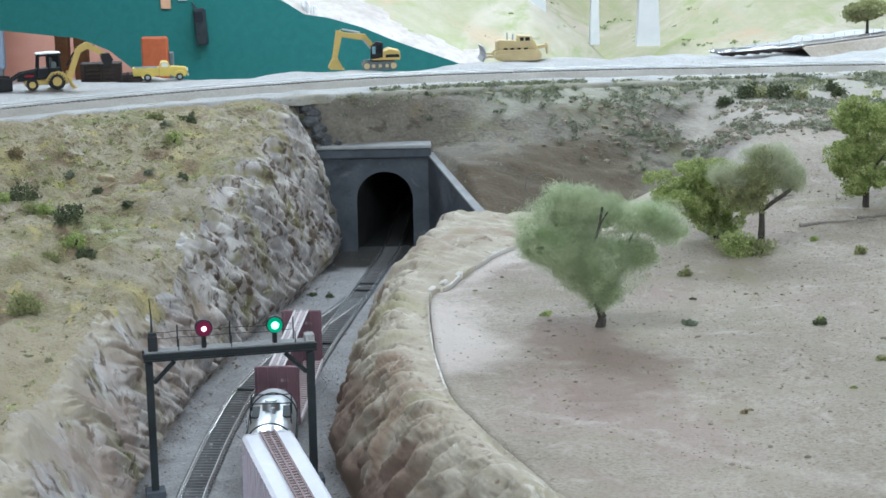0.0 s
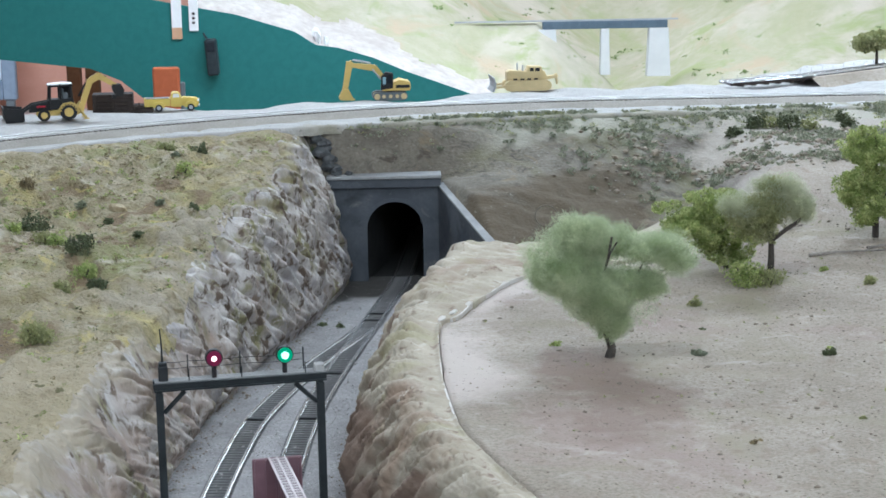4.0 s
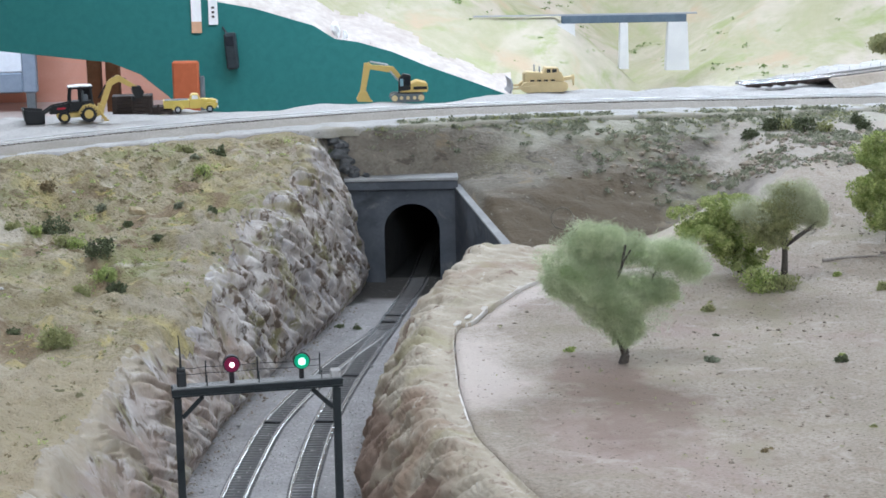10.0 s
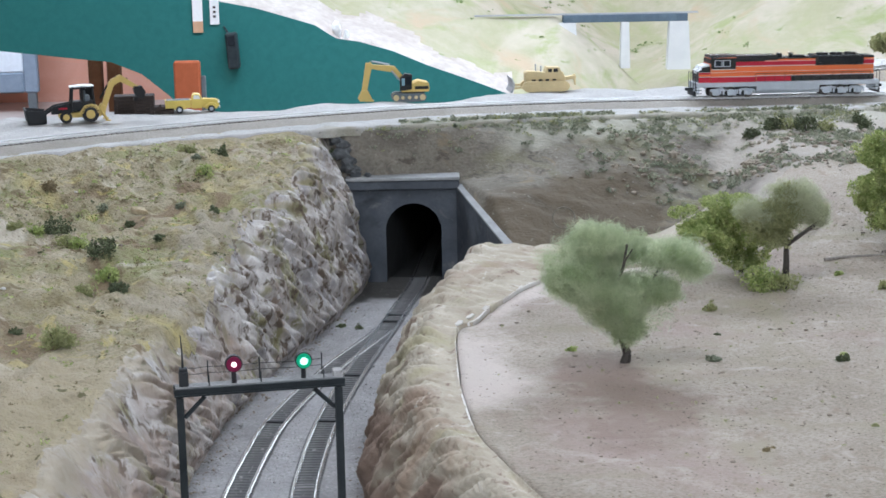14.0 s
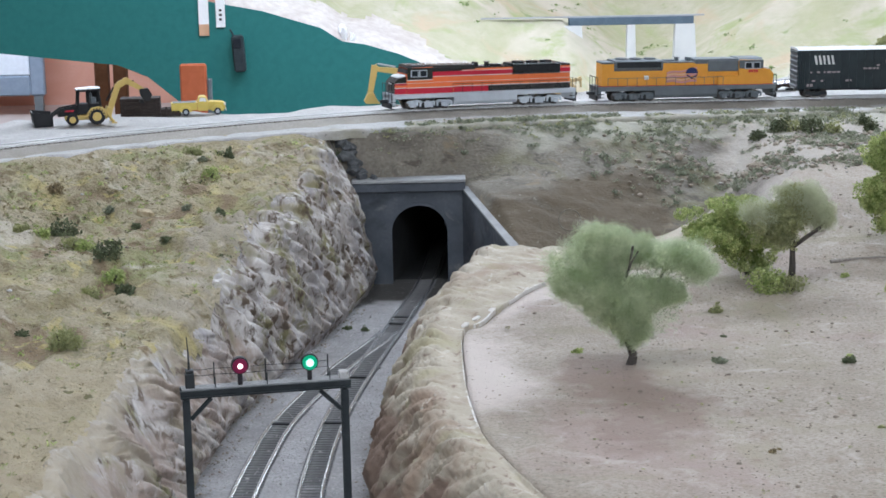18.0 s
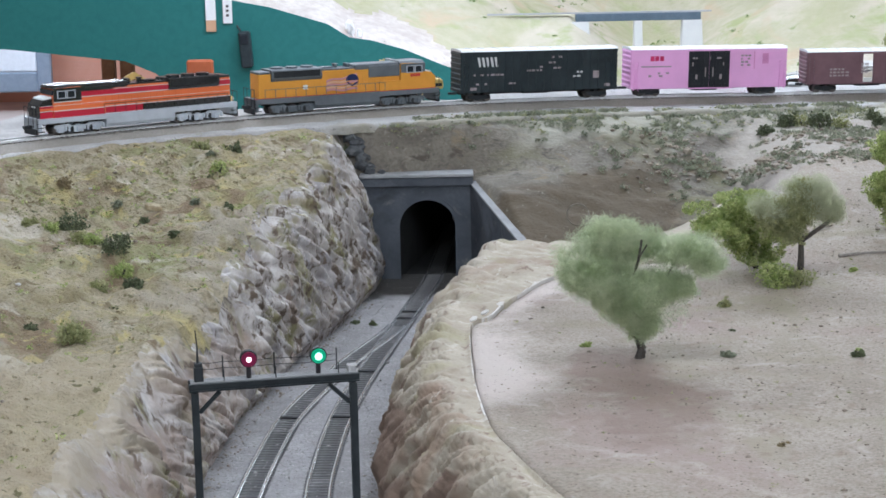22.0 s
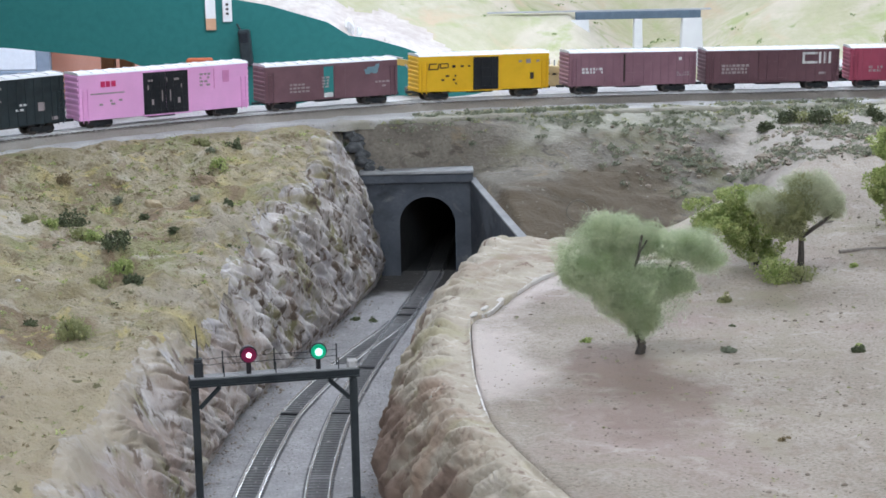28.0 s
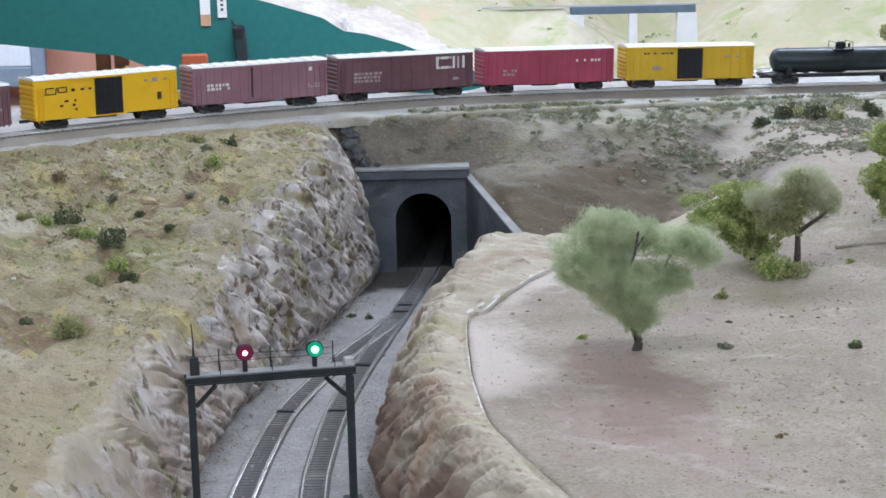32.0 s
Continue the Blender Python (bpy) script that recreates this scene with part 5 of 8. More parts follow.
    rod(bm, (f * (N1 - 0.001), 0.003, 0.031), (f * (N1 + 0.0008), 0.003, 0.031), 0.0012, 10)
    part("headlight", bm, P_MARK, c)
    return c


P_GLOSSBLACK = paint("loco_gloss_black", (0.016, 0.018, 0.02), 0.16, 0.2, spec=0.8)
P_FADED = paint("faded_salmon", (0.74, 0.46, 0.30), 0.5, 0.1)
P_EMBLEM = paint("faded_pink_emblem", (0.62, 0.30, 0.30), 0.5, 0.15)
LOCO_A = hood_loco("orange and red diesel locomotive with black roof and silver running gear", P_ORANGE, P_DAYRED, P_GLOSSBLACK, P_SILVER, P_SILVER,
                   [(-0.116, 0.0712, 0.0398, 0.0448, P_DAYRED), (-0.116, 0.0712, 0.0450, 0.0455, P_MARK), (-0.116, 0.0712, 0.0388, 0.0396, P_MARK), (-0.116, 0.119, 0.0264, 0.0272, P_MARK), (-0.116, 0.119, 0.0186, 0.0194, P_MARK),
                    (0.0435, 0.119, 0.0196, 0.0262, P_DAYRED), (-0.116, -0.005, 0.0196, 0.0262, P_GLOSSBLACK), (0.071, 0.1035, 0.0366, 0.0505, P_GLOSSBLACK),
                    (0.1035, 0.119, 0.0273, 0.0299, P_ORANGE), (0.1035, 0.119, 0.0300, 0.0322, P_DAYRED), (0.071, 0.1035, 0.0356, 0.0364, P_MARK), (-0.116, 0.119, 0.0322, 0.0326, P_MARK)], True, P_ORANGE, 0.001)
LOCO_B = hood_loco("yellow diesel locomotive with grey roof and a faded emblem", P_ARMOUR, None, P_GREYD, P_GREYD, P_GREYD,
                   [(0.071, 0.1035, 0.0400, 0.0505, P_GREYD), (0.045, 0.0712, 0.0415, 0.0460, P_GREYD), (-0.118, 0.119, 0.0195, 0.0201, P_DAYRED)], False, P_ARMOUR, back=0.006)
for k, mt in enumerate((P_EMBLEM, P_MARK, P_EMBLEM, P_MARK, P_EMBLEM)):
    wave = [(-0.025 + 0.040 * i / 12, 0.0232 + 0.0026 * k + 0.0010 * math.sin(i * 0.75) + 0.00012 * i * k) for i in range(13)]
    bm = bmesh.new()
    prism(bm, [(x, z) for x, z in wave] + [(x, z + (0.0024 if mt is P_EMBLEM else 0.0020)) for x, z in wave[::-1]], -0.0134, -0.0126)
    part("flag_stripe", bm, mt if mt is P_EMBLEM else P_FADED, LOCO_B)
bm = bmesh.new()
prism(bm, [(0.0085 + 0.0082 * math.cos(math.pi * i / 14), 0.0345 + 0.0075 * math.sin(math.pi * i / 14)) for i in range(15)], -0.0136, -0.0127)
part("emblem_dome", bm, P_NAVY, LOCO_B)
bm = bmesh.new()
prism(bm, [(0.0015, 0.0335), (0.0085, 0.0295), (0.0160, 0.0335), (0.0160, 0.0318), (0.0085, 0.0272), (0.0015, 0.0318)], -0.0136, -0.0127)
part("emblem_chevron", bm, P_NAVY, LOCO_B)
marks(LOCO_B, -0.0132, [(-0.052, 0.030, 0.006, 0.005, P_MARK)], "small_panel")
marks(LOCO_B, -0.0169, [(0.085 + 0.0034 * i, 0.0365, 0.0024, 0.0034, P_DAYRED) for i in range(4)], "number_bar")


def tank_car(label, L, r, shell, zc, group, dome=True):
    c = thing("tank_car", pose(0, 0, 0), label, "tank car", group)
    bm = bmesh.new()
    prof = [(-L / 2, 0.0), (-L / 2 + 0.0012, r * 0.55), (-L / 2 + 0.004, r * 0.87), (-L / 2 + 0.009, r), (L / 2 - 0.009, r), (L / 2 - 0.004, r * 0.87), (L / 2 - 0.0012, r * 0.55), (L / 2, 0.0)]
    rings = [[bm.verts.new((x, q * math.cos(2 * math.pi * k / 32), zc + q * math.sin(2 * math.pi * k / 32))) for k in range(32)] if q > 0 else [bm.verts.new((x, 0, zc))] for x, q in prof]
    for a, b in zip(rings, rings[1:]):
        for k in range(32):
            k2 = (k + 1) % 32
            if len(a) == 1:
                bm.faces.new((a[0], b[k2], b[k]))
            elif len(b) == 1:
                bm.faces.new((a[k], a[k2], b[0]))
            else:
                bm.faces.new((a[k], a[k2], b[k2], b[k]))
    bmesh.ops.recalc_face_normals(bm, faces=bm.faces)
    part("tank", bm, shell, c, smooth=True)
    for x in (-L / 2 + 0.022, L / 2 - 0.022):
        bm = bmesh.new()
        for k in range(32):
            a0 = 2 * math.pi * k / 32
            rod(bm, (x, (r + 0.0003) * math.cos(a0), zc + (r + 0.0003) * math.sin(a0)), (x, (r + 0.0003) * math.cos(a0 + 0.2), zc + (r + 0.0003) * math.sin(a0 + 0.2)), 0.0006, 5)
        part("tank_band", bm, M_BLACKP if shell is P_TANK else shell, c)
    bm = bmesh.new()
    rod(bm, (0, 0, zc + r * 0.9), (0, 0, zc + r + 0.0055), 0.0065, 20)
    rod(bm, (0, 0, zc + r + 0.0055), (0, 0, zc + r + 0.0068), 0.0045, 16)
    rod(bm, (0.012, 0.002, zc + r * 0.9), (0.012, 0.002, zc + r + 0.004), 0.0016, 8)
    part("dome", bm, M_BLACKP if shell is not P_TANK else P_TANK, c)
    bm = bmesh.new()
    for s in (-1, 1):
        box(bm, -0.013, 0.013, s * 0.0105 - 0.0035, s * 0.0105 + 0.0035, zc + r * 0.80, zc + r * 0.80 + 0.0012)
    for x in (-0.011, 0.011):
        for s in (-1, 1):
            rod(bm, (x, s * 0.0145, zc + r * 0.2), (x, s * 0.0145, zc + r + 0.007), 0.0005, 5)
        rod(bm, (x, -0.0145, zc + r + 0.007), (x, 0.0145, zc + r + 0.007), 0.0004, 5)
    part("dome_platform", bm, M_BLACKP, c, "black platform with railings")
    for s in (-1, 1):
        bm = bmesh.new()
        for i in range(9):
            box(bm, -0.003, 0.003, s * (r + 0.0012) - 0.0003, s * (r + 0.0012) + 0.0003, 0.012 + 0.004 * i, 0.0126 + 0.004 * i)
        part("ladder", bm, M_BLACKP, c)
        bm = bmesh.new()
        rod(bm, (-L / 2 + 0.004, s * (r + 0.001), zc - 0.002), (L / 2 - 0.004, s * (r + 0.001), zc - 0.002), 0.0005, 5)
        part("handrail", bm, M_BLACKP, c)
    bm = bmesh.new()
    box(bm, -L / 2 - 0.004, L / 2 + 0.004, -0.005, 0.005, 0.0085, 0.0125)
    for e in (-1, 1):
        box(bm, e * (L / 2 - 0.004) - 0.008, e * (L / 2 - 0.004) + 0.008, -0.0155, 0.0155, 0.0105, 0.0130)
        box(bm, e * (L / 2 - 0.022) - 0.003, e * (L / 2 - 0.022) + 0.003, -r * 0.8, r * 0.8, 0.0125, zc - r * 0.55)
    part("underframe", bm, M_BLACKP, c)
    for e in (-1, 1):
        bm = bmesh.new()
        box(bm, min(e * L / 2, e * (L / 2 + 0.014)), max(e * L / 2, e * (L / 2 + 0.014)), -0.0018, 0.0018, 0.0085, 0.0115, 0.0004)
        part("coupler", bm, M_BLACKP, c)
        truck(c, e * (L / 2 - 0.02))
    return c


TANKB = tank_car("long black tank car with walkway and dome", 0.185, 0.0155, P_BLACK, 0.0305, "cars of the passing freight train")
TANKS = tank_car("short silver tank car with black dome platform", 0.118, 0.0172, P_TANK, 0.0325, "cars leaving the tunnel")
WHITEC = boxcar("boxcar", 0.190, 0.011, 0.0565, paint("car_lilac_white", (0.60, 0.53, 0.59), 0.5, 0.08), paint("car_roof_white", (0.70, 0.68, 0.72), 0.5, 0.08), "pale lilac-white boxcar with a brown slatted roofwalk", ribs=18, roofwalk=True, seams=1, wk=paint("rust_brown_walk", (0.24, 0.165, 0.16), 0.6, 0.2))
tagged(WHITEC, group="cars leaving the tunnel")


def centerbeam():
    c = thing("flat_car", pose(0, 0, 0), "brown bulkhead flat car with a white lattice centre beam", "flat car", "cars leaving the tunnel")
    L, hw = 0.172, 0.0172
    white = paint("lattice_white", (0.58, 0.51, 0.51), 0.55, 0.08)
    bm = bmesh.new()
    box(bm, -L / 2, L / 2, -hw, hw, 0.0095, 0.0125, 0.0004)
    part("deck", bm, P_BROWN, c)
    bm = bmesh.new()
    n = 26
    for i in range(n):
        x = -L / 2 + 0.006 + (L - 0.012) * (i + 0.5) / n
        box(bm, x - 0.0013, x + 0.0013, -hw - 0.0002, hw + 0.0002, 0.0125, 0.0136)
    part("deck_planks", bm, material("deck_plank", (0.42, 0.33, 0.32), (0.54, 0.45, 0.44), scale=50), c, "pale worn deck planks")
    for s in (-1, 1):
        bm = bmesh.new()
        box(bm, -L / 2 + 0.003, L / 2 - 0.003, s * hw - 0.0007, s * hw + 0.0007, 0.0105, 0.0142)
        # +y sill is white: the highlight along it is painted in
        part("side_sill", bm, white if s > 0 else P_BROWN, c)
    for e in (-1, 1):
        bm = bmesh.new()
        box(bm, e * L / 2 - 0.0016, e * L / 2 + 0.0016, -hw, hw, 0.010, 0.057, 0.0006)
        for k in range(5):
            y = -hw + 0.002 + (2 * hw - 0.004) * k / 4
            box(bm, e * L / 2 - 0.0026, e * L / 2 + 0.0026, y - 0.0007, y + 0.0007, 0.012, 0.056)
        part("bulkhead", bm, P_BROWN, c)
        marks_e = bmesh.new()
        for y, z, w in ((0.004, 0.046, 0.0022), (0.0075, 0.046, 0.0022), (0.005, 0.038, 0.003)):
            box(marks_e, e * L / 2 - 0.0019, e * L / 2 + 0.0019, y - w / 2, y + w / 2, z - 0.0012, z + 0.0012)
        part("marking", marks_e, P_MARKDIM, c)
        bm = bmesh.new()
        box(bm, min(e * L / 2, e * (L / 2 + 0.010)), max(e * L / 2, e * (L / 2 + 0.010)), -0.0018, 0.0018, 0.0085, 0.0115, 0.0004)
        part("coupler", bm, M_BLACKP, c)
        truck(c, e * (L / 2 - 0.026))
    roof_walk(c, L / 2, 0.0565, white, "top_chord", 0.0055)
    bm = bmesh.new()
    for i in range(15):
        x = -L / 2 + 0.004 + (L - 0.008) * i / 14
        box(bm, x - 0.0008, x + 0.0008, -0.0016, 0.0016, 0.0125, 0.0565)
        if i < 14:
            x2 = x + (L - 0.008) / 14
            rod(bm, (x, 0, 0.014), (x2, 0, 0.055), 0.0007, 5)
    box(bm, -L / 2, L / 2, -0.0006, 0.0006, 0.014, 0.055)
    part("centre_web", bm, P_BROWN, c)
    return c


CBEAM = centerbeam()

# ---------------------------------------------------------------- roadbed under the upper track, benchwork
def roadbed():
    bm = bmesh.new()
    rings = []
    ss = [-2.62 + 0.03 * i for i in range(220)]
    for s in ss:
        p, a = upper(s)
        nx, ny = -math.sin(a), math.cos(a)
        rings.append([bm.verts.new((p.x + nx * o, p.y + ny * o, p.z + dz)) for o, dz in ((-0.036, -0.0100), (-0.0205, -0.0034), (0.0205, -0.0034), (0.032, -0.0075), (0.032, -0.03), (-0.036, -0.03))])
    for r0, r1 in zip(rings, rings[1:]):
        for i in range(6):
            bm.faces.new((r0[i], r0[(i + 1) % 6], r1[(i + 1) % 6], r1[i]))
    bmesh.ops.recalc_face_normals(bm, faces=bm.faces)
    m = material("brown_grey_ballast", (0.29, 0.26, 0.225), (0.38, 0.345, 0.305), (0.21, 0.185, 0.155), 12, 600, bump=0.8, depth=0.0012)
    tagged(part("roadbed", bm, m), "brownish ballast roadbed under the upper track", "roadbed", kind="structure")


roadbed()
wall_box("benchwork_front", -1.3, 1.6, 0.27, 0.3, FLOOR, 0.0, M_TEAL, "teal painted fascia board at the layout's front", "fascia")
wall_box("benchwork_shelf", 1.6, 4.75, 2.15, 2.75, 0.06, 0.1335, M_LEG, "plywood shelf that carries the upper track to the wall", "benchwork")
for x, y in ((-1.2, 0.4), (-1.2, 2.7), (1.5, 0.4), (1.5, 2.7), (4.6, 2.45)):
    bm = bmesh.new()
    box(bm, x - 0.03, x + 0.03, y - 0.03, y + 0.03, FLOOR, 0.06 if x > 2 else -0.06, 0.003)
    tagged(part("bench_leg", bm, M_LEG), "square wooden leg under the benchwork", "leg", "benchwork legs")
wall_box("benchwork_deck", -1.3, 1.6, 0.3, 2.8, -0.06, -0.02, M_LEG, "plywood deck that carries the landscape", "benchwork")


# ---------------------------------------------------------------- the far layout across the aisle
FX = (-3.2, -1.95, -0.81, -0.55, -0.46, -0.36, -0.21, -0.06, 0.09, 0.17, 0.4, 4.2)
FZ = (0.15, 0.10, -0.12, -0.20, -0.26, -0.275, -0.32, -0.385, -0.44, -0.47, -0.56, -0.60)
FAR_Y = 8.0


def fascia():
    top = list(zip(FX, FZ))
    low = [(4.2, -0.9), (-0.95, -0.9), (-1.10, -0.62), (-1.20, -0.50), (-1.32, -0.40), (-1.45, -0.345), (-1.70, -0.315), (-1.95, -0.285), (-2.4, -0.25), (-3.2, -0.25)]
    bm = bmesh.new()
    prism(bm, top + low, FAR_Y, FAR_Y + 0.03)
    f = tagged(part("fascia", bm, M_TEAL), "dark teal fascia of the far layout with a curved lower edge", "fascia", kind="structure")
    xs = np.linspace(-1.0, 4.2, 190)
    ys = np.linspace(FAR_Y + 0.005, 12.4, 150)
    X, Y = np.meshgrid(xs, ys)
    d = Y - FAR_Y
    z = np.interp(X, FX, FZ) + 0.018 * smooth01(d / 0.05)
    z = z + 0.17 * d + 0.05 * fbm(X, Y, 1.3, 4, 7) * smooth01(d / 0.4)
    z = z + 0.85 * smooth01((X - 1.05 - 0.12 * d) / 1.7) * smooth01(d / 1.3) - 0.04 * smooth01((X - 0.1) / 0.3) * smooth01(d / 0.5)
    z = z + 0.16 * np.exp(-((X + 0.05) / 0.55) ** 2) * smooth01((d - 0.2) / 0.6)
    z = z - 0.20 * np.exp(-((X - 0.85 - 0.1 * d) / 0.30) ** 2) * smooth01(d / 0.3) * (1 - smooth01((d - 1.6) / 1.2)) + 0.4 * smooth01((d - 1.6) / 1.5)
    ridge = -0.224 - 0.75 * np.maximum(0, np.abs(Y - 8.56) - 0.07) - 0.9 * np.maximum(0, X - 0.55 - 0.03 * fbm(X, Y, 6, 2, 12)) - 0.05 * np.maximum(0, -0.1 - X)
    z = np.where(Y < 9.4, np.maximum(z, ridge + 0.012 * fbm(X, Y, 5, 3, 14) * (np.abs(Y - 8.56) > 0.07)), z)
    z = np.where((d < 0.22), np.minimum(z, np.interp(X, FX, FZ) + 0.02 + 0.55 * d), z)
    global FAR_GRID
    FAR_GRID = (xs, ys, z)
    co = np.stack([X.ravel(), Y.ravel(), z.ravel()], 1)
    ny, nx = X.shape
    idx = np.arange(nx * ny).reshape(ny, nx)
    q = np.stack([idx[:-1, :-1], idx[:-1, 1:], idx[1:, 1:], idx[1:, :-1]], -1)
    edge = (d[:-1, :-1] < 0.22 + 0.12 * fbm(X, Y, 3, 3, 8)[:-1, :-1]) & (X[:-1, :-1] < 0.32)
    for nm, sel, mt, lb in (("far_hills", ~edge, M_HILL, "sunlit pale green model hills of the far layout"), ("far_rock_rim", edge, M_HILLROCK, "pinkish white rocky rim along the fascia")):
        u, inv = np.unique(q[sel], return_inverse=True)
        me = bpy.data.meshes.new(nm)
        me.from_pydata(co[u].tolist(), [], inv.reshape(-1, 4).tolist())
        me.polygons.foreach_set("use_smooth", [True] * len(me.polygons))
        me.materials.append(mt)
        tagged(new(nm, me), lb, "terrain", kind="structure")


fascia()


def far_bridge():
    b = thing("railway_bridge", pose(0.86, 8.5, -0.215), "dark steel girder bridge on pale concrete piers", "bridge")
    bm = bmesh.new()
    box(bm, -0.29, 0.29, -0.03, 0.03, -0.035, 0.0, 0.002)
    for i in range(15):
        x = -0.28 + 0.04 * i
        box(bm, x - 0.003, x + 0.003, -0.034, 0.034, -0.035, 0.0)
    part("girder", bm, paint("far_blue_steel", (0.10, 0.14, 0.18), 0.6), b)
    bm = bmesh.new()
    box(bm, -0.70, 0.34, -0.016, 0.016, 0.0, 0.006)
    part("deck", bm, material("far_grey_deck", (0.34, 0.35, 0.36), (0.42, 0.42, 0.43), scale=12), b)
    pale = material("pale_concrete", (0.62, 0.62, 0.62), (0.70, 0.70, 0.69), scale=8)
    for x, w, zb in ((0.0, 0.022, -0.25), (-0.27, 0.05, -0.24), (0.25, 0.055, -0.26)):
        bm = bmesh.new()
        prism(bm, [(x - w, zb), (x + w, zb), (x + w * 0.8, -0.035), (x - w * 0.8, -0.035)], -0.035, 0.035)
        part("pier", bm, pale, b)


far_bridge()


def far_shrubs():
    xs, ys, z = FAR_GRID
    rng, gen = random.Random(71), np.random.default_rng(71)
    pts, size = [], []
    for _ in range(420):
        x, y = rng.uniform(-0.3, 2.6), 8.1 + 2.6 * rng.random() ** 1.4
        if noise.noise(Vector((x * 2.4, y * 2.4, 1.0))) < rng.uniform(-0.15, 0.45):
            continue
        k = int(np.searchsorted(xs, x)), int(np.searchsorted(ys, y))
        r = rng.uniform(0.008, 0.022)
        d = gen.normal(size=(14, 3)) * 0.5
        pts.append(np.array((x, y, z[k[1], k[0]] + r * 0.25)) + d * np.array((r * 1.3, r, r * 0.5)))
        size += [r * 0.4] * 14
    tagged(quick_mesh("far_shrubs", *blades(np.concatenate(pts), np.array(size), 0.6, gen), M_FARLEAF), "small green shrubs on the far hills", "shrubs", kind="stuff")


def throttle_holder():
    t = thing("hand_controller", pose(-0.912, FAR_Y - 0.03, -0.296, 0, -4, 0), "black hand controller hanging on the teal fascia", "controller")
    bm = bmesh.new()
    box(bm, -0.026, 0.026, -0.02, 0.028, -0.085, 0.075, 0.008)
    part("case", bm, P_BLACK, t)
    bm = bmesh.new()
    box(bm, -0.017, 0.017, -0.0225, -0.019, 0.02, 0.06, 0.001)
    part("display", bm, P_GLASS, t)
    bm = bmesh.new()
    rod(bm, (-0.012, 0.01, 0.07), (-0.03, 0.03, 0.10), 0.004, 8)
    part("cable", bm, P_BLACK, t)


throttle_holder()


def paper(name, x, z0, z1, w, label, clip):
    p = thing(name, pose(x, FAR_Y - 0.006, 0), label, "paper sheet")
    bm = bmesh.new()
    box(bm, -w / 2, w / 2, -0.002, 0.002, z0, z1)
    part("sheet", bm, P_WHITE, p)
    bm = bmesh.new()
    if clip:
        box(bm, -w / 2, w / 2, -0.003, 0.0025, z0 - 0.050, z0, 0.001)
        part("wooden_backing", bm, material("tan_board", (0.55, 0.33, 0.20), (0.6, 0.38, 0.25), scale=9), p, "tan board below the sheet")
    else:
        for k in range(3):
            box(bm, -0.006, 0.006, -0.004, -0.0021, z0 + 0.03 + 0.02 * k, z0 + 0.04 + 0.02 * k)
        part("print_bars", bm, P_MARKDARK, p)


paper("notice_sheet", -1.062, -0.172, 0.04, 0.044, "white notice on a tan board", True)
paper("notice_sheet", -0.988, -0.187, 0.03, 0.040, "narrow white notice with dark print", False)
for x in (-1.585, -1.50):
    bm = bmesh.new()
    box(bm, x - 0.03, x + 0.03, 8.3, 8.36, FLOOR, -0.28, 0.004)
    tagged(part("table_leg", bm, M_LEG), "brown wooden leg under the far layout", "leg", "layout legs")
cab = thing("orange_panel", pose(-1.060, 7.6, FLOOR), "narrow orange upright panel with a dark edge", "panel")
bm = bmesh.new()
box(bm, -0.062, 0.050, 0, 0.03, 0, 0.845, 0.008)
part("front", bm, paint("orange_plastic", (0.42, 0.11, 0.045), 0.45, 0.08), cab)
bm = bmesh.new()
box(bm, 0.051, 0.070, 0.004, 0.03, 0, 0.78, 0.004)
part("side", bm, P_GREYD, cab)
brd = thing("white_board", pose(-3.05, 12.6, FLOOR), "white panel in a blue-grey frame by the wall", "panel")
bm = bmesh.new()
box(bm, -0.9, 0.15, 0, 0.04, 0.28, 1.1, 0.01)
part("panel", bm, paint("panel_white", (0.70, 0.74, 0.80), 0.4, 0.05), brd)
bm = bmesh.new()
box(bm, 0.15, 0.25, -0.01, 0.05, 0.14, 1.1, 0.01)
box(bm, -0.9, 0.15, -0.01, 0.05, 0.14, 0.28, 0.01)
part("frame", bm, paint("frame_bluegrey", (0.22, 0.27, 0.34), 0.5, 0.08), brd)
for x in (-0.8, 0.2):
    bm = bmesh.new()
    box(bm, x - 0.03, x + 0.03, 0, 0.04, 0, 0.14)
    part("foot", bm, P_GREYD, brd)


# ---------------------------------------------------------------- plants
M_BARK = material("bark", (0.05, 0.04, 0.035), (0.10, 0.085, 0.07), scale=120, fine=500, bump=0.6, depth=0.001)
M_FIBRE = material("pale_green_fibre", (0.42, 0.505, 0.285), (0.80, 0.82, 0.62), (0.38, 0.455, 0.25), 60, 300, bump=0, thin=0.55)
M_FIBRE_OLIVE = material("olive_fibre", (0.50, 0.52, 0.34), (0.66, 0.67, 0.50), (0.40, 0.42, 0.25), 30, 300, bump=0, thin=0.5)
M_LEAF = material("fresh_green_leaf", (0.27, 0.345, 0.10), (0.64, 0.66, 0.30), (0.15, 0.21, 0.06), 95, 300, bump=0, thin=0.45)
M_OLIVE = material("olive_leaf", (0.30, 0.31, 0.13), (0.44, 0.43, 0.24), (0.22, 0.23, 0.10), 50, 300, bump=0, thin=0.35)
M_SAGE = material("sage_leaf", (0.28, 0.29, 0.20), (0.42, 0.42, 0.32), (0.20, 0.21, 0.14), 50, 300, bump=0, thin=0.3)
M_FARLEAF = material("far_green_leaf", (0.20, 0.27, 0.10), (0.30, 0.36, 0.18), scale=20, bump=0)
M_GREYLEAF = material("grey_green_leaf", (0.17, 0.185, 0.125), (0.31, 0.325, 0.235), (0.13, 0.14, 0.09), 60, 300, bump=0, thin=0.2)
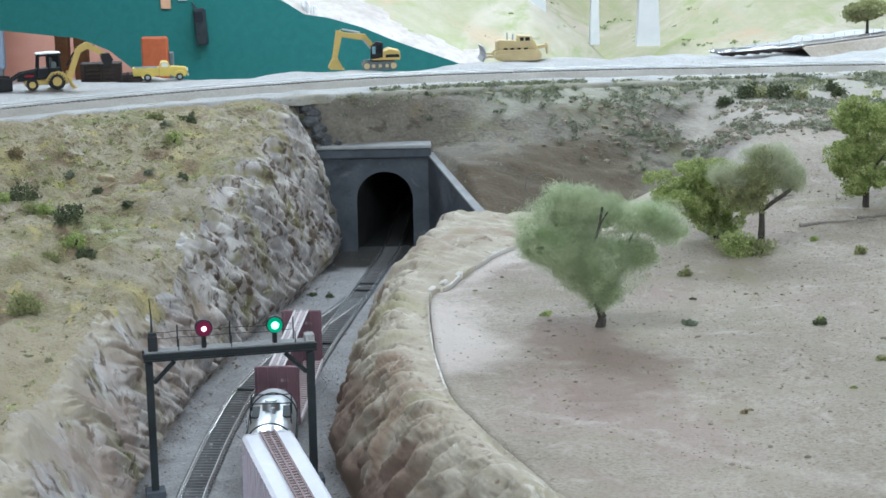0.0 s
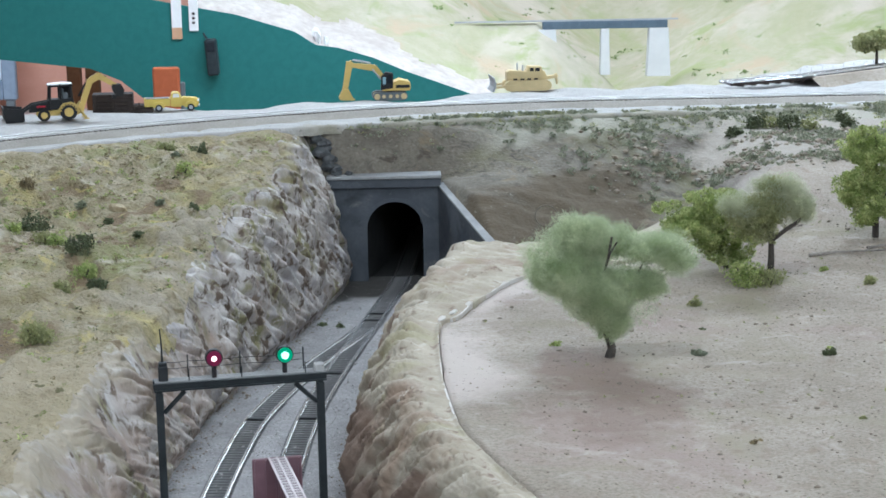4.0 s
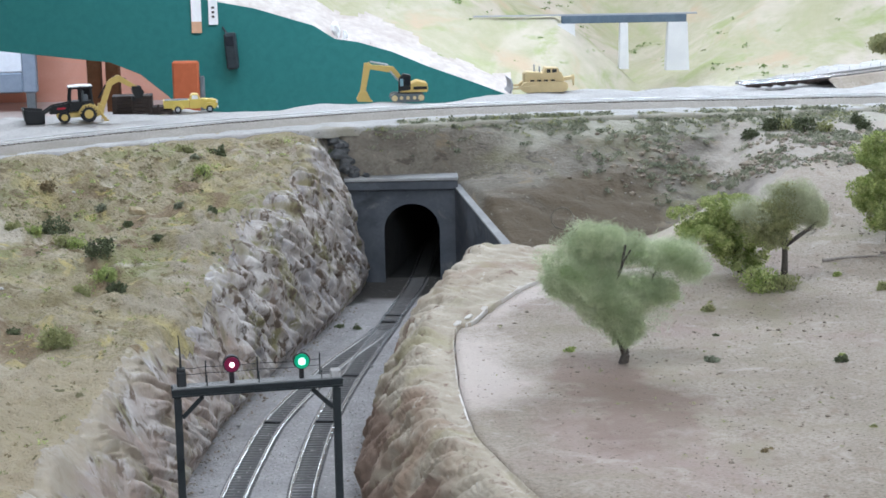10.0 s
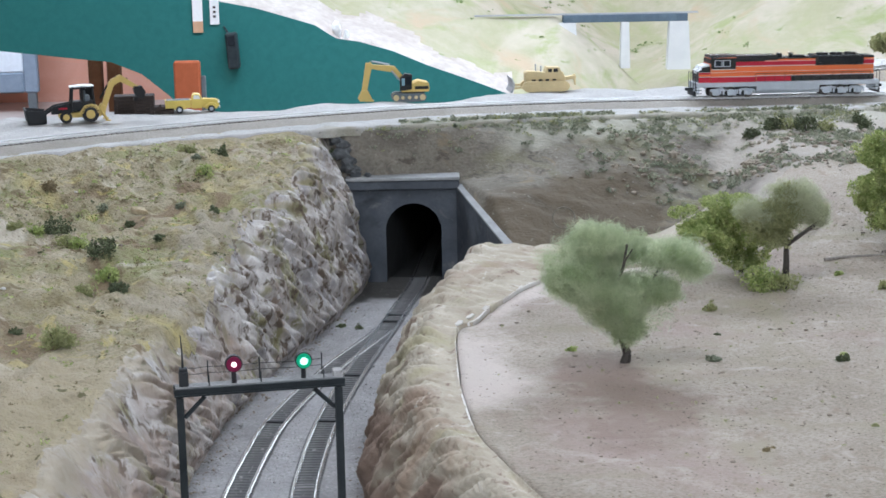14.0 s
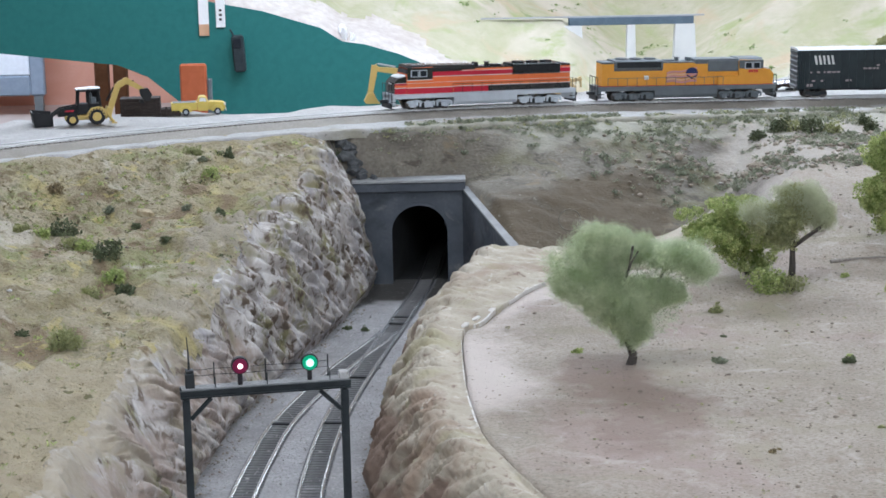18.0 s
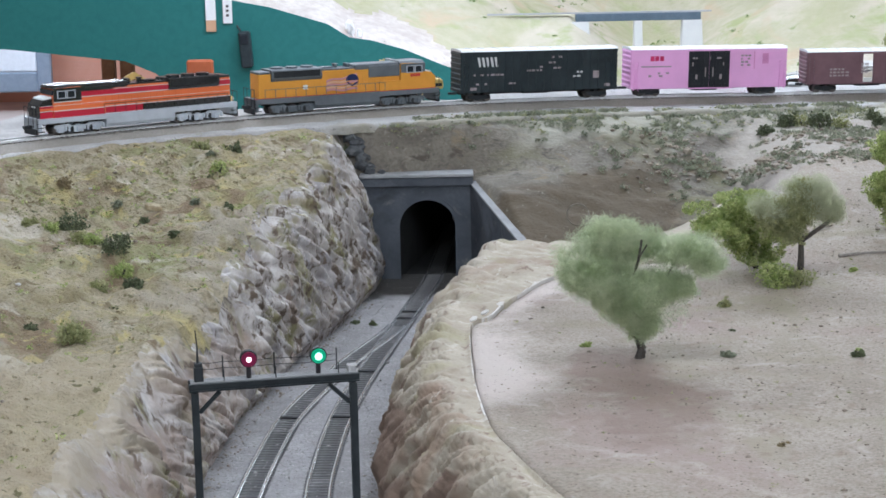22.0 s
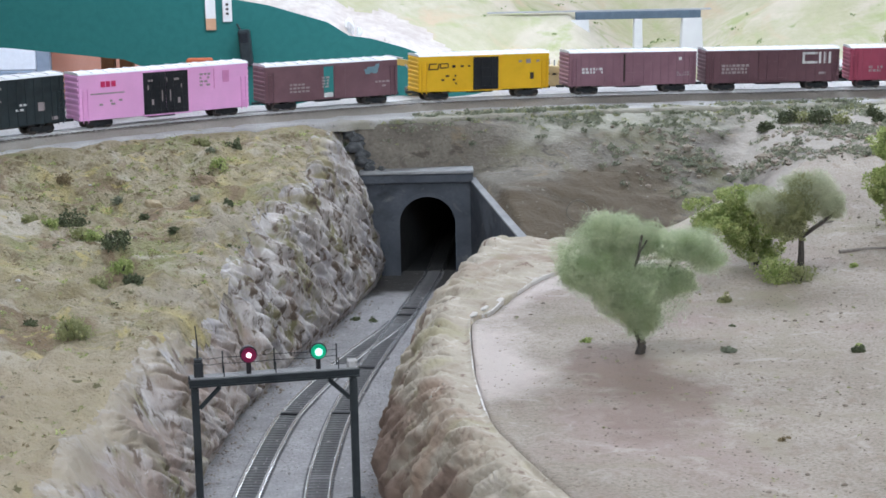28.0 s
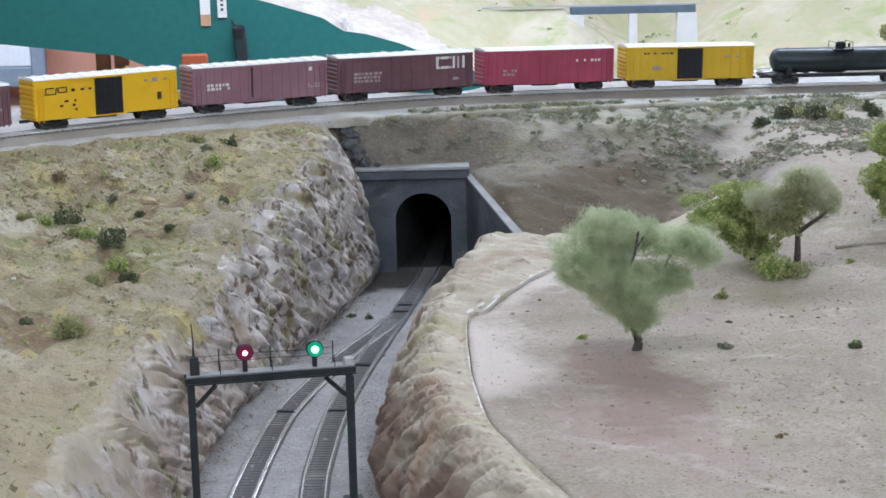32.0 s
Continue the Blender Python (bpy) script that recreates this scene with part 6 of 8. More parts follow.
M_STRAWLEAF = material("straw_leaf", (0.24, 0.18, 0.10), (0.36, 0.29, 0.17), (0.18, 0.13, 0.08), 60, 300, bump=0, thin=0.2)
M_DKLEAF = material("dark_green_leaf", (0.075, 0.092, 0.048), (0.175, 0.19, 0.10), (0.055, 0.065, 0.035), 60, 300, bump=0.2)


def spread(lobes, n, rng, shell):
    """Points spread through ellipsoids (centre, radii), thickest towards their skins."""
    out = []
    tot = sum(r[0] * r[1] * r[2] for _, r in lobes)
    for c, r in lobes:
        k = max(1, int(n * (r[0] * r[1] * r[2]) / tot))
        d = rng.normal(size=(k, 3))
        d /= np.linalg.norm(d, axis=1)[:, None]
        q = np.where(rng.random(k) < 0.75, shell + (1 - shell) * rng.random(k), rng.random(k) ** 0.5)
        q = q * (1 + 0.20 * vnoise(d[:, 0] * 2.6 + c[0] * 90 + d[:, 2] * 1.7, d[:, 1] * 2.6 + c[2] * 50, 5) + 0.10 * vnoise(d[:, 0] * 6 + c[0] * 70, d[:, 2] * 6 + d[:, 1] * 4, 6))
        out.append(np.array(c) + d * np.array(r) * q[:, None])
    return np.concatenate(out)


def blades(p, size, slim, rng, fold=0.12):
    """A small folded leaf blade at each point: vertices and faces."""
    k = len(p)
    a = rng.normal(size=(k, 3))
    a /= np.linalg.norm(a, axis=1)[:, None]
    b = np.cross(a, rng.normal(size=(k, 3)))
    b /= np.linalg.norm(b, axis=1)[:, None]
    s = (np.broadcast_to(size, (k,)) * rng.uniform(0.6, 1.4, k))[:, None]
    e = np.cross(a, b) * s * fold
    v = np.stack([p - a * s, p + b * s * slim + e, p + a * s, p - b * s * slim + e], 1).reshape(-1, 3)
    i = np.arange(k)[:, None] * 4
    f = np.concatenate([i + np.array([[0, 1, 2]]), i + np.array([[0, 2, 3]])])
    return v, f


def quick_mesh(name, v, f, mat):
    me = bpy.data.meshes.new(name)
    me.vertices.add(len(v))
    me.vertices.foreach_set("co", np.asarray(v, np.float32).ravel())
    n = len(f)
    me.loops.add(n * 3)
    me.loops.foreach_set("vertex_index", np.asarray(f, np.int32).ravel())
    me.polygons.add(n)
    me.polygons.foreach_set("loop_start", np.arange(0, n * 3, 3, dtype=np.int32))
    me.update(calc_edges=True)
    me.materials.append(mat)
    return new(name, me)


def strands(name, parent, lobes, n, length, width, mat, seed, shell=0.3, gaps=0.15):
    """Fine bent fibres teased out of ellipsoids, thin in places."""
    rng = np.random.default_rng(seed)
    p = spread(lobes, n, rng, shell)
    thick = vnoise(p[:, 0] * 75 + p[:, 1] * 40, p[:, 2] * 75 + p[:, 1] * 25, 3) + 0.5 * vnoise(p[:, 0] * 190 + p[:, 1] * 60, p[:, 2] * 190, 4)
    p = p[thick > rng.uniform(gaps - 1.3, gaps, len(p))]
    k = len(p)
    out = p - np.array((0.0, 0.0, 0.035))
    out /= np.linalg.norm(out, axis=1)[:, None] + 1e-9
    d = rng.normal(size=(k, 3)) + 0.7 * out + np.array((0.35, 0, 0.15)) * vnoise(p[:, 0] * 50, p[:, 2] * 50, 9)[:, None]
    d /= np.linalg.norm(d, axis=1)[:, None]
    e = rng.normal(size=(k, 3))
    e -= d * (d * e).sum(1)[:, None]
    e /= np.linalg.norm(e, axis=1)[:, None]
    w = np.cross(d, e) * width / 2
    h = (length * rng.uniform(0.5, 1.5, k))[:, None]
    a, m, b = p - d * h * 0.5, p + e * h * 0.16, p + d * h * 0.5
    v = np.stack([a - w, a + w, m - w, m + w, b], 1).reshape(-1, 3)
    i = np.arange(k)[:, None] * 5
    f = np.concatenate([i + np.array([[0, 1, 3]]), i + np.array([[0, 3, 2]]), i + np.array([[2, 3, 4]])])
    o = quick_mesh(name, v, f, mat)
    o.parent = parent
    return o


def leafy(name, parent, lobes, n, size, mat, seed, slim=0.5, shell=0.55):
    rng = np.random.default_rng(seed)
    o = quick_mesh(name, *blades(spread(lobes, n, rng, shell), size, slim, rng), mat)
    o.parent = parent
    return o


def ragged(lobes, k, seed, size=0.3, droop=0.5, core=0.86):
    """Further small clumps round the skins of the lobes, more of them hanging low."""
    rng = random.Random(seed)
    out = []
    for _ in range(k):
        c, r = rng.choice(lobes)
        a, e = rng.uniform(0, 2 * math.pi), rng.uniform(-1.1, 1.2)
        if rng.random() < droop:
            e = -abs(e) * 0.8
        q = [c[i] + r[i] * v * rng.uniform(0.85, 1.15) for i, v in enumerate((math.cos(a) * math.cos(e), math.sin(a) * math.cos(e), math.sin(e)))]
        s = size * rng.uniform(0.6, 1.3)
        out.append((tuple(q), (r[0] * s, r[1] * s, r[2] * s)))
    return [(c, tuple(v * core for v in r)) for c, r in lobes] + out


def limb(bm, pts, r0, r1):
    n = len(pts) - 1
    for i in range(n):
        a, b = r0 + (r1 - r0) * i / n, r0 + (r1 - r0) * (i + 1) / n
        rod(bm, pts[i], pts[i + 1], a, 7, b)


def tree(x, y, label, lobes, n, size, mat, limbs, seed, slim=0.5, shell=0.55, z=None, fibre=0.0):
    z = land_z(x, y) if z is None else z
    t = thing("tree", pose(x, y, z - 0.001), label, "tree", "model trees")
    bm = bmesh.new()
    for pts, r0, r1 in limbs:
        limb(bm, pts, r0, r1)
    part("trunk", bm, M_BARK, t)
    if fibre:
        strands("crown", t, lobes, n, size, fibre, mat, seed, shell)
    else:
        leafy("crown", t, lobes, n, size, mat, seed, slim, shell)
    return t


tree(0.1322, 1.322, "puffy pale green fibre tree with a short dark trunk",
     [((-0.030, 0, 0.069), (0.029, 0.026, 0.024)), ((-0.004, 0.003, 0.049), (0.029, 0.024, 0.023)), ((-0.018, 0, 0.094), (0.022, 0.02, 0.018)), ((0.036, 0.004, 0.083), (0.027, 0.022, 0.012)), ((0.004, 0.012, 0.087), (0.020, 0.010, 0.015)),
      ((0.004, -0.002, 0.029), (0.015, 0.014, 0.015)), ((0.053, 0.004, 0.074), (0.015, 0.016, 0.012)), ((-0.046, 0, 0.067), (0.014, 0.015, 0.014)), ((0.026, 0.002, 0.056), (0.022, 0.020, 0.012))],
     130000, 0.0058, M_FIBRE, [([(0.002, 0, 0), (0.004, 0, 0.008), (-0.001, 0.001, 0.022), (0.0, 0, 0.05)], 0.0040, 0.0018), ([(-0.001, 0, 0.02), (0.014, 0.008, 0.045), (0.03, 0.010, 0.074)], 0.0016, 0.0006),
                              ([(-0.001, 0.002, 0.03), (-0.003, 0.006, 0.062), (0.000, -0.010, 0.078), (0.002, -0.014, 0.095)], 0.0015, 0.0009), ([(0.000, -0.010, 0.080), (0.006, -0.013, 0.091)], 0.0008, 0.0006), ([(0, 0, 0.024), (-0.025, 0, 0.062)], 0.0015, 0.0007)], 11, shell=0.25, fibre=0.00022)
tree(0.2475, 1.60, "leafy bright green bushy tree with drooping foliage",
     ragged([((0, 0, 0.047), (0.038, 0.03, 0.024)), ((-0.022, 0, 0.042), (0.024, 0.02, 0.018)), ((0.020, 0, 0.030), (0.024, 0.02, 0.020)), ((0.006, -0.008, 0.062), (0.024, 0.018, 0.014)), ((0.024, -0.004, 0.016), (0.014, 0.012, 0.010))], 90, 5, 0.27, 0.4, 0.66),
     24000, 0.0012, M_LEAF, [([(0.022, 0, 0), (0.014, 0, 0.02), (0, 0, 0.045)], 0.003, 0.0012), ([(0.014, 0, 0.02), (0.028, 0, 0.04)], 0.0015, 0.0006), ([(0.012, 0, 0.02), (-0.02, 0, 0.045)], 0.0015, 0.0006)], 12, 0.55, 0.62)
T3 = tree(0.297, 1.545, "olive fibre tree with a straight grey trunk",
     ragged([((-0.004, 0, 0.062), (0.022, 0.022, 0.021)), ((-0.022, 0, 0.056), (0.022, 0.018, 0.017)), ((0.000, 0, 0.080), (0.012, 0.014, 0.012)), ((-0.008, 0, 0.042), (0.016, 0.014, 0.010))], 60, 6, 0.22, 0.3),
     14000, 0.0012, M_OLIVE, [([(0, 0, 0), (0.0005, 0, 0.02), (0, 0, 0.045), (0.002, 0, 0.08)], 0.0036, 0.0012), ([(0, 0, 0.035), (0.024, 0, 0.052), (0.032, 0.002, 0.060)], 0.0022, 0.0010), ([(0, 0, 0.04), (-0.02, 0, 0.062)], 0.0013, 0.0006)],
     13, 0.42, 0.45)
T1 = scene.objects["tree"]
strands("loose_fibre", T1, [((-0.030, 0, 0.070), (0.037, 0.031, 0.030)), ((-0.018, 0, 0.091), (0.029, 0.024, 0.023)), ((0.038, 0.004, 0.080), (0.035, 0.027, 0.020)), ((0.008, 0.0, 0.046), (0.031, 0.025, 0.028))],
        12000, 0.0095, 0.00016, M_FIBRE, 24, 0.75)
strands("pale_fibre", T3, [((0.016, 0.004, 0.066), (0.022, 0.02, 0.019)), ((-0.030, -0.002, 0.068), (0.020, 0.018, 0.014)), ((0.004, 0.004, 0.080), (0.024, 0.018, 0.014)), ((0.026, 0.004, 0.062), (0.014, 0.016, 0.014))], 30000, 0.0060, 0.00020, M_FIBRE_OLIVE, 23)
tree(0.418, 1.665, "tall leafy green tree with ragged foliage",
     ragged([((0, 0, 0.085), (0.026, 0.024, 0.022)), ((-0.006, 0, 0.055), (0.03, 0.026, 0.024)), ((0.012, 0, 0.03), (0.03, 0.026, 0.018)), ((-0.02, 0, 0.092), (0.016, 0.015, 0.012))], 90, 7, 0.29, 0.4, 0.66),
     22000, 0.0013, M_LEAF, [([(0, 0, 0), (0, 0, 0.05), (-0.003, 0, 0.095)], 0.0034, 0.001), ([(0, 0, 0.03), (0.02, 0, 0.055)], 0.0014, 0.0006)], 14, 0.6)
tree(0.655, 2.62, "small olive leafy tree on the bank beyond the track",
     [((0, 0, 0.045), (0.03, 0.026, 0.014)), ((-0.015, 0, 0.040), (0.02, 0.018, 0.012))], 2200, 0.003, M_OLIVE, [([(0, 0, 0), (0, 0, 0.045)], 0.003, 0.0012)], 15, 0.6, 0.6, 0.166)


far_shrubs()
for x, z, r in ((-0.452, -0.222, 0.030), (-0.415, -0.245, 0.018), (-0.30, -0.29, 0.012)):
    bm = bmesh.new()
    blob(bm, (0, 0, 0), r, random.Random(int(r * 1e4)), 2, (0.65, 0.7, 1.2), 0.4)
    tagged(part("rock", bm, P_WHITE if r > 0.016 else M_HILLROCK, m=pose(x, FAR_Y + 0.02, z)), "pale rock standing on the fascia rim", "rock", "rocks on the fascia rim")


def bush(x, y, r, mat, label, seed, n=260, tall=0.9, size=0.0014):
    z = land_z(x, y)
    b = thing("bush", pose(x, y, z - 0.002), label, "bush", "bushes on the banks")
    rng = random.Random(seed)
    lobes = [((0, 0, r * tall * 0.5), (r, r * 0.85, r * tall))]
    for _ in range(3):
        lobes.append(((rng.uniform(-0.6, 0.6) * r, rng.uniform(-0.5, 0.5) * r, r * tall * rng.uniform(0.3, 0.8)), (r * 0.55, r * 0.5, r * tall * 0.6)))
    leafy("foliage", b, ragged(lobes, 14, seed, 0.35, 0.2), int(n * 2.6), size, mat, seed, 0.6)
    bm = bmesh.new()
    for k in range(4):
        rod(bm, (0, 0, 0), (rng.uniform(-0.5, 0.5) * r, rng.uniform(-0.4, 0.4) * r, r * tall * 0.9), 0.0008, 5, 0.0003)
    part("stems", bm, M_BARK, b)
    return b

# ---------------------------------------------------------------- building machines on the upper shelf
Y_CAT = paint("machine_yellow", (0.58, 0.41, 0.13), 0.5, 0.1)
Y_TAN = paint("dozer_tan", (0.62, 0.49, 0.27), 0.6, 0.12)
Y_TRUCK = paint("pickup_yellow", (0.66, 0.50, 0.12), 0.45, 0.08)
P_TYRE = paint("rubber", (0.025, 0.025, 0.027), 0.85, 0.2)
P_CRATE = material("dark_brown_timber", (0.035, 0.026, 0.022), (0.06, 0.045, 0.04), scale=60, fine=300, bump=0.4)
P_BUCKET = paint("bucket_black", (0.015, 0.015, 0.016), 0.55, 0.3)
P_STEELG = paint("blade_grey", (0.40, 0.42, 0.44), 0.4, 0.12)


def wheel(parent, x, y, r, w, hub, name="wheel"):
    bm = bmesh.new()
    rod(bm, (x, y - w / 2, r), (x, y + w / 2, r), r, 22)
    bmesh.ops.bevel(bm, geom=[e for e in bm.edges if abs((e.verts[0].co.y - e.verts[1].co.y)) < 1e-6], offset=r * 0.12, segments=2, affect="EDGES")
    for k in range(16):
        a = 2 * math.pi * k / 16
        box(bm, -r * 0.09, r * 0.09, -w / 2, w / 2, r * 0.93, r * 1.03, 0, Matrix.Translation((x, y, r)) @ Matrix.Rotation(a, 4, "Y"))
    t = part(name, bm, P_TYRE, parent)
    bm = bmesh.new()
    rod(bm, (x, y - w / 2 - 0.0004, r), (x, y + w / 2 + 0.0004, r), r * 0.56, 18)
    rod(bm, (x, y - w / 2 - 0.0009, r), (x, y + w / 2 + 0.0009, r), r * 0.22, 12)
    part("rim", bm, hub, t, "painted wheel rim")
    return t


def bar(bm, p, q, w, t0, t1=None):
    """A tapered box bar from p to q in the x-z plane, w wide in y."""
    p, q = Vector((p[0], 0, p[1])), Vector((q[0], 0, q[1]))
    d = (q - p).normalized()
    n = Vector((-d.z, 0, d.x))
    t1 = t0 if t1 is None else t1
    prism(bm, [((p + n * t0)[0], (p + n * t0)[2]), ((q + n * t1)[0], (q + n * t1)[2]), ((q - n * t1)[0], (q - n * t1)[2]), ((p - n * t0)[0], (p - n * t0)[2])], -w / 2, w / 2)


def backhoe():
    """Loader to -x, digger to +x; the rear wheel's axle stands at x 0.007."""
    b = thing("backhoe_loader", pose(-0.4130, 2.068, 0.1880, 0, 0, 17), "yellow and black backhoe loader with raised digging arm", "backhoe")
    for y in (-0.0115, 0.0115):
        wheel(b, 0.009, y, 0.0092, 0.0062, Y_CAT)
        wheel(b, -0.0185, y * 0.95, 0.0066, 0.005, Y_CAT)
    bm = bmesh.new()
    box(bm, -0.026, 0.022, -0.0065, 0.0065, 0.005, 0.011, 0.0008)
    prism(bm, [(-0.004, 0.010), (0.019, 0.010), (0.019, 0.017), (0.012, 0.0205), (0.003, 0.019)], -0.0135, -0.0085)
    prism(bm, [(-0.004, 0.010), (0.019, 0.010), (0.019, 0.017), (0.012, 0.0205), (0.003, 0.019)], 0.0085, 0.0135)
    part("chassis", bm, Y_CAT, b)
    bm = bmesh.new()
    prism(bm, [(-0.034, 0.010), (-0.010, 0.010), (-0.010, 0.0205), (-0.020, 0.0195), (-0.033, 0.0150)], -0.006, 0.006)
    part("bonnet", bm, P_BUCKET, b, "black sloping bonnet")
    bm = bmesh.new()
    box(bm, -0.026, -0.016, -0.0064, 0.0064, 0.0150, 0.0172, 0.0003)
    part("bonnet_stripe", bm, P_DAYRED, b, "dull red bonnet stripe")
    # cab of posts, roof and glass
    bm = bmesh.new()
    for x0, x1 in ((-0.0115, -0.0095), (0.001, 0.001), (0.0145, 0.0125)):
        for y in (-0.0085, 0.0085):
            rod(bm, (x0, y, 0.0185), (x1, y, 0.0405), 0.0013, 6)
    box(bm, -0.012, 0.0155, -0.009, 0.009, 0.012, 0.0235, 0.0006)
    box(bm, -0.0118, 0.0150, -0.0092, 0.0092, 0.0375, 0.0397, 0.0004)
    box(bm, 0.0005, 0.0145, 0.0070, 0.0086, 0.0230, 0.0380, 0.0003)
    part("cab_frame", bm, P_BUCKET, b)
    bm = bmesh.new()
    prism(bm, [(-0.0122, 0.0398), (0.0145, 0.0402), (0.0148, 0.0409), (0.004, 0.0416), (-0.0112, 0.0407)], -0.0092, 0.0092)
    part("cab_roof", bm, P_WHITE, b, "pale cab roof")
    bm = bmesh.new()
    box(bm, 0.0035, 0.0100, -0.004, 0.004, 0.0195, 0.0300, 0.001)
    box(bm, 0.0035, 0.0055, -0.004, 0.004, 0.0280, 0.0350, 0.0006)
    part("seat", bm, P_GREYD, b)
    # loader
    bm = bmesh.new()
    for y in (-0.0075, 0.0075):
        box_m = [(-0.008, 0.020), (-0.030, 0.0165), (-0.046, 0.007), (-0.0475, 0.009), (-0.031, 0.0195), (-0.008, 0.023)]
        prism(bm, box_m, y - 0.0009, y + 0.0009)
    part("loader_arm", bm, P_BUCKET, b)
    bm = bmesh.new()
    prism(bm, [(-0.0640, 0.0175), (-0.0620, 0.0045), (-0.0590, 0.0005), (-0.0440, 0.0005), (-0.0405, 0.004), (-0.0410, 0.010), (-0.0425, 0.010), (-0.0425, 0.0045), (-0.0450, 0.0022), (-0.0585, 0.0022),
               (-0.0605, 0.0055), (-0.0625, 0.0175)], -0.0155, 0.0155)
    for y in (-0.0155, 0.0145):
        prism(bm, [(-0.0640, 0.0175), (-0.0615, 0.0005), (-0.0405, 0.001), (-0.0405, 0.0145)], y, y + 0.001)
    part("loader_bucket", bm, P_BUCKET, b)
    # digger
    bm = bmesh.new()
    prism(bm, [(0.018, 0.008), (0.026, 0.006), (0.028, 0.016), (0.022, 0.019)], -0.006, 0.006)
    bar(bm, (0.0245, 0.012), (0.036, 0.043), 0.005, 0.0030, 0.0034)
    bar(bm, (0.036, 0.042), (0.046, 0.0475), 0.005, 0.0036, 0.0036)
    part("boom", bm, Y_CAT, b)
    bm = bmesh.new()
    bar(bm, (0.044, 0.048), (0.066, 0.0345), 0.0045, 0.0036, 0.0022)
    part("dipper_arm", bm, Y_CAT, b)
    bm = bmesh.new()
    rod(bm, (0.040, 0, 0.0485), (0.054, 0, 0.0455), 0.0012, 8)
    rod(bm, (0.022, 0, 0.025), (0.031, 0, 0.040), 0.0011, 8)
    part("hydraulic_ram", bm, P_BUCKET, b)
    bm = bmesh.new()
    prism(bm, [(0.060, 0.037), (0.070, 0.037), (0.074, 0.030), (0.071, 0.023), (0.064, 0.0235), (0.061, 0.030)], -0.005, 0.005)
    for k in range(4):
        box(bm, 0.060, 0.064, -0.0048 + 0.003 * k, -0.0036 + 0.003 * k, 0.0205, 0.0245)
    part("digger_bucket", bm, P_BUCKET, b)
    for y in (-0.009, 0.009):
        bm = bmesh.new()
        rod(bm, (0.022, y * 0.7, 0.012), (0.028, y * 1.2, 0.0015), 0.0014, 6)
        box(bm, 0.0255, 0.0315, y * 1.2 - 0.002, y * 1.2 + 0.002, 0.0002, 0.0014)
        part("stabiliser", bm, Y_CAT, b)
    return b


backhoe()


def skip_box():
    c = thing("timber_crib", pose(-0.355, 2.150, 0.1845, 0, 0, 6), "dark brown timber crib stepped down at one end", "timber crib")
    for k in range(5):
        bm = bmesh.new()
        box(bm, -0.034, 0.013, -0.012, 0.012, 0.0046 * k, 0.0046 * k + 0.0043, 0.0004)
        part("timber", bm, P_CRATE, c)
    for k in range(2):
        bm = bmesh.new()
        box(bm, 0.0135, 0.036 - 0.010 * k, -0.011, 0.011, 0.0046 * k, 0.0046 * k + 0.0043, 0.0004)
        part("timber", bm, P_CRATE, c)
    for x in (-0.03, -0.01, 0.009, 0.02):
        bm = bmesh.new()
        box(bm, x - 0.0014, x + 0.0014, -0.0134, -0.0121, 0, 0.0225 if x < 0.012 else 0.012, 0.0003)
        part("stake", bm, P_CRATE, c)
    return c


skip_box()


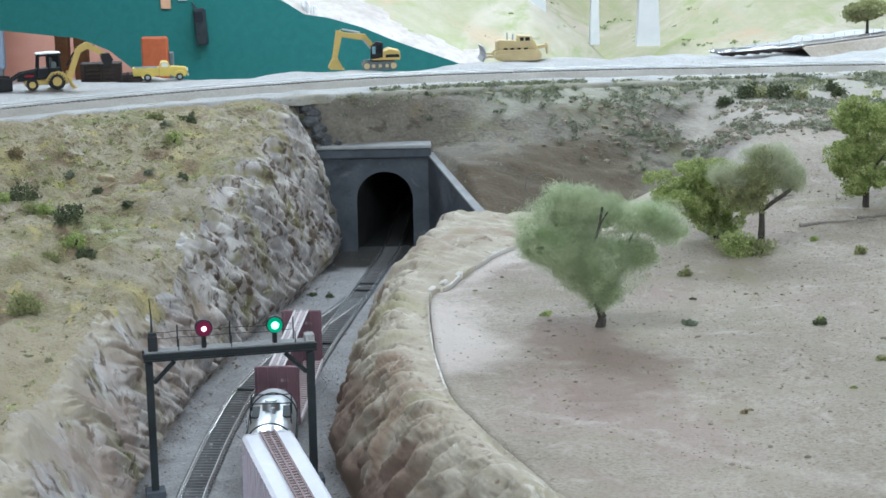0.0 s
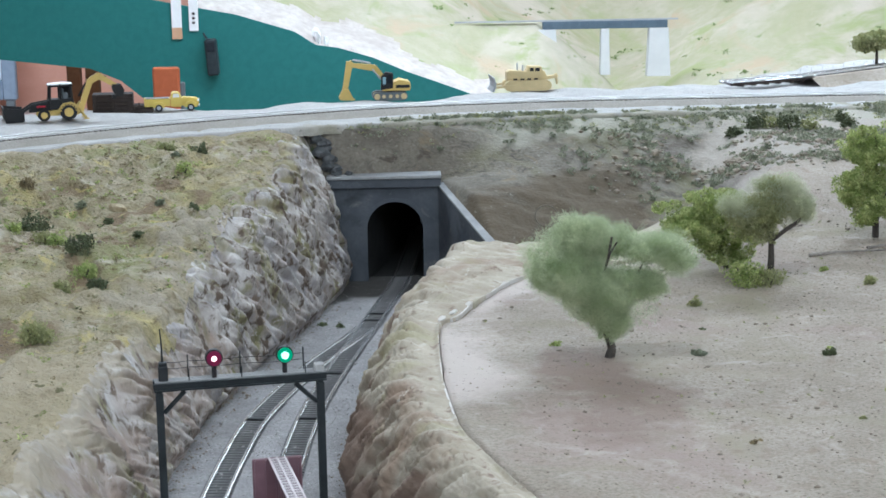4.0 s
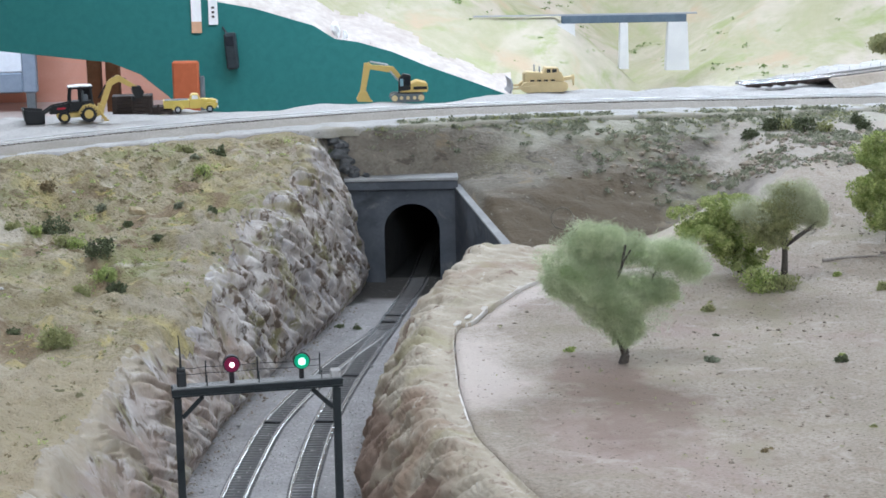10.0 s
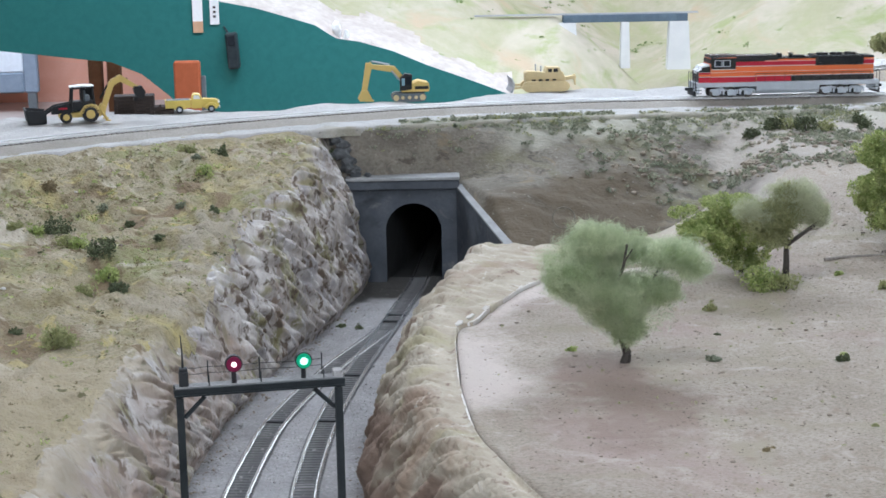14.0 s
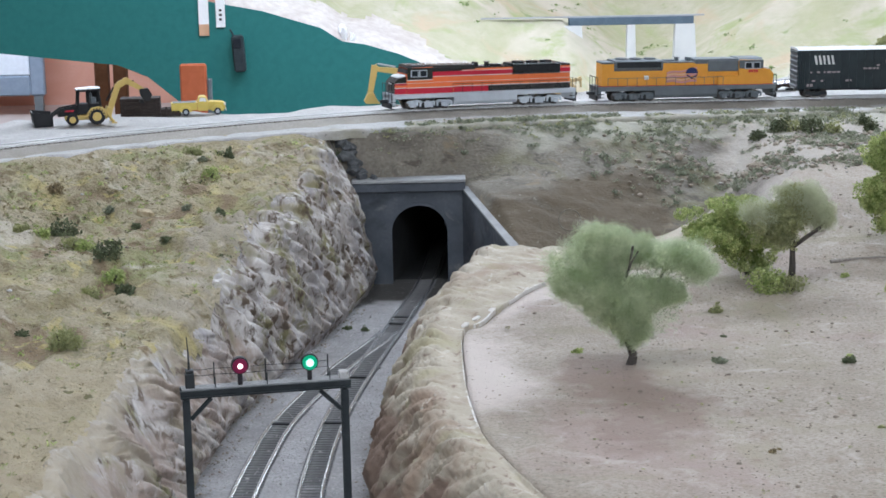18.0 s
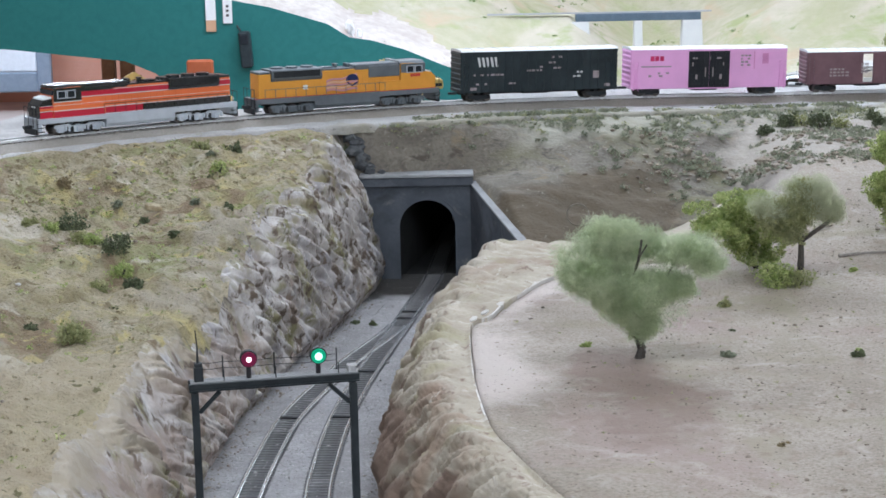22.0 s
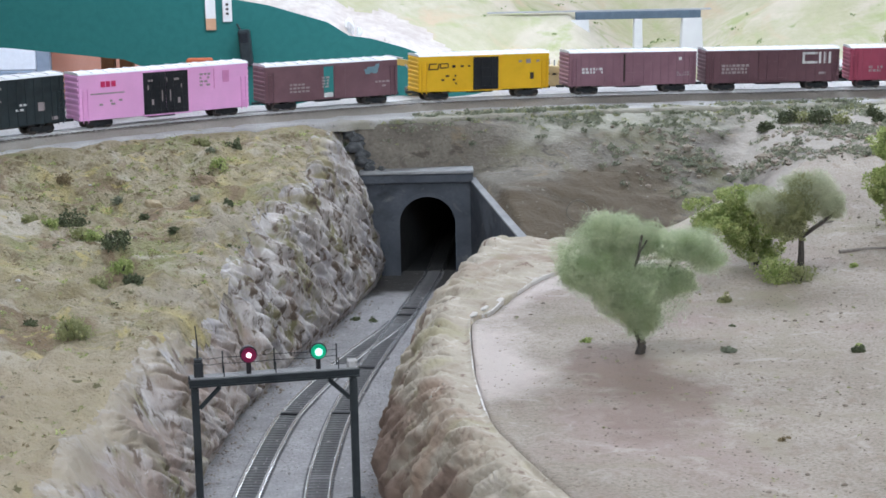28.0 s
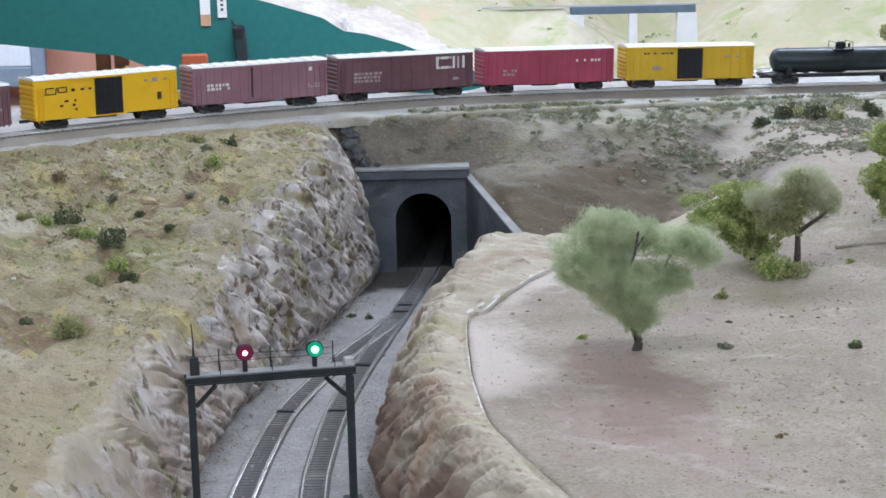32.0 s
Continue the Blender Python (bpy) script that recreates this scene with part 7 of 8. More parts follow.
def pickup():
    """Faces +x."""
    p = thing("pickup_truck", pose(-0.2985, 2.160, 0.1845, 0, 0, 8), "old yellow pickup truck with rounded cab and fenders", "pickup truck")
    H = 0.0215
    bm = bmesh.new()
    prism(bm, [(-0.032, 0.006), (-0.0015, 0.006), (-0.0015, 0.0150), (-0.032, 0.0150)], -0.0098, 0.0098)
    part("bed", bm, Y_TRUCK, p)
    bm = bmesh.new()
    box(bm, -0.0305, -0.003, -0.0080, 0.0080, 0.0146, 0.0153)
    part("bed_floor", bm, P_GREYD, p)
    bm = bmesh.new()
    prism(bm, [(-0.001, 0.005), (0.012, 0.005), (0.012, 0.0155), (0.0112, 0.0165), (0.0088, H), (0.0020, H + 0.0003), (0.0002, H - 0.001), (-0.001, 0.0155)], -0.0100, 0.0100)
    bmesh.ops.bevel(bm, geom=list(bm.edges), offset=0.0008, segments=2, affect="EDGES")
    part("cab", bm, Y_TRUCK, p)
    bm = bmesh.new()
    prism(bm, [(0.012, 0.005), (0.0310, 0.005), (0.0322, 0.0085), (0.0318, 0.0125), (0.0290, 0.0145), (0.012, 0.0160)], -0.0072, 0.0072)
    bmesh.ops.bevel(bm, geom=list(bm.edges), offset=0.001, segments=2, affect="EDGES")
    part("bonnet", bm, Y_TRUCK, p)
    for y in (-0.0098, 0.0098):
        for x in (-0.0150, 0.0225):
            bm = bmesh.new()
            pts = [(x + 0.0072 * math.cos(a), 0.0045 + 0.0070 * math.sin(a)) for a in [math.pi * k / 12 for k in range(13)]]
            prism(bm, pts, y - 0.0016, y + 0.0016)
            part("fender", bm, Y_TRUCK, p)
            wheel(p, x, y + math.copysign(0.0010, y), 0.0042, 0.0026, P_STEELG)
    for y in (-0.0102, 0.0102):
        bm = bmesh.new()
        prism(bm, [(0.0015, 0.0162), (0.0098, 0.0162), (0.0082, 0.0205), (0.0022, 0.0207)], y - 0.0001, y + 0.0001)
        part("side_window", bm, P_GLASS if y > 0 else P_MARK, p)
    bm = bmesh.new()
    box(bm, 0.0314, 0.0332, -0.0100, 0.0100, 0.0045, 0.0062, 0.0005)
    part("front_bumper", bm, P_STEELG, p)
    bm = bmesh.new()
    box(bm, -0.0338, -0.0322, -0.0095, 0.0095, 0.0045, 0.0062, 0.0005)
    part("rear_bumper", bm, P_STEELG, p)
    for y in (-0.006, 0.006):
        bm = bmesh.new()
        rod(bm, (0.0300, y, 0.0115), (0.0326, y, 0.0115), 0.0013, 12)
        part("headlight", bm, P_MARK, p)
    return p


pickup()


def crawler(parent, x0, x1, y, r, w, mat, name="crawler_track"):
    n = 10
    pts = [(x1 - r + r * math.sin(math.pi * k / n), r + r * math.cos(math.pi * k / n)) for k in range(n + 1)] + [(x0 + r - r * math.sin(math.pi * k / n), r - r * math.cos(math.pi * k / n)) for k in range(n + 1)]
    bm = bmesh.new()
    prism(bm, pts, y - w / 2, y + w / 2)
    m = int((x1 - x0 - 2 * r) / 0.0022)
    for k in range(m):
        x = x0 + r + (x1 - x0 - 2 * r) * (k + 0.5) / m
        for z in (0.0, 2 * r):
            box(bm, x - 0.0006, x + 0.0006, y - w / 2 - 0.0002, y + w / 2 + 0.0002, z - 0.0005, z + 0.0005)
    t = part(name, bm, mat, parent)
    bm = bmesh.new()
    for k in range(5):
        x = x0 + r + (x1 - x0 - 2 * r) * k / 4
        rod(bm, (x, y - w / 2 - 0.0006, r), (x, y + w / 2 + 0.0006, r), r * (0.75 if k in (0, 4) else 0.45), 14)
    part("rollers", bm, Y_TAN, t)
    return t


def excavator():
    """Arm to -x."""
    e = thing("excavator", pose(-0.0425, 2.262, 0.1805, 0, 0, 6), "yellow tracked excavator with its arm bent to the ground", "excavator")
    for y in (-0.010, 0.010):
        crawler(e, -0.0205, 0.0225, y, 0.0050, 0.0065, P_GREYD)
    bm = bmesh.new()
    box(bm, -0.010, 0.012, -0.007, 0.007, 0.004, 0.0095, 0.001)
    rod(bm, (0.001, 0, 0.0095), (0.001, 0, 0.0115), 0.008, 20)
    part("undercarriage", bm, P_BUCKET, e)
    bm = bmesh.new()
    prism(bm, [(-0.009, 0.0115), (0.0255, 0.0115), (0.0265, 0.0150), (0.0258, 0.0225), (0.0130, 0.0255), (0.0060, 0.0225), (-0.009, 0.0170)], -0.0125, 0.0125)
    bmesh.ops.bevel(bm, geom=list(bm.edges), offset=0.0008, segments=1, affect="EDGES")
    part("body", bm, Y_CAT, e)
    bm = bmesh.new()
    box(bm, 0.008, 0.025, -0.0129, -0.0124, 0.0150, 0.0188)
    part("side_panel", bm, P_BUCKET, e)
    bm = bmesh.new()
    prism(bm, [(-0.0105, 0.0130), (0.0045, 0.0150), (0.0050, 0.0335), (-0.0040, 0.0350), (-0.0095, 0.0290)], -0.0130, -0.0030)
    bmesh.ops.bevel(bm, geom=list(bm.edges), offset=0.0006, segments=1, affect="EDGES")
    part("cab", bm, P_BUCKET, e, "dark cab")
    for x0, x1, z0, z1 in ((-0.0085, -0.0045, 0.0200, 0.0290), (-0.0030, 0.0030, 0.0210, 0.0310)):
        bm = bmesh.new()
        box(bm, x0, x1, -0.0134, -0.0128, z0, z1, 0.0002)
        part("cab_window", bm, P_MARKBLUE if x0 < -0.004 else P_GLASS, e)
    bm = bmesh.new()
    bar(bm, (-0.002, 0.0220), (-0.018, 0.0400), 0.005, 0.0028, 0.0040)
    bar(bm, (-0.0165, 0.0395), (-0.0480, 0.0440), 0.005, 0.0040, 0.0026)
    part("boom", bm, Y_CAT, e)
    bm = bmesh.new()
    bar(bm, (-0.0475, 0.0480), (-0.0545, 0.0120), 0.0045, 0.0042, 0.0032)
    prism(bm, [(-0.0520, 0.0455), (-0.0455, 0.0500), (-0.0450, 0.0440)], -0.0022, 0.0022)
    part("dipper_arm", bm, Y_CAT, e)
    bm = bmesh.new()
    rod(bm, (-0.022, 0, 0.0455), (-0.044, 0, 0.0500), 0.0012, 8)
    for y in (-0.0036, 0.0036):
        rod(bm, (-0.004, y, 0.0190), (-0.020, y, 0.0380), 0.0011, 8)
    part("hydraulic_ram", bm, P_STEELG, e)
    bm = bmesh.new()
    prism(bm, [(-0.0570, 0.0145), (-0.0500, 0.0140), (-0.0440, 0.0020), (-0.0470, 0.0005), (-0.0600, 0.0010), (-0.0625, 0.0040)], -0.0052, 0.0052)
    for k in range(4):
        box(bm, -0.0470, -0.0425, -0.0050 + 0.0030 * k, -0.0036 + 0.0030 * k, 0.0004, 0.0016)
    part("bucket", bm, Y_CAT, e)
    return e


excavator()


def bulldozer():
    """Blade to -x."""
    b = thing("bulldozer", pose(0.132, 2.372, 0.1765, 0, 0, 6), "tan tracked bulldozer with grey blade and rear ripper", "bulldozer")
    for y in (-0.0115, 0.0115):
        crawler(b, -0.0275, 0.0340, y, 0.0065, 0.0072, Y_TAN)
    bm = bmesh.new()
    prism(bm, [(-0.0230, 0.0085), (0.0280, 0.0085), (0.0300, 0.0160), (0.0260, 0.0250), (0.0100, 0.0240), (-0.0200, 0.0265), (-0.0235, 0.0240)], -0.0080, 0.0080)
    bmesh.ops.bevel(bm, geom=list(bm.edges), offset=0.0009, segments=1, affect="EDGES")
    part("body", bm, Y_TAN, b)
    bm = bmesh.new()
    prism(bm, [(0.0020, 0.0230), (0.0240, 0.0230), (0.0215, 0.0305), (0.0050, 0.0312)], -0.0085, 0.0085)
    part("operator_station", bm, Y_TAN, b)
    bm = bmesh.new()
    for x0, x1 in ((0.0065, 0.0115), (0.0135, 0.0195)):
        box(bm, x0, x1, -0.0088, -0.0083, 0.0245, 0.0290, 0.0002)
    part("side_opening", bm, P_BUCKET, b)
    bm = bmesh.new()
    rod(bm, (-0.0085, 0.002, 0.0240), (-0.0085, 0.002, 0.0345), 0.0010, 8)
    rod(bm, (-0.0020, -0.002, 0.0240), (-0.0020, -0.002, 0.0325), 0.0012, 8)
    part("exhaust", bm, P_STEELG, b)
    for y in (-0.0165, 0.0165):
        bm = bmesh.new()
        prism(bm, [(-0.0410, 0.0040), (-0.0100, 0.0065), (-0.0100, 0.0090), (-0.0410, 0.0070)], y - 0.0008, y + 0.0008)
        part("push_arm", bm, Y_TAN, b)
    bm = bmesh.new()
    prism(bm, [(-0.0455, 0.0005), (-0.0425, 0.0002), (-0.0400, 0.0060), (-0.0395, 0.0120), (-0.0420, 0.0190), (-0.0440, 0.0195), (-0.0420, 0.0120), (-0.0425, 0.0060)], -0.0215, 0.0215)
    part("blade", bm, P_STEELG, b, "grey steel blade")
    bm = bmesh.new()
    bar(bm, (0.0290, 0.0150), (0.0440, 0.0170), 0.010, 0.0022, 0.0018)
    bar(bm, (0.0420, 0.0200), (0.0435, 0.0060), 0.003, 0.0018, 0.0008)
    part("ripper", bm, Y_TAN, b)
    bm = bmesh.new()
    for x in (-0.0150, -0.0060, 0.0030, 0.0120):
        box(bm, x, x + 0.0050, -0.0083, -0.0079, 0.0130, 0.0155)
    part("side_vents", bm, P_BUCKET, b)
    return b


bulldozer()


# ---------------------------------------------------------------- second track that leaves over a dark trestle
BRANCH = Line([(0.40, 2.42), (0.50, 2.47), (0.60, 2.545), (0.72, 2.65), (0.86, 2.80)])
lay_track("branch_track", lambda s: BRANCH.at(s), BRANCH.heading, 0.0, BRANCH.s[-1], 0.178, "second track that curves away behind the main line", False)


def trestle():
    t = thing("trestle", pose(0, 0, 0), "dark timber trestle under the branch track", "trestle")
    for k in range(6):
        s = 0.02 + 0.020 * k
        p, a = BRANCH.at(s), BRANCH.heading(s)
        bm = bmesh.new()
        box(bm, -0.003, 0.003, -0.017, 0.017, 0.0005, 0.0055, 0.0004)
        part("bent", bm, P_CRATE, t, m=pose(p.x, p.y, 0.1695, 0, 0, math.degrees(a)))
    p0, p1 = BRANCH.at(0.0), BRANCH.at(0.14)
    bm = bmesh.new()
    L = (p1 - p0).length
    box(bm, 0, L, -0.020, -0.014, 0.1722, 0.1755, 0.0004)
    part("stringer", bm, P_CRATE, t, m=pose(p0.x, p0.y, 0, 0, 0, math.degrees(math.atan2(p1.y - p0.y, p1.x - p0.x))))
    return t


trestle()


def fence():
    f = thing("fence", pose(0, 0, 0), "low row of small grey posts beside the branch track", "fence")
    post = None
    for k in range(18):
        p, a = BRANCH.at(0.02 + 0.024 * k), BRANCH.heading(0.02 + 0.024 * k)
        m = pose(p.x - 0.030 * math.sin(a), p.y + 0.030 * math.cos(a), 0.1690)
        if post is None:
            bm = bmesh.new()
            rod(bm, (0, 0, 0), (0, 0, 0.0110), 0.0004, 6)
            post = part("post", bm, P_STEELG, f, m=m)
        else:
            share(post, m)


fence()
bm = bmesh.new()
rings = []
for k in range(40):
    s = 0.13 + (BRANCH.s[-1] - 0.13) * k / 39
    p, a = BRANCH.at(s), BRANCH.heading(s)
    nx, ny = -math.sin(a), math.cos(a)
    rings.append([bm.verts.new((p.x + nx * o, p.y + ny * o, z)) for o, z in ((-0.05, 0.156), (-0.022, 0.1745), (0.022, 0.1745), (0.05, 0.156))])
for r0, r1 in zip(rings, rings[1:]):
    for i in range(3):
        bm.faces.new((r0[i], r0[i + 1], r1[i + 1], r1[i]))
tagged(part("branch_bank", bm, M_FIELD), "sandy bank of the branch track", "bank", kind="structure")


# ---------------------------------------------------------------- bushes, tufts, stones
for x, y, r, mt, label, sd, n in (
        (-0.366, 1.690, 0.0185, M_DKLEAF, "dark green round bush on the grassy hillside", 1, 420), (-0.347, 1.640, 0.014, M_OLIVE, "olive green low bush on the hillside", 2, 300),
        (-0.334, 1.630, 0.011, M_LEAF, "bright green small bush on the hillside", 3, 200), (-0.307, 1.587, 0.0140, M_DKLEAF, "dark green bush with sparse foliage", 4, 320),
        (-0.281, 1.520, 0.009, M_DKLEAF, "dark low bush in dry grass", 5, 200), (-0.2946, 1.545, 0.0125, M_LEAF, "bright yellow-green bush in dry grass", 6, 320), (-0.309, 1.515, 0.009, M_OLIVE, "olive low bush in dry grass", 7, 200),
        (-0.3065, 1.385, 0.0150, M_OLIVE, "olive round bush standing alone on dry grass", 8, 420), (-0.346, 1.41, 0.006, M_DKLEAF, "small dark bush on dry grass", 9, 120),
        (0.275, 1.532, 0.020, M_LEAF, "low green bush below the olive tree", 10, 520), (0.293, 1.528, 0.014, M_OLIVE, "low olive bush below the tree", 11, 320),
        (0.402, 2.180, 0.015, M_DKLEAF, "dark green bush on the stony bank", 12, 420), (0.436, 2.155, 0.018, M_DKLEAF, "wide dark bush on the stony bank", 13, 460), (0.372, 2.165, 0.012, M_DKLEAF, "dark green bush near the track", 14, 380),
        (0.418, 2.175, 0.013, M_OLIVE, "olive bush on the stony bank", 15, 220), (0.505, 2.150, 0.012, M_DKLEAF, "dark bush on the pale bank", 16, 300), (0.505, 2.185, 0.010, M_DKLEAF, "dark bush beside the ballast", 17, 260),
        (0.460, 2.145, 0.014, M_OLIVE, "olive low bush on the bank", 18, 240), (0.097, 1.362, 0.0042, M_LEAF, "tiny green tuft on the bare field", 19, 90), (0.2208, 1.4785, 0.0070, M_OLIVE, "small olive tuft on the bare field", 20, 130), (0.3771, 1.515, 0.0065, M_OLIVE, "small olive tuft on the sandy field", 27, 110), (0.347, 1.56, 0.0045, M_LEAF, "tiny bright tuft on the sandy field", 28, 80),
        (-0.124, 2.052, 0.009, M_DKLEAF, "dark shrub in the corner above the portal", 34, 220),
        (-0.108, 1.830, 0.005, M_DKLEAF, "tiny dark tuft on the gravel", 21, 90), (-0.091, 1.824, 0.0045, M_DKLEAF, "tiny dark tuft beside the track", 22, 80), (-0.405, 1.68, 0.008, M_OLIVE, "olive bush on the dry hillside", 23, 180),
        (-0.385, 1.675, 0.009, M_LEAF, "yellow-green bush on the dry hillside", 24, 200), (-0.249, 1.878, 0.0125, M_LEAF, "green spreading bush on the hillside", 25, 200), (-0.2394, 1.935, 0.0085, M_DKLEAF, "dark bush on the hillside", 26, 150),
        (-0.267, 1.668, 0.0068, M_DKLEAF, "small dark bush in dry grass", 41, 120), (-0.305, 1.73, 0.0060, M_DKLEAF, "small dark bush in dry grass", 42, 110), (-0.336, 1.765, 0.0062, M_GREYLEAF, "small grey bush in dry grass", 43, 110),
        (-0.262, 1.775, 0.0055, M_GREYLEAF, "small grey bush in dry grass", 44, 100), (-0.215, 1.785, 0.0085, M_OLIVE, "olive tuft near the rock lumps", 45, 140), (-0.275, 1.940, 0.0100, M_OLIVE, "low olive bush below the ballast", 46, 180),
        (-0.392, 1.785, 0.0095, M_STRAWLEAF, "brown dry bush on the hillside", 47, 160), (-0.262, 1.905, 0.0060, M_GREYLEAF, "small grey bush on the hillside", 48, 100), (-0.225, 1.745, 0.0060, M_DKLEAF, "small dark bush near the rock lumps", 49, 110),
        (0.2019, 1.3194, 0.0048, M_GREYLEAF, "small grey tuft on the bare field", 50, 90), (0.2971, 1.315, 0.0055, M_DKLEAF, "small dark tuft on the bare field", 51, 100), (0.301, 1.332, 0.0030, M_LEAF, "tiny bright tuft on the bare field", 52, 60),
        (0.2028, 1.108, 0.0032, M_STRAWLEAF, "tiny brown tuft on the bare field", 53, 60), (0.318, 1.215, 0.0045, M_OLIVE, "small olive tuft on the bare field", 54, 80), (0.283, 1.150, 0.0030, M_OLIVE, "tiny olive tuft on the bare field", 55, 60),
        (0.208, 1.113, 0.0022, M_STRAWLEAF, "tiny brown tuft on the bare field", 56, 50), (0.215, 1.395, 0.0026, M_DKLEAF, "tiny dark tuft on the bare field", 57, 50)):
    bush(x, y, r, mt, label, sd, n)


def scatter(name, n, pick, sizes, mat, label, category, seed, slim=0.6, leaves=9):
    leaves *= 2
    rng, gen = random.Random(seed), np.random.default_rng(seed)
    pts, size = [], []
    made = 0
    while made < n:
        p = pick(rng)
        if p is None:
            continue
        made += 1
        x, y = p
        z, r = land_z(x, y), rng.uniform(*sizes)
        d = gen.normal(size=(leaves, 3)) * 0.5
        pts.append(np.array((x, y, z + r * 0.3)) + d * np.array((r, r * 0.9, r * 0.5)))
        size += [r * 0.27] * leaves
    return tagged(quick_mesh(name, *blades(np.concatenate(pts), np.array(size), slim, gen), mat), label, category, kind="stuff")


def on_hill(rng):
    x, y = rng.uniform(-0.62, -0.14), rng.uniform(1.1, 2.02)
    if x > float(lerp(y, *CREST_L)) + (0.020 if y > 1.5 else -0.01) * rng.random() or float(shelf_gap(np.array([x]), np.array([y]))[0]) < 0.01:
        return None
    if noise.noise(Vector((x * 11, y * 11, 3.0))) < rng.uniform(-0.5, 0.5) or (y < 1.55 and rng.random() < 0.6):
        return None
    return x, y


def on_bank(rng):
    x = rng.uniform(-0.14, 0.62)
    d = abs(rng.gauss(0, 0.036)) - (0.022 if x > -0.05 else 0.006)
    y = float(upper_y(x) - lerp(x, *SHELF_GAP)) - d
    if x < 0.04 and y < 2.06:
        return None
    if noise.noise(Vector((x * 16, y * 16, 5.0))) < rng.uniform(-0.6, 0.35) or (x < 0.05 and rng.random() < 0.2):
        return None
    if d > (0.05 if x > 0.05 else 0.012) and x < 0.2 and rng.random() < 0.8:
        return None
    return x, y


def on_right_bank(rng):
    x, y = rng.uniform(0.12, 0.62), rng.uniform(1.92, 2.14)
    if rng.random() > (x - 0.12) / 0.2 or y < 2.055 - 0.36 * (x - 0.2) + rng.gauss(0, 0.02):
        return None
    return (x, y) if noise.noise(Vector((x * 14, y * 14, 8.0))) > rng.uniform(-0.4, 0.4) else None


def on_field(rng):
    y = rng.uniform(1.0, 1.85)
    x = rng.uniform(0.02, 0.62)
    if x < float(np.interp(y, SEAM.p[:, 1], SEAM.p[:, 0])) + 0.012 or (x < 0.12 + 0.05 * math.sin(y * 9) and rng.random() < 0.85):
        return None
    return x, y


M_STRAW = material("dead_grass", (0.20, 0.155, 0.09), (0.34, 0.275, 0.16), (0.16, 0.12, 0.07), 50, 300, bump=0, thin=0.2)
scatter("grass_tufts", 1300, on_hill, (0.0012, 0.0034), M_OLIVE, "olive turf tufts scattered over the hillside", "grass", 31)
scatter("green_tufts", 220, on_hill, (0.0018, 0.0050), M_LEAF, "fresh green tufts on the hillside", "grass", 32)
scatter("brown_tufts", 700, on_hill, (0.0014, 0.0040), M_STRAW, "brown dead tufts on the hillside", "grass", 40, 0.5, 12)
scatter("dark_tufts", 80, on_hill, (0.0016, 0.0044), M_DKLEAF, "dark tufts on the hillside", "grass", 33)
scatter("bank_tufts", 170, on_bank, (0.0018, 0.0065), M_GREYLEAF, "grey shrubs along the ballast edge", "shrubs", 34, 0.6, 18)
scatter("sage_shrubs", 560, on_bank, (0.0020, 0.0065), M_SAGE, "grey-green shrubs along the ballast edge", "shrubs", 38, 0.6, 16)
scatter("bank_grass", 380, on_bank, (0.0018, 0.0055), M_OLIVE, "olive shrubs along the ballast edge", "shrubs", 35)
scatter("stony_bank_tufts", 210, on_right_bank, (0.0020, 0.0070), M_GREYLEAF, "grey shrubs on the stony bank", "shrubs", 36, 0.6, 20)
scatter("stony_bank_sage", 560, on_right_bank, (0.0020, 0.0070), M_SAGE, "grey-green shrubs on the stony bank", "shrubs", 39, 0.6, 16)
scatter("field_tufts", 170, on_field, (0.0010, 0.0024), M_OLIVE, "tiny olive tufts on the field", "grass", 37)


def stones(name, n, pick, sizes, mat, label, seed, flat=0.6):
    rng = random.Random(seed)
    vs, fs = [], []
    base = bmesh.new()
    bmesh.ops.create_icosphere(base, subdivisions=1, radius=1)
    bv = [v.co.copy() for v in base.verts]
    bf = [tuple(v.index for v in f.verts) for f in base.faces]
    base.free()
    made = 0
    while made < n:
        p = pick(rng)
        if p is None:
            continue
        made += 1
        z = land_z(*p)
        r = rng.uniform(*sizes) * (2.2 if rng.random() < 0.04 else 1)
        sx, sy, sz = rng.uniform(0.7, 1.4), rng.uniform(0.7, 1.2), flat * rng.uniform(0.6, 1.2)
        i = len(vs)
        vs += [(p[0] + c.x * r * sx * rng.uniform(0.85, 1.1), p[1] + c.y * r * sy, z + (c.z * sz + 0.15) * r) for c in bv]
        fs += [tuple(q + i for q in t) for t in bf]
    me = bpy.data.meshes.new(name)
    me.from_pydata(vs, [], fs)
    me.materials.append(mat)
    return tagged(new(name, me), label, "stones", kind="stuff")


M_STONE = material("brown_stone", (0.18, 0.14, 0.105), (0.36, 0.30, 0.245), scale=60, fine=300, bump=0.4)
M_PALE = material("white_stone", (0.46, 0.44, 0.41), (0.60, 0.57, 0.54), scale=60, fine=300, bump=0.4)


def in_cut(rng):
    y = rng.uniform(1.2, 1.92)
    a, b = float(lerp(y, *FOOT_L)), float(lerp(y, *FOOT_R))
    u = rng.random()
    return a + (b - a) * (u * 0.12 if rng.random() < 0.6 else 1 - u * 0.1), y


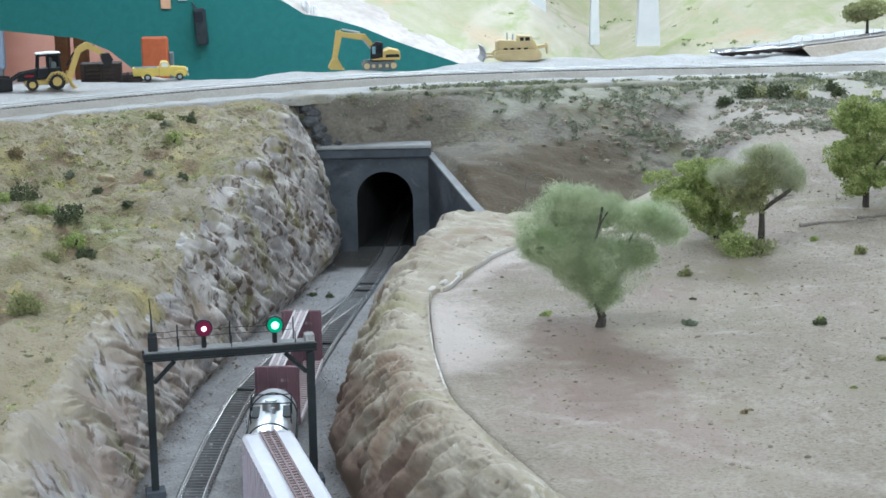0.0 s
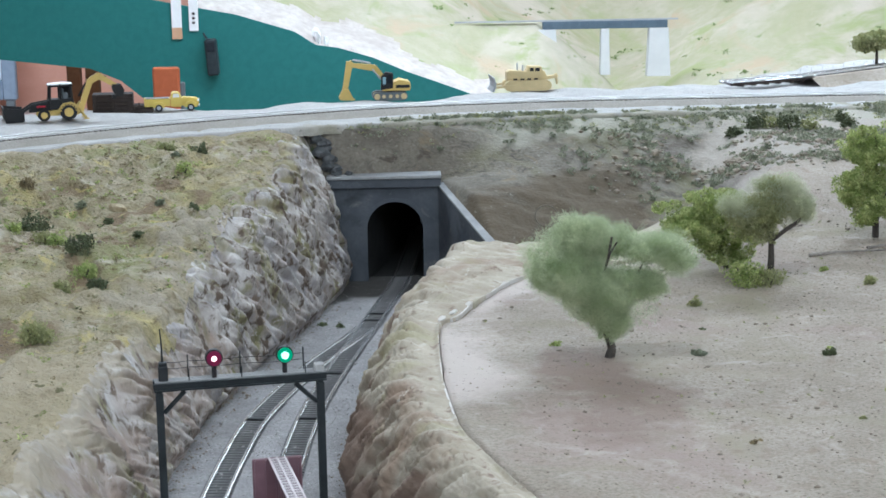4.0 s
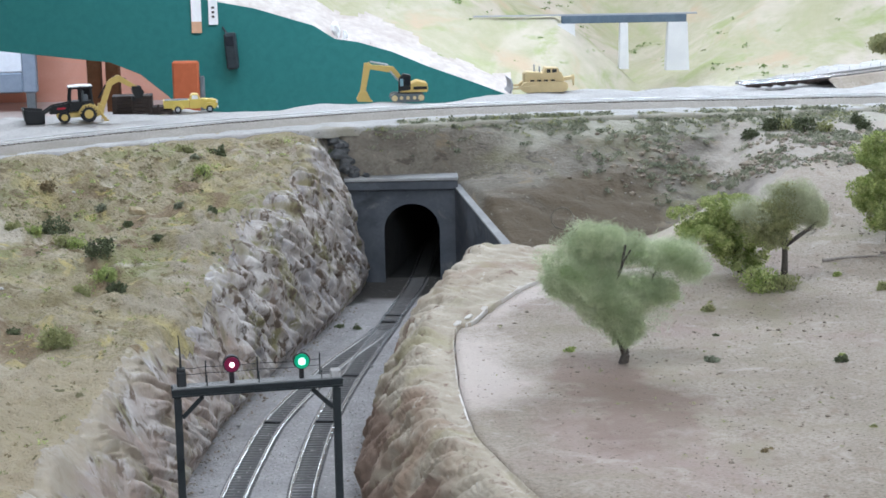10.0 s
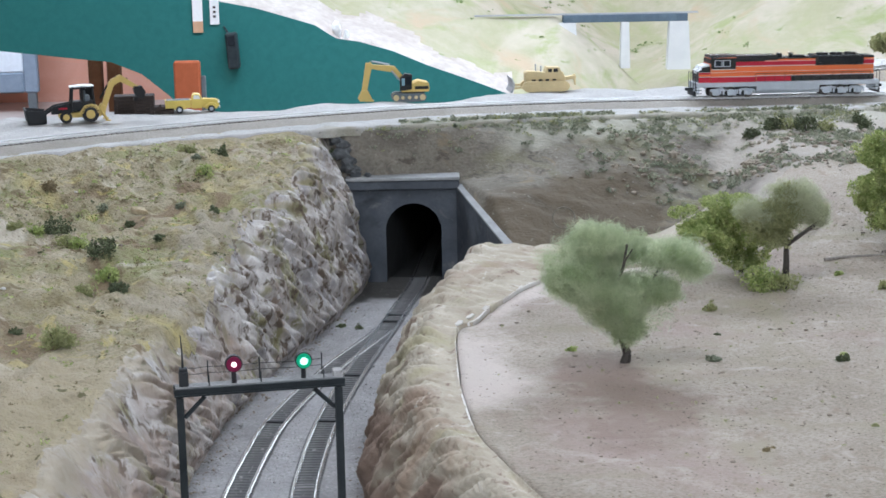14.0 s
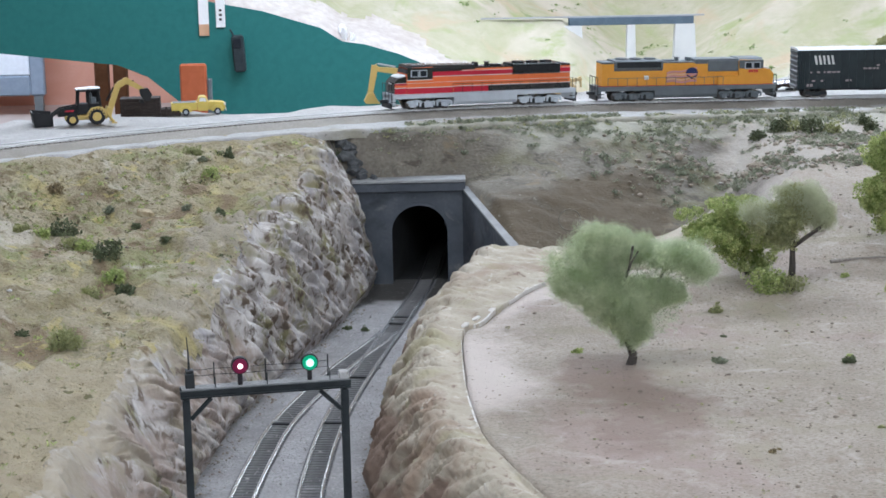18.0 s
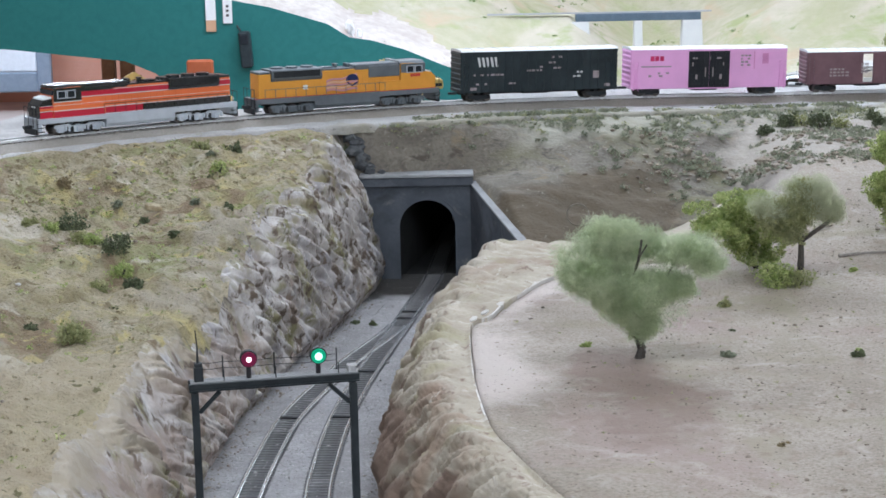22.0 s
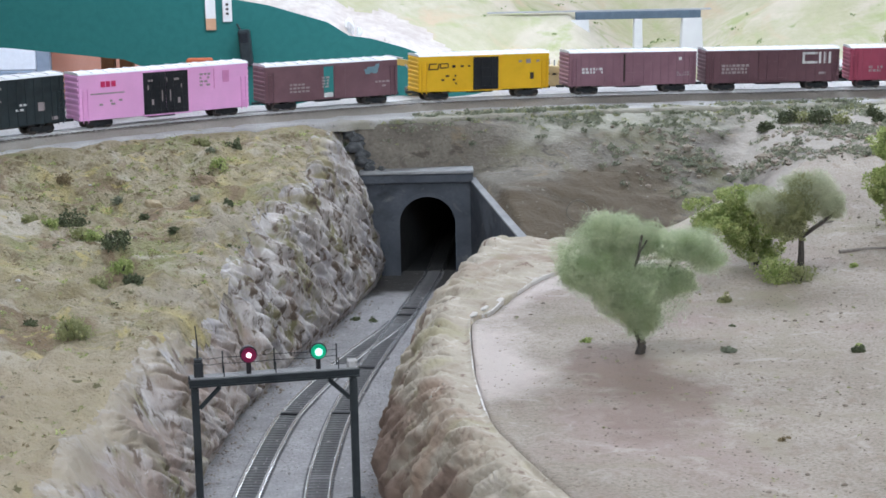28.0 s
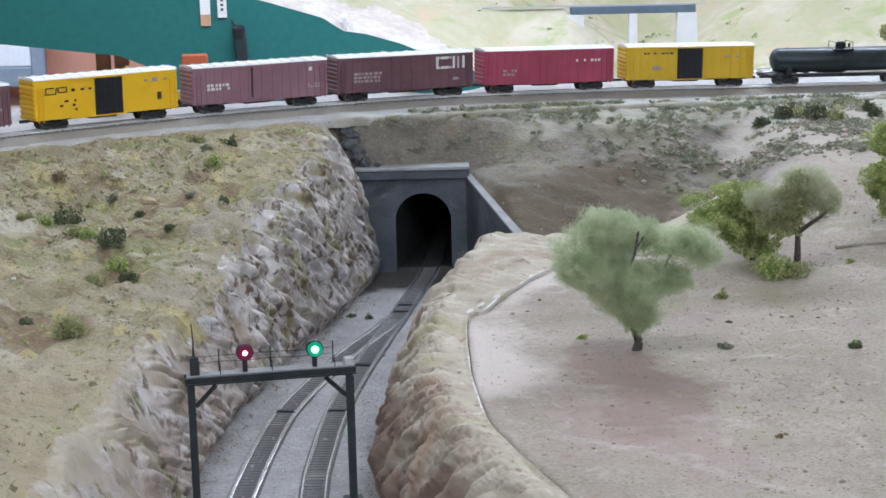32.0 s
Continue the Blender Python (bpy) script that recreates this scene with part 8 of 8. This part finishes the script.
stones("field_pebbles", 4600, on_field, (0.0003, 0.0010), M_STONE, "small brown pebbles scattered over the field", 41)
stones("hill_pebbles", 420, on_hill, (0.0005, 0.0014), M_STONE, "brown pebbles in the dry grass", 42)
stones("cutting_pebbles", 500, in_cut, (0.0004, 0.0012), M_STONE, "pebbles along the foot of the rock face", 43)
def on_cut_floor(rng):
    y = rng.uniform(1.12, 1.93)
    a, b = float(lerp(y, *FOOT_L)), float(lerp(y, *FOOT_R))
    return a + (b - a) * rng.random(), y


M_BANKSTONE = material("tan_stone", (0.27, 0.24, 0.21), (0.42, 0.385, 0.35), scale=60, fine=300, bump=0.4)
M_GREYSTONE = material("grey_stone", (0.29, 0.27, 0.26), (0.45, 0.425, 0.41), scale=60, fine=300, bump=0.4)
stones("ballast_stones", 3600, on_cut_floor, (0.0003, 0.00085), M_GREYSTONE, "loose grey ballast stones on the cutting floor", 46, 0.8)
stones("bank_stones", 420, on_right_bank, (0.0008, 0.0024), M_BANKSTONE, "pale stones on the bank", 44)
stones("bank_mounds", 300, on_right_bank, (0.0015, 0.0042), material("brown_clod", (0.22, 0.175, 0.13), (0.38, 0.325, 0.26), (0.29, 0.24, 0.185), 70, 300, bump=0.8), "brown earth clods on the bank", 47, 0.8)
stones("bank_rubble", 420, on_right_bank, (0.0010, 0.0035), M_STONE, "brown stones on the bank", 45)
bm = bmesh.new()
prism(bm, [(-0.0095, -0.002), (-0.004, -0.0045), (0.006, -0.004), (0.0100, 0.0005), (0.003, 0.0042), (-0.006, 0.0032)], -0.002, 0.0042, "z")
for v in bm.verts:
    v.co.z += 0.0016 * math.sin(v.co.x * 420) if v.co.z > 0 else 0.0
bmesh.ops.bevel(bm, geom=list(bm.edges), offset=0.0009, segments=2, affect="EDGES")
tagged(part("stone", bm, material("sandstone", (0.36, 0.28, 0.16), (0.52, 0.44, 0.31), (0.30, 0.22, 0.13), 60, 300, bump=0.5), m=pose(-0.300, 1.7585, land_z(-0.300, 1.7585), 6, 10, -20)), "flat tan stone lying in dry grass", "stone", "hillside stones")
for x, y, r in ((-0.369, 1.795, 0.0018), (-0.375, 1.50, 0.0024), (-0.238, 1.95, 0.0012)):
    bm = bmesh.new()
    blob(bm, (0, 0, 0.0004), r, random.Random(int(r * 1e5)), 1, (1.3, 0.8, 0.6))
    tagged(part("stone", bm, M_PALE, m=pose(x, y, land_z(x, y) + 0.0004)), "small white stone lying in dry grass", "stone", "white stones")
M_DEADWOOD = material("bleached_bark", (0.20, 0.17, 0.145), (0.34, 0.30, 0.265), (0.14, 0.115, 0.095), 80, 400, bump=0.5)
for x, y, a, L in ((0.380, 1.61, 10, 0.075), (0.425, 1.63, 12, 0.05), (0.352, 1.70, 40, 0.022)):
    z = land_z(x, y)
    br = thing("fallen_branch", pose(x, y, z + 0.0015, 0, 0, a), "grey fallen branch lying on bare earth", "branch")
    bm = bmesh.new()
    limb(bm, [(-L / 2, 0, 0), (-L / 6, 0.002, 0.001), (L / 5, -0.001, 0.0015), (L / 2, 0.002, 0.0005)], 0.0016, 0.0006)
    part("stem", bm, M_DEADWOOD, br)
    bm = bmesh.new()
    limb(bm, [(L / 6, -0.001, 0.001), (L / 3, 0.008, 0.002)], 0.0008, 0.0004)
    part("twig", bm, M_DEADWOOD, br)
# culvert at the foot of the embankment
cul = thing("culvert_pipe", pose(0.130, 1.935, 0.090, -25, 0, 0), "brown round culvert end at the embankment foot", "pipe")
bm = bmesh.new()
for k in range(28):
    a0, a1 = 2 * math.pi * k / 28, 2 * math.pi * (k + 1) / 28
    rod(bm, (0.012 * math.cos(a0), 0, 0.012 * math.sin(a0)), (0.012 * math.cos(a1), 0, 0.012 * math.sin(a1)), 0.0007, 6)
part("rim", bm, M_BANK, cul)
# dark rocks wedged in the corner above the portal
M_SLATE = material("slate_rock", (0.055, 0.058, 0.062), (0.16, 0.162, 0.165), (0.095, 0.098, 0.10), 50, 260, bump=0.7, depth=0.0015, patch=(((0.34, 0.34, 0.35), 45, 0.61, 0.08),))
rk = random.Random(61)
for x, y, z, r in ((-0.123, 2.052, 0.163, 0.0085), (-0.115, 2.054, 0.157, 0.0080), (-0.115, 2.050, 0.147, 0.0090), (-0.108, 2.052, 0.139, 0.0080), (-0.110, 2.048, 0.130, 0.0075), (-0.101, 2.050, 0.128, 0.0070), (-0.100, 2.046, 0.1225, 0.0055), (-0.086, 2.046, 0.1225, 0.0045)):
    bm = bmesh.new()
    blob(bm, (0, 0, 0), r * 1.05, rk, 2, (1.2, 0.8, 0.75), 0.30)
    tagged(part("rock", bm, M_SLATE, m=pose(x, y, z, rk.uniform(-30, 30), rk.uniform(-30, 30), rk.uniform(0, 180))), "dark slate-grey rock wedged beside the cliff top", "rock", "dark corner rocks")
# turnout gear at the points
sw = thing("switch_stand", pose(-0.030, 1.835, 0.001), "small dark switch stand beside the turnout", "switch stand")
bm = bmesh.new()
box(bm, -0.004, 0.004, -0.003, 0.003, 0, 0.004, 0.0005)
part("base", bm, P_CRATE, sw)
bm = bmesh.new()
rod(bm, (0, 0, 0.004), (0, 0, 0.011), 0.0008, 6)
box(bm, -0.0015, 0.0015, -0.0006, 0.0006, 0.009, 0.012)
part("lever", bm, P_BUCKET, sw)
for y, w in ((1.872, 0.022), (1.843, 0.020), (1.640, 0.0155), (1.497, 0.0155)):
    s0 = float(np.interp(-y, -MAIN.p[:, 1], MAIN.s))
    p, a = MAIN.at(s0), MAIN.heading(s0)
    bm = bmesh.new()
    box(bm, -0.0022, 0.0022, -w / 2, w / 2, 0, 0.0012, 0.0002)
    tagged(part("tie_bar", bm, P_BUCKET, m=pose(p.x, p.y, 0.0004, 0, 0, math.degrees(a))), "dark tie bar across the rails", "tie bar", "tie bars")
s0 = float(np.interp(-1.497, -SIDE.p[:, 1], SIDE.s))
p, a = SIDE.at(s0), SIDE.heading(s0)
bm = bmesh.new()
box(bm, -0.0022, 0.0022, -0.0077, 0.0077, 0, 0.0012, 0.0002)
tagged(part("tie_bar", bm, P_BUCKET, m=pose(p.x, p.y, 0.0004, 0, 0, math.degrees(a))), "dark tie bar across the rails", "tie bar", "tie bars")

# raw plaster along the seam between the bank and the field
M_RAW = material("raw_plaster", (0.66, 0.62, 0.57), (0.78, 0.75, 0.71), scale=90, fine=400, bump=0.4, depth=0.0008)
def plaster_edge(y0, y1, w):
    bm = bmesh.new()
    n = max(4, int((y1 - y0) / 0.006))
    rings = []
    for i in range(n + 1):
        y = y0 + (y1 - y0) * i / n
        x = float(seam_x(np.array([y]))[0]) - 0.0002
        z = float(field_z(np.array([x]), np.array([y]))[0]) - 0.0004
        k = w * (0.55 + 0.45 * noise.noise(Vector((y * 130, w * 900, 0))) ) * min(1.0, 6.0 * i / n + 0.15, 6.0 * (n - i) / n + 0.15)
        rings.append([bm.verts.new(q) for q in ((x - k, y, z - 0.002), (x - k * 0.8, y, z + k * 0.5), (x + 0.0005, y, z + k * 0.45), (x + 0.0006, y, z - 0.003))])
    for a, b in zip(rings, rings[1:]):
        for i in range(4):
            bm.faces.new((a[i], a[(i + 1) % 4], b[(i + 1) % 4], b[i]))
    bm.faces.new(rings[0])
    bm.faces.new(rings[-1][::-1])
    bmesh.ops.recalc_face_normals(bm, faces=bm.faces)
    tagged(part("plaster_edge", bm, M_RAW), "raw white plaster edge along the seam", "plaster edge", kind="structure")


for y0, y1, w in ((1.165, 1.262, 0.0016), (1.275, 1.345, 0.0012), (1.36, 1.40, 0.0010), (1.455, 1.50, 0.0022), (1.53, 1.60, 0.0014)):
    plaster_edge(y0, y1, w)
for x, y, r, a in ((0.011, 1.449, 0.0042, 20), (0.021, 1.470, 0.0048, -30), (0.034, 1.497, 0.0046, 15), (0.067, 1.572, 0.0035, 40)):
    bm = bmesh.new()
    prism(bm, [(-r, -r * 0.3), (r * 0.2, -r * 0.6), (r * 0.9, 0.0), (r * 0.3, r * 0.6), (-r * 0.7, r * 0.3)], 0, r * 0.3, "z")
    for v in bm.verts:
        v.co.x += 0.0006 * math.sin(v.co.y * 4000)
    bmesh.ops.bevel(bm, geom=list(bm.edges), offset=0.0003, segments=1, affect="EDGES")
    tagged(part("plaster_chip", bm, M_RAW, m=pose(x, y, 0.0972, 28, -24, a)), "broken white plaster chip at the seam", "plaster chip", "plaster chips")


# ---------------------------------------------------------------- the trains' way
TRAIN_T = (0, 11, 13, 16, 19, 21.5, 24, 28, 32)
TRAIN_S = (1.61, 0.457, 0.247, -0.065, -0.383, -0.679, -0.983, -1.462, -1.949)
CONSIST = [(LOCO_A, -0.4190, 0.076), (LOCO_B, -0.148, 0.076), (NWC, 0.1085, 0.078), (PINK, 0.337, 0.078), (OPENC, 0.556, 0.059), (YELC, 0.757, 0.06), (MPC, 0.957, 0.059),
           (CNC, 1.1460, 0.062), (REDC, 1.3375, 0.06), (YELC2, 1.5275, 0.059), (TANKB, 1.735, 0.072)]
LOWER_S0, LOWER_V = float(np.interp(-1.45, -MAIN.p[:, 1], MAIN.s)), 0.081
LOWER = [(CBEAM, 0.0, 0.06), (TANKS, 0.171, 0.039), (WHITEC, 0.343, 0.069)]


def train_pos(t):
    """A smooth course through the table."""
    T, S = TRAIN_T, TRAIN_S
    i = min(max(int(np.searchsorted(T, t, "right")) - 1, 0), len(T) - 2)

    def slope(k):
        a, b = max(k - 1, 0), min(k + 1, len(T) - 1)
        return (S[b] - S[a]) / (T[b] - T[a])

    h = T[i + 1] - T[i]
    u = (t - T[i]) / h
    return ((2 * u ** 3 - 3 * u * u + 1) * S[i] + (u ** 3 - 2 * u * u + u) * h * slope(i) + (-2 * u ** 3 + 3 * u * u) * S[i + 1] + (u ** 3 - u * u) * h * slope(i + 1))


def upper_pose(s, b):
    s = s + 0.0075 * float(smooth01((-0.98 - s) / 0.2))
    p, q = upper(s - b)[0], upper(s + b)[0]
    c, d = (p + q) / 2, q - p
    return pose(c.x, c.y, c.z, 0, -math.degrees(math.atan2(d.z, math.hypot(d.x, d.y))), math.degrees(math.atan2(d.y, d.x)))


def lower_pose(s, b):
    p, q = MAIN.at(s - b), MAIN.at(s + b)
    c, d = (p + q) / 2, q - p
    return pose(c.x, c.y, LOW_Z, 0, 0, math.degrees(math.atan2(d.y, d.x)))


def lower_run(t):
    if t <= 9:
        return LOWER_V * t
    u = min(t - 9, 3.0)
    return LOWER_V * (9 + u - u * u / 6)


def motions():
    for car, off, b in CONSIST:
        walk(car, [(0.5 * k, upper_pose(train_pos(0.5 * k) + off, b)) for k in range(65)])
    for car, off, b in LOWER:
        walk(car, [(0.5 * k, lower_pose(LOWER_S0 + off + lower_run(0.5 * k), b)) for k in range(65)])


motions()
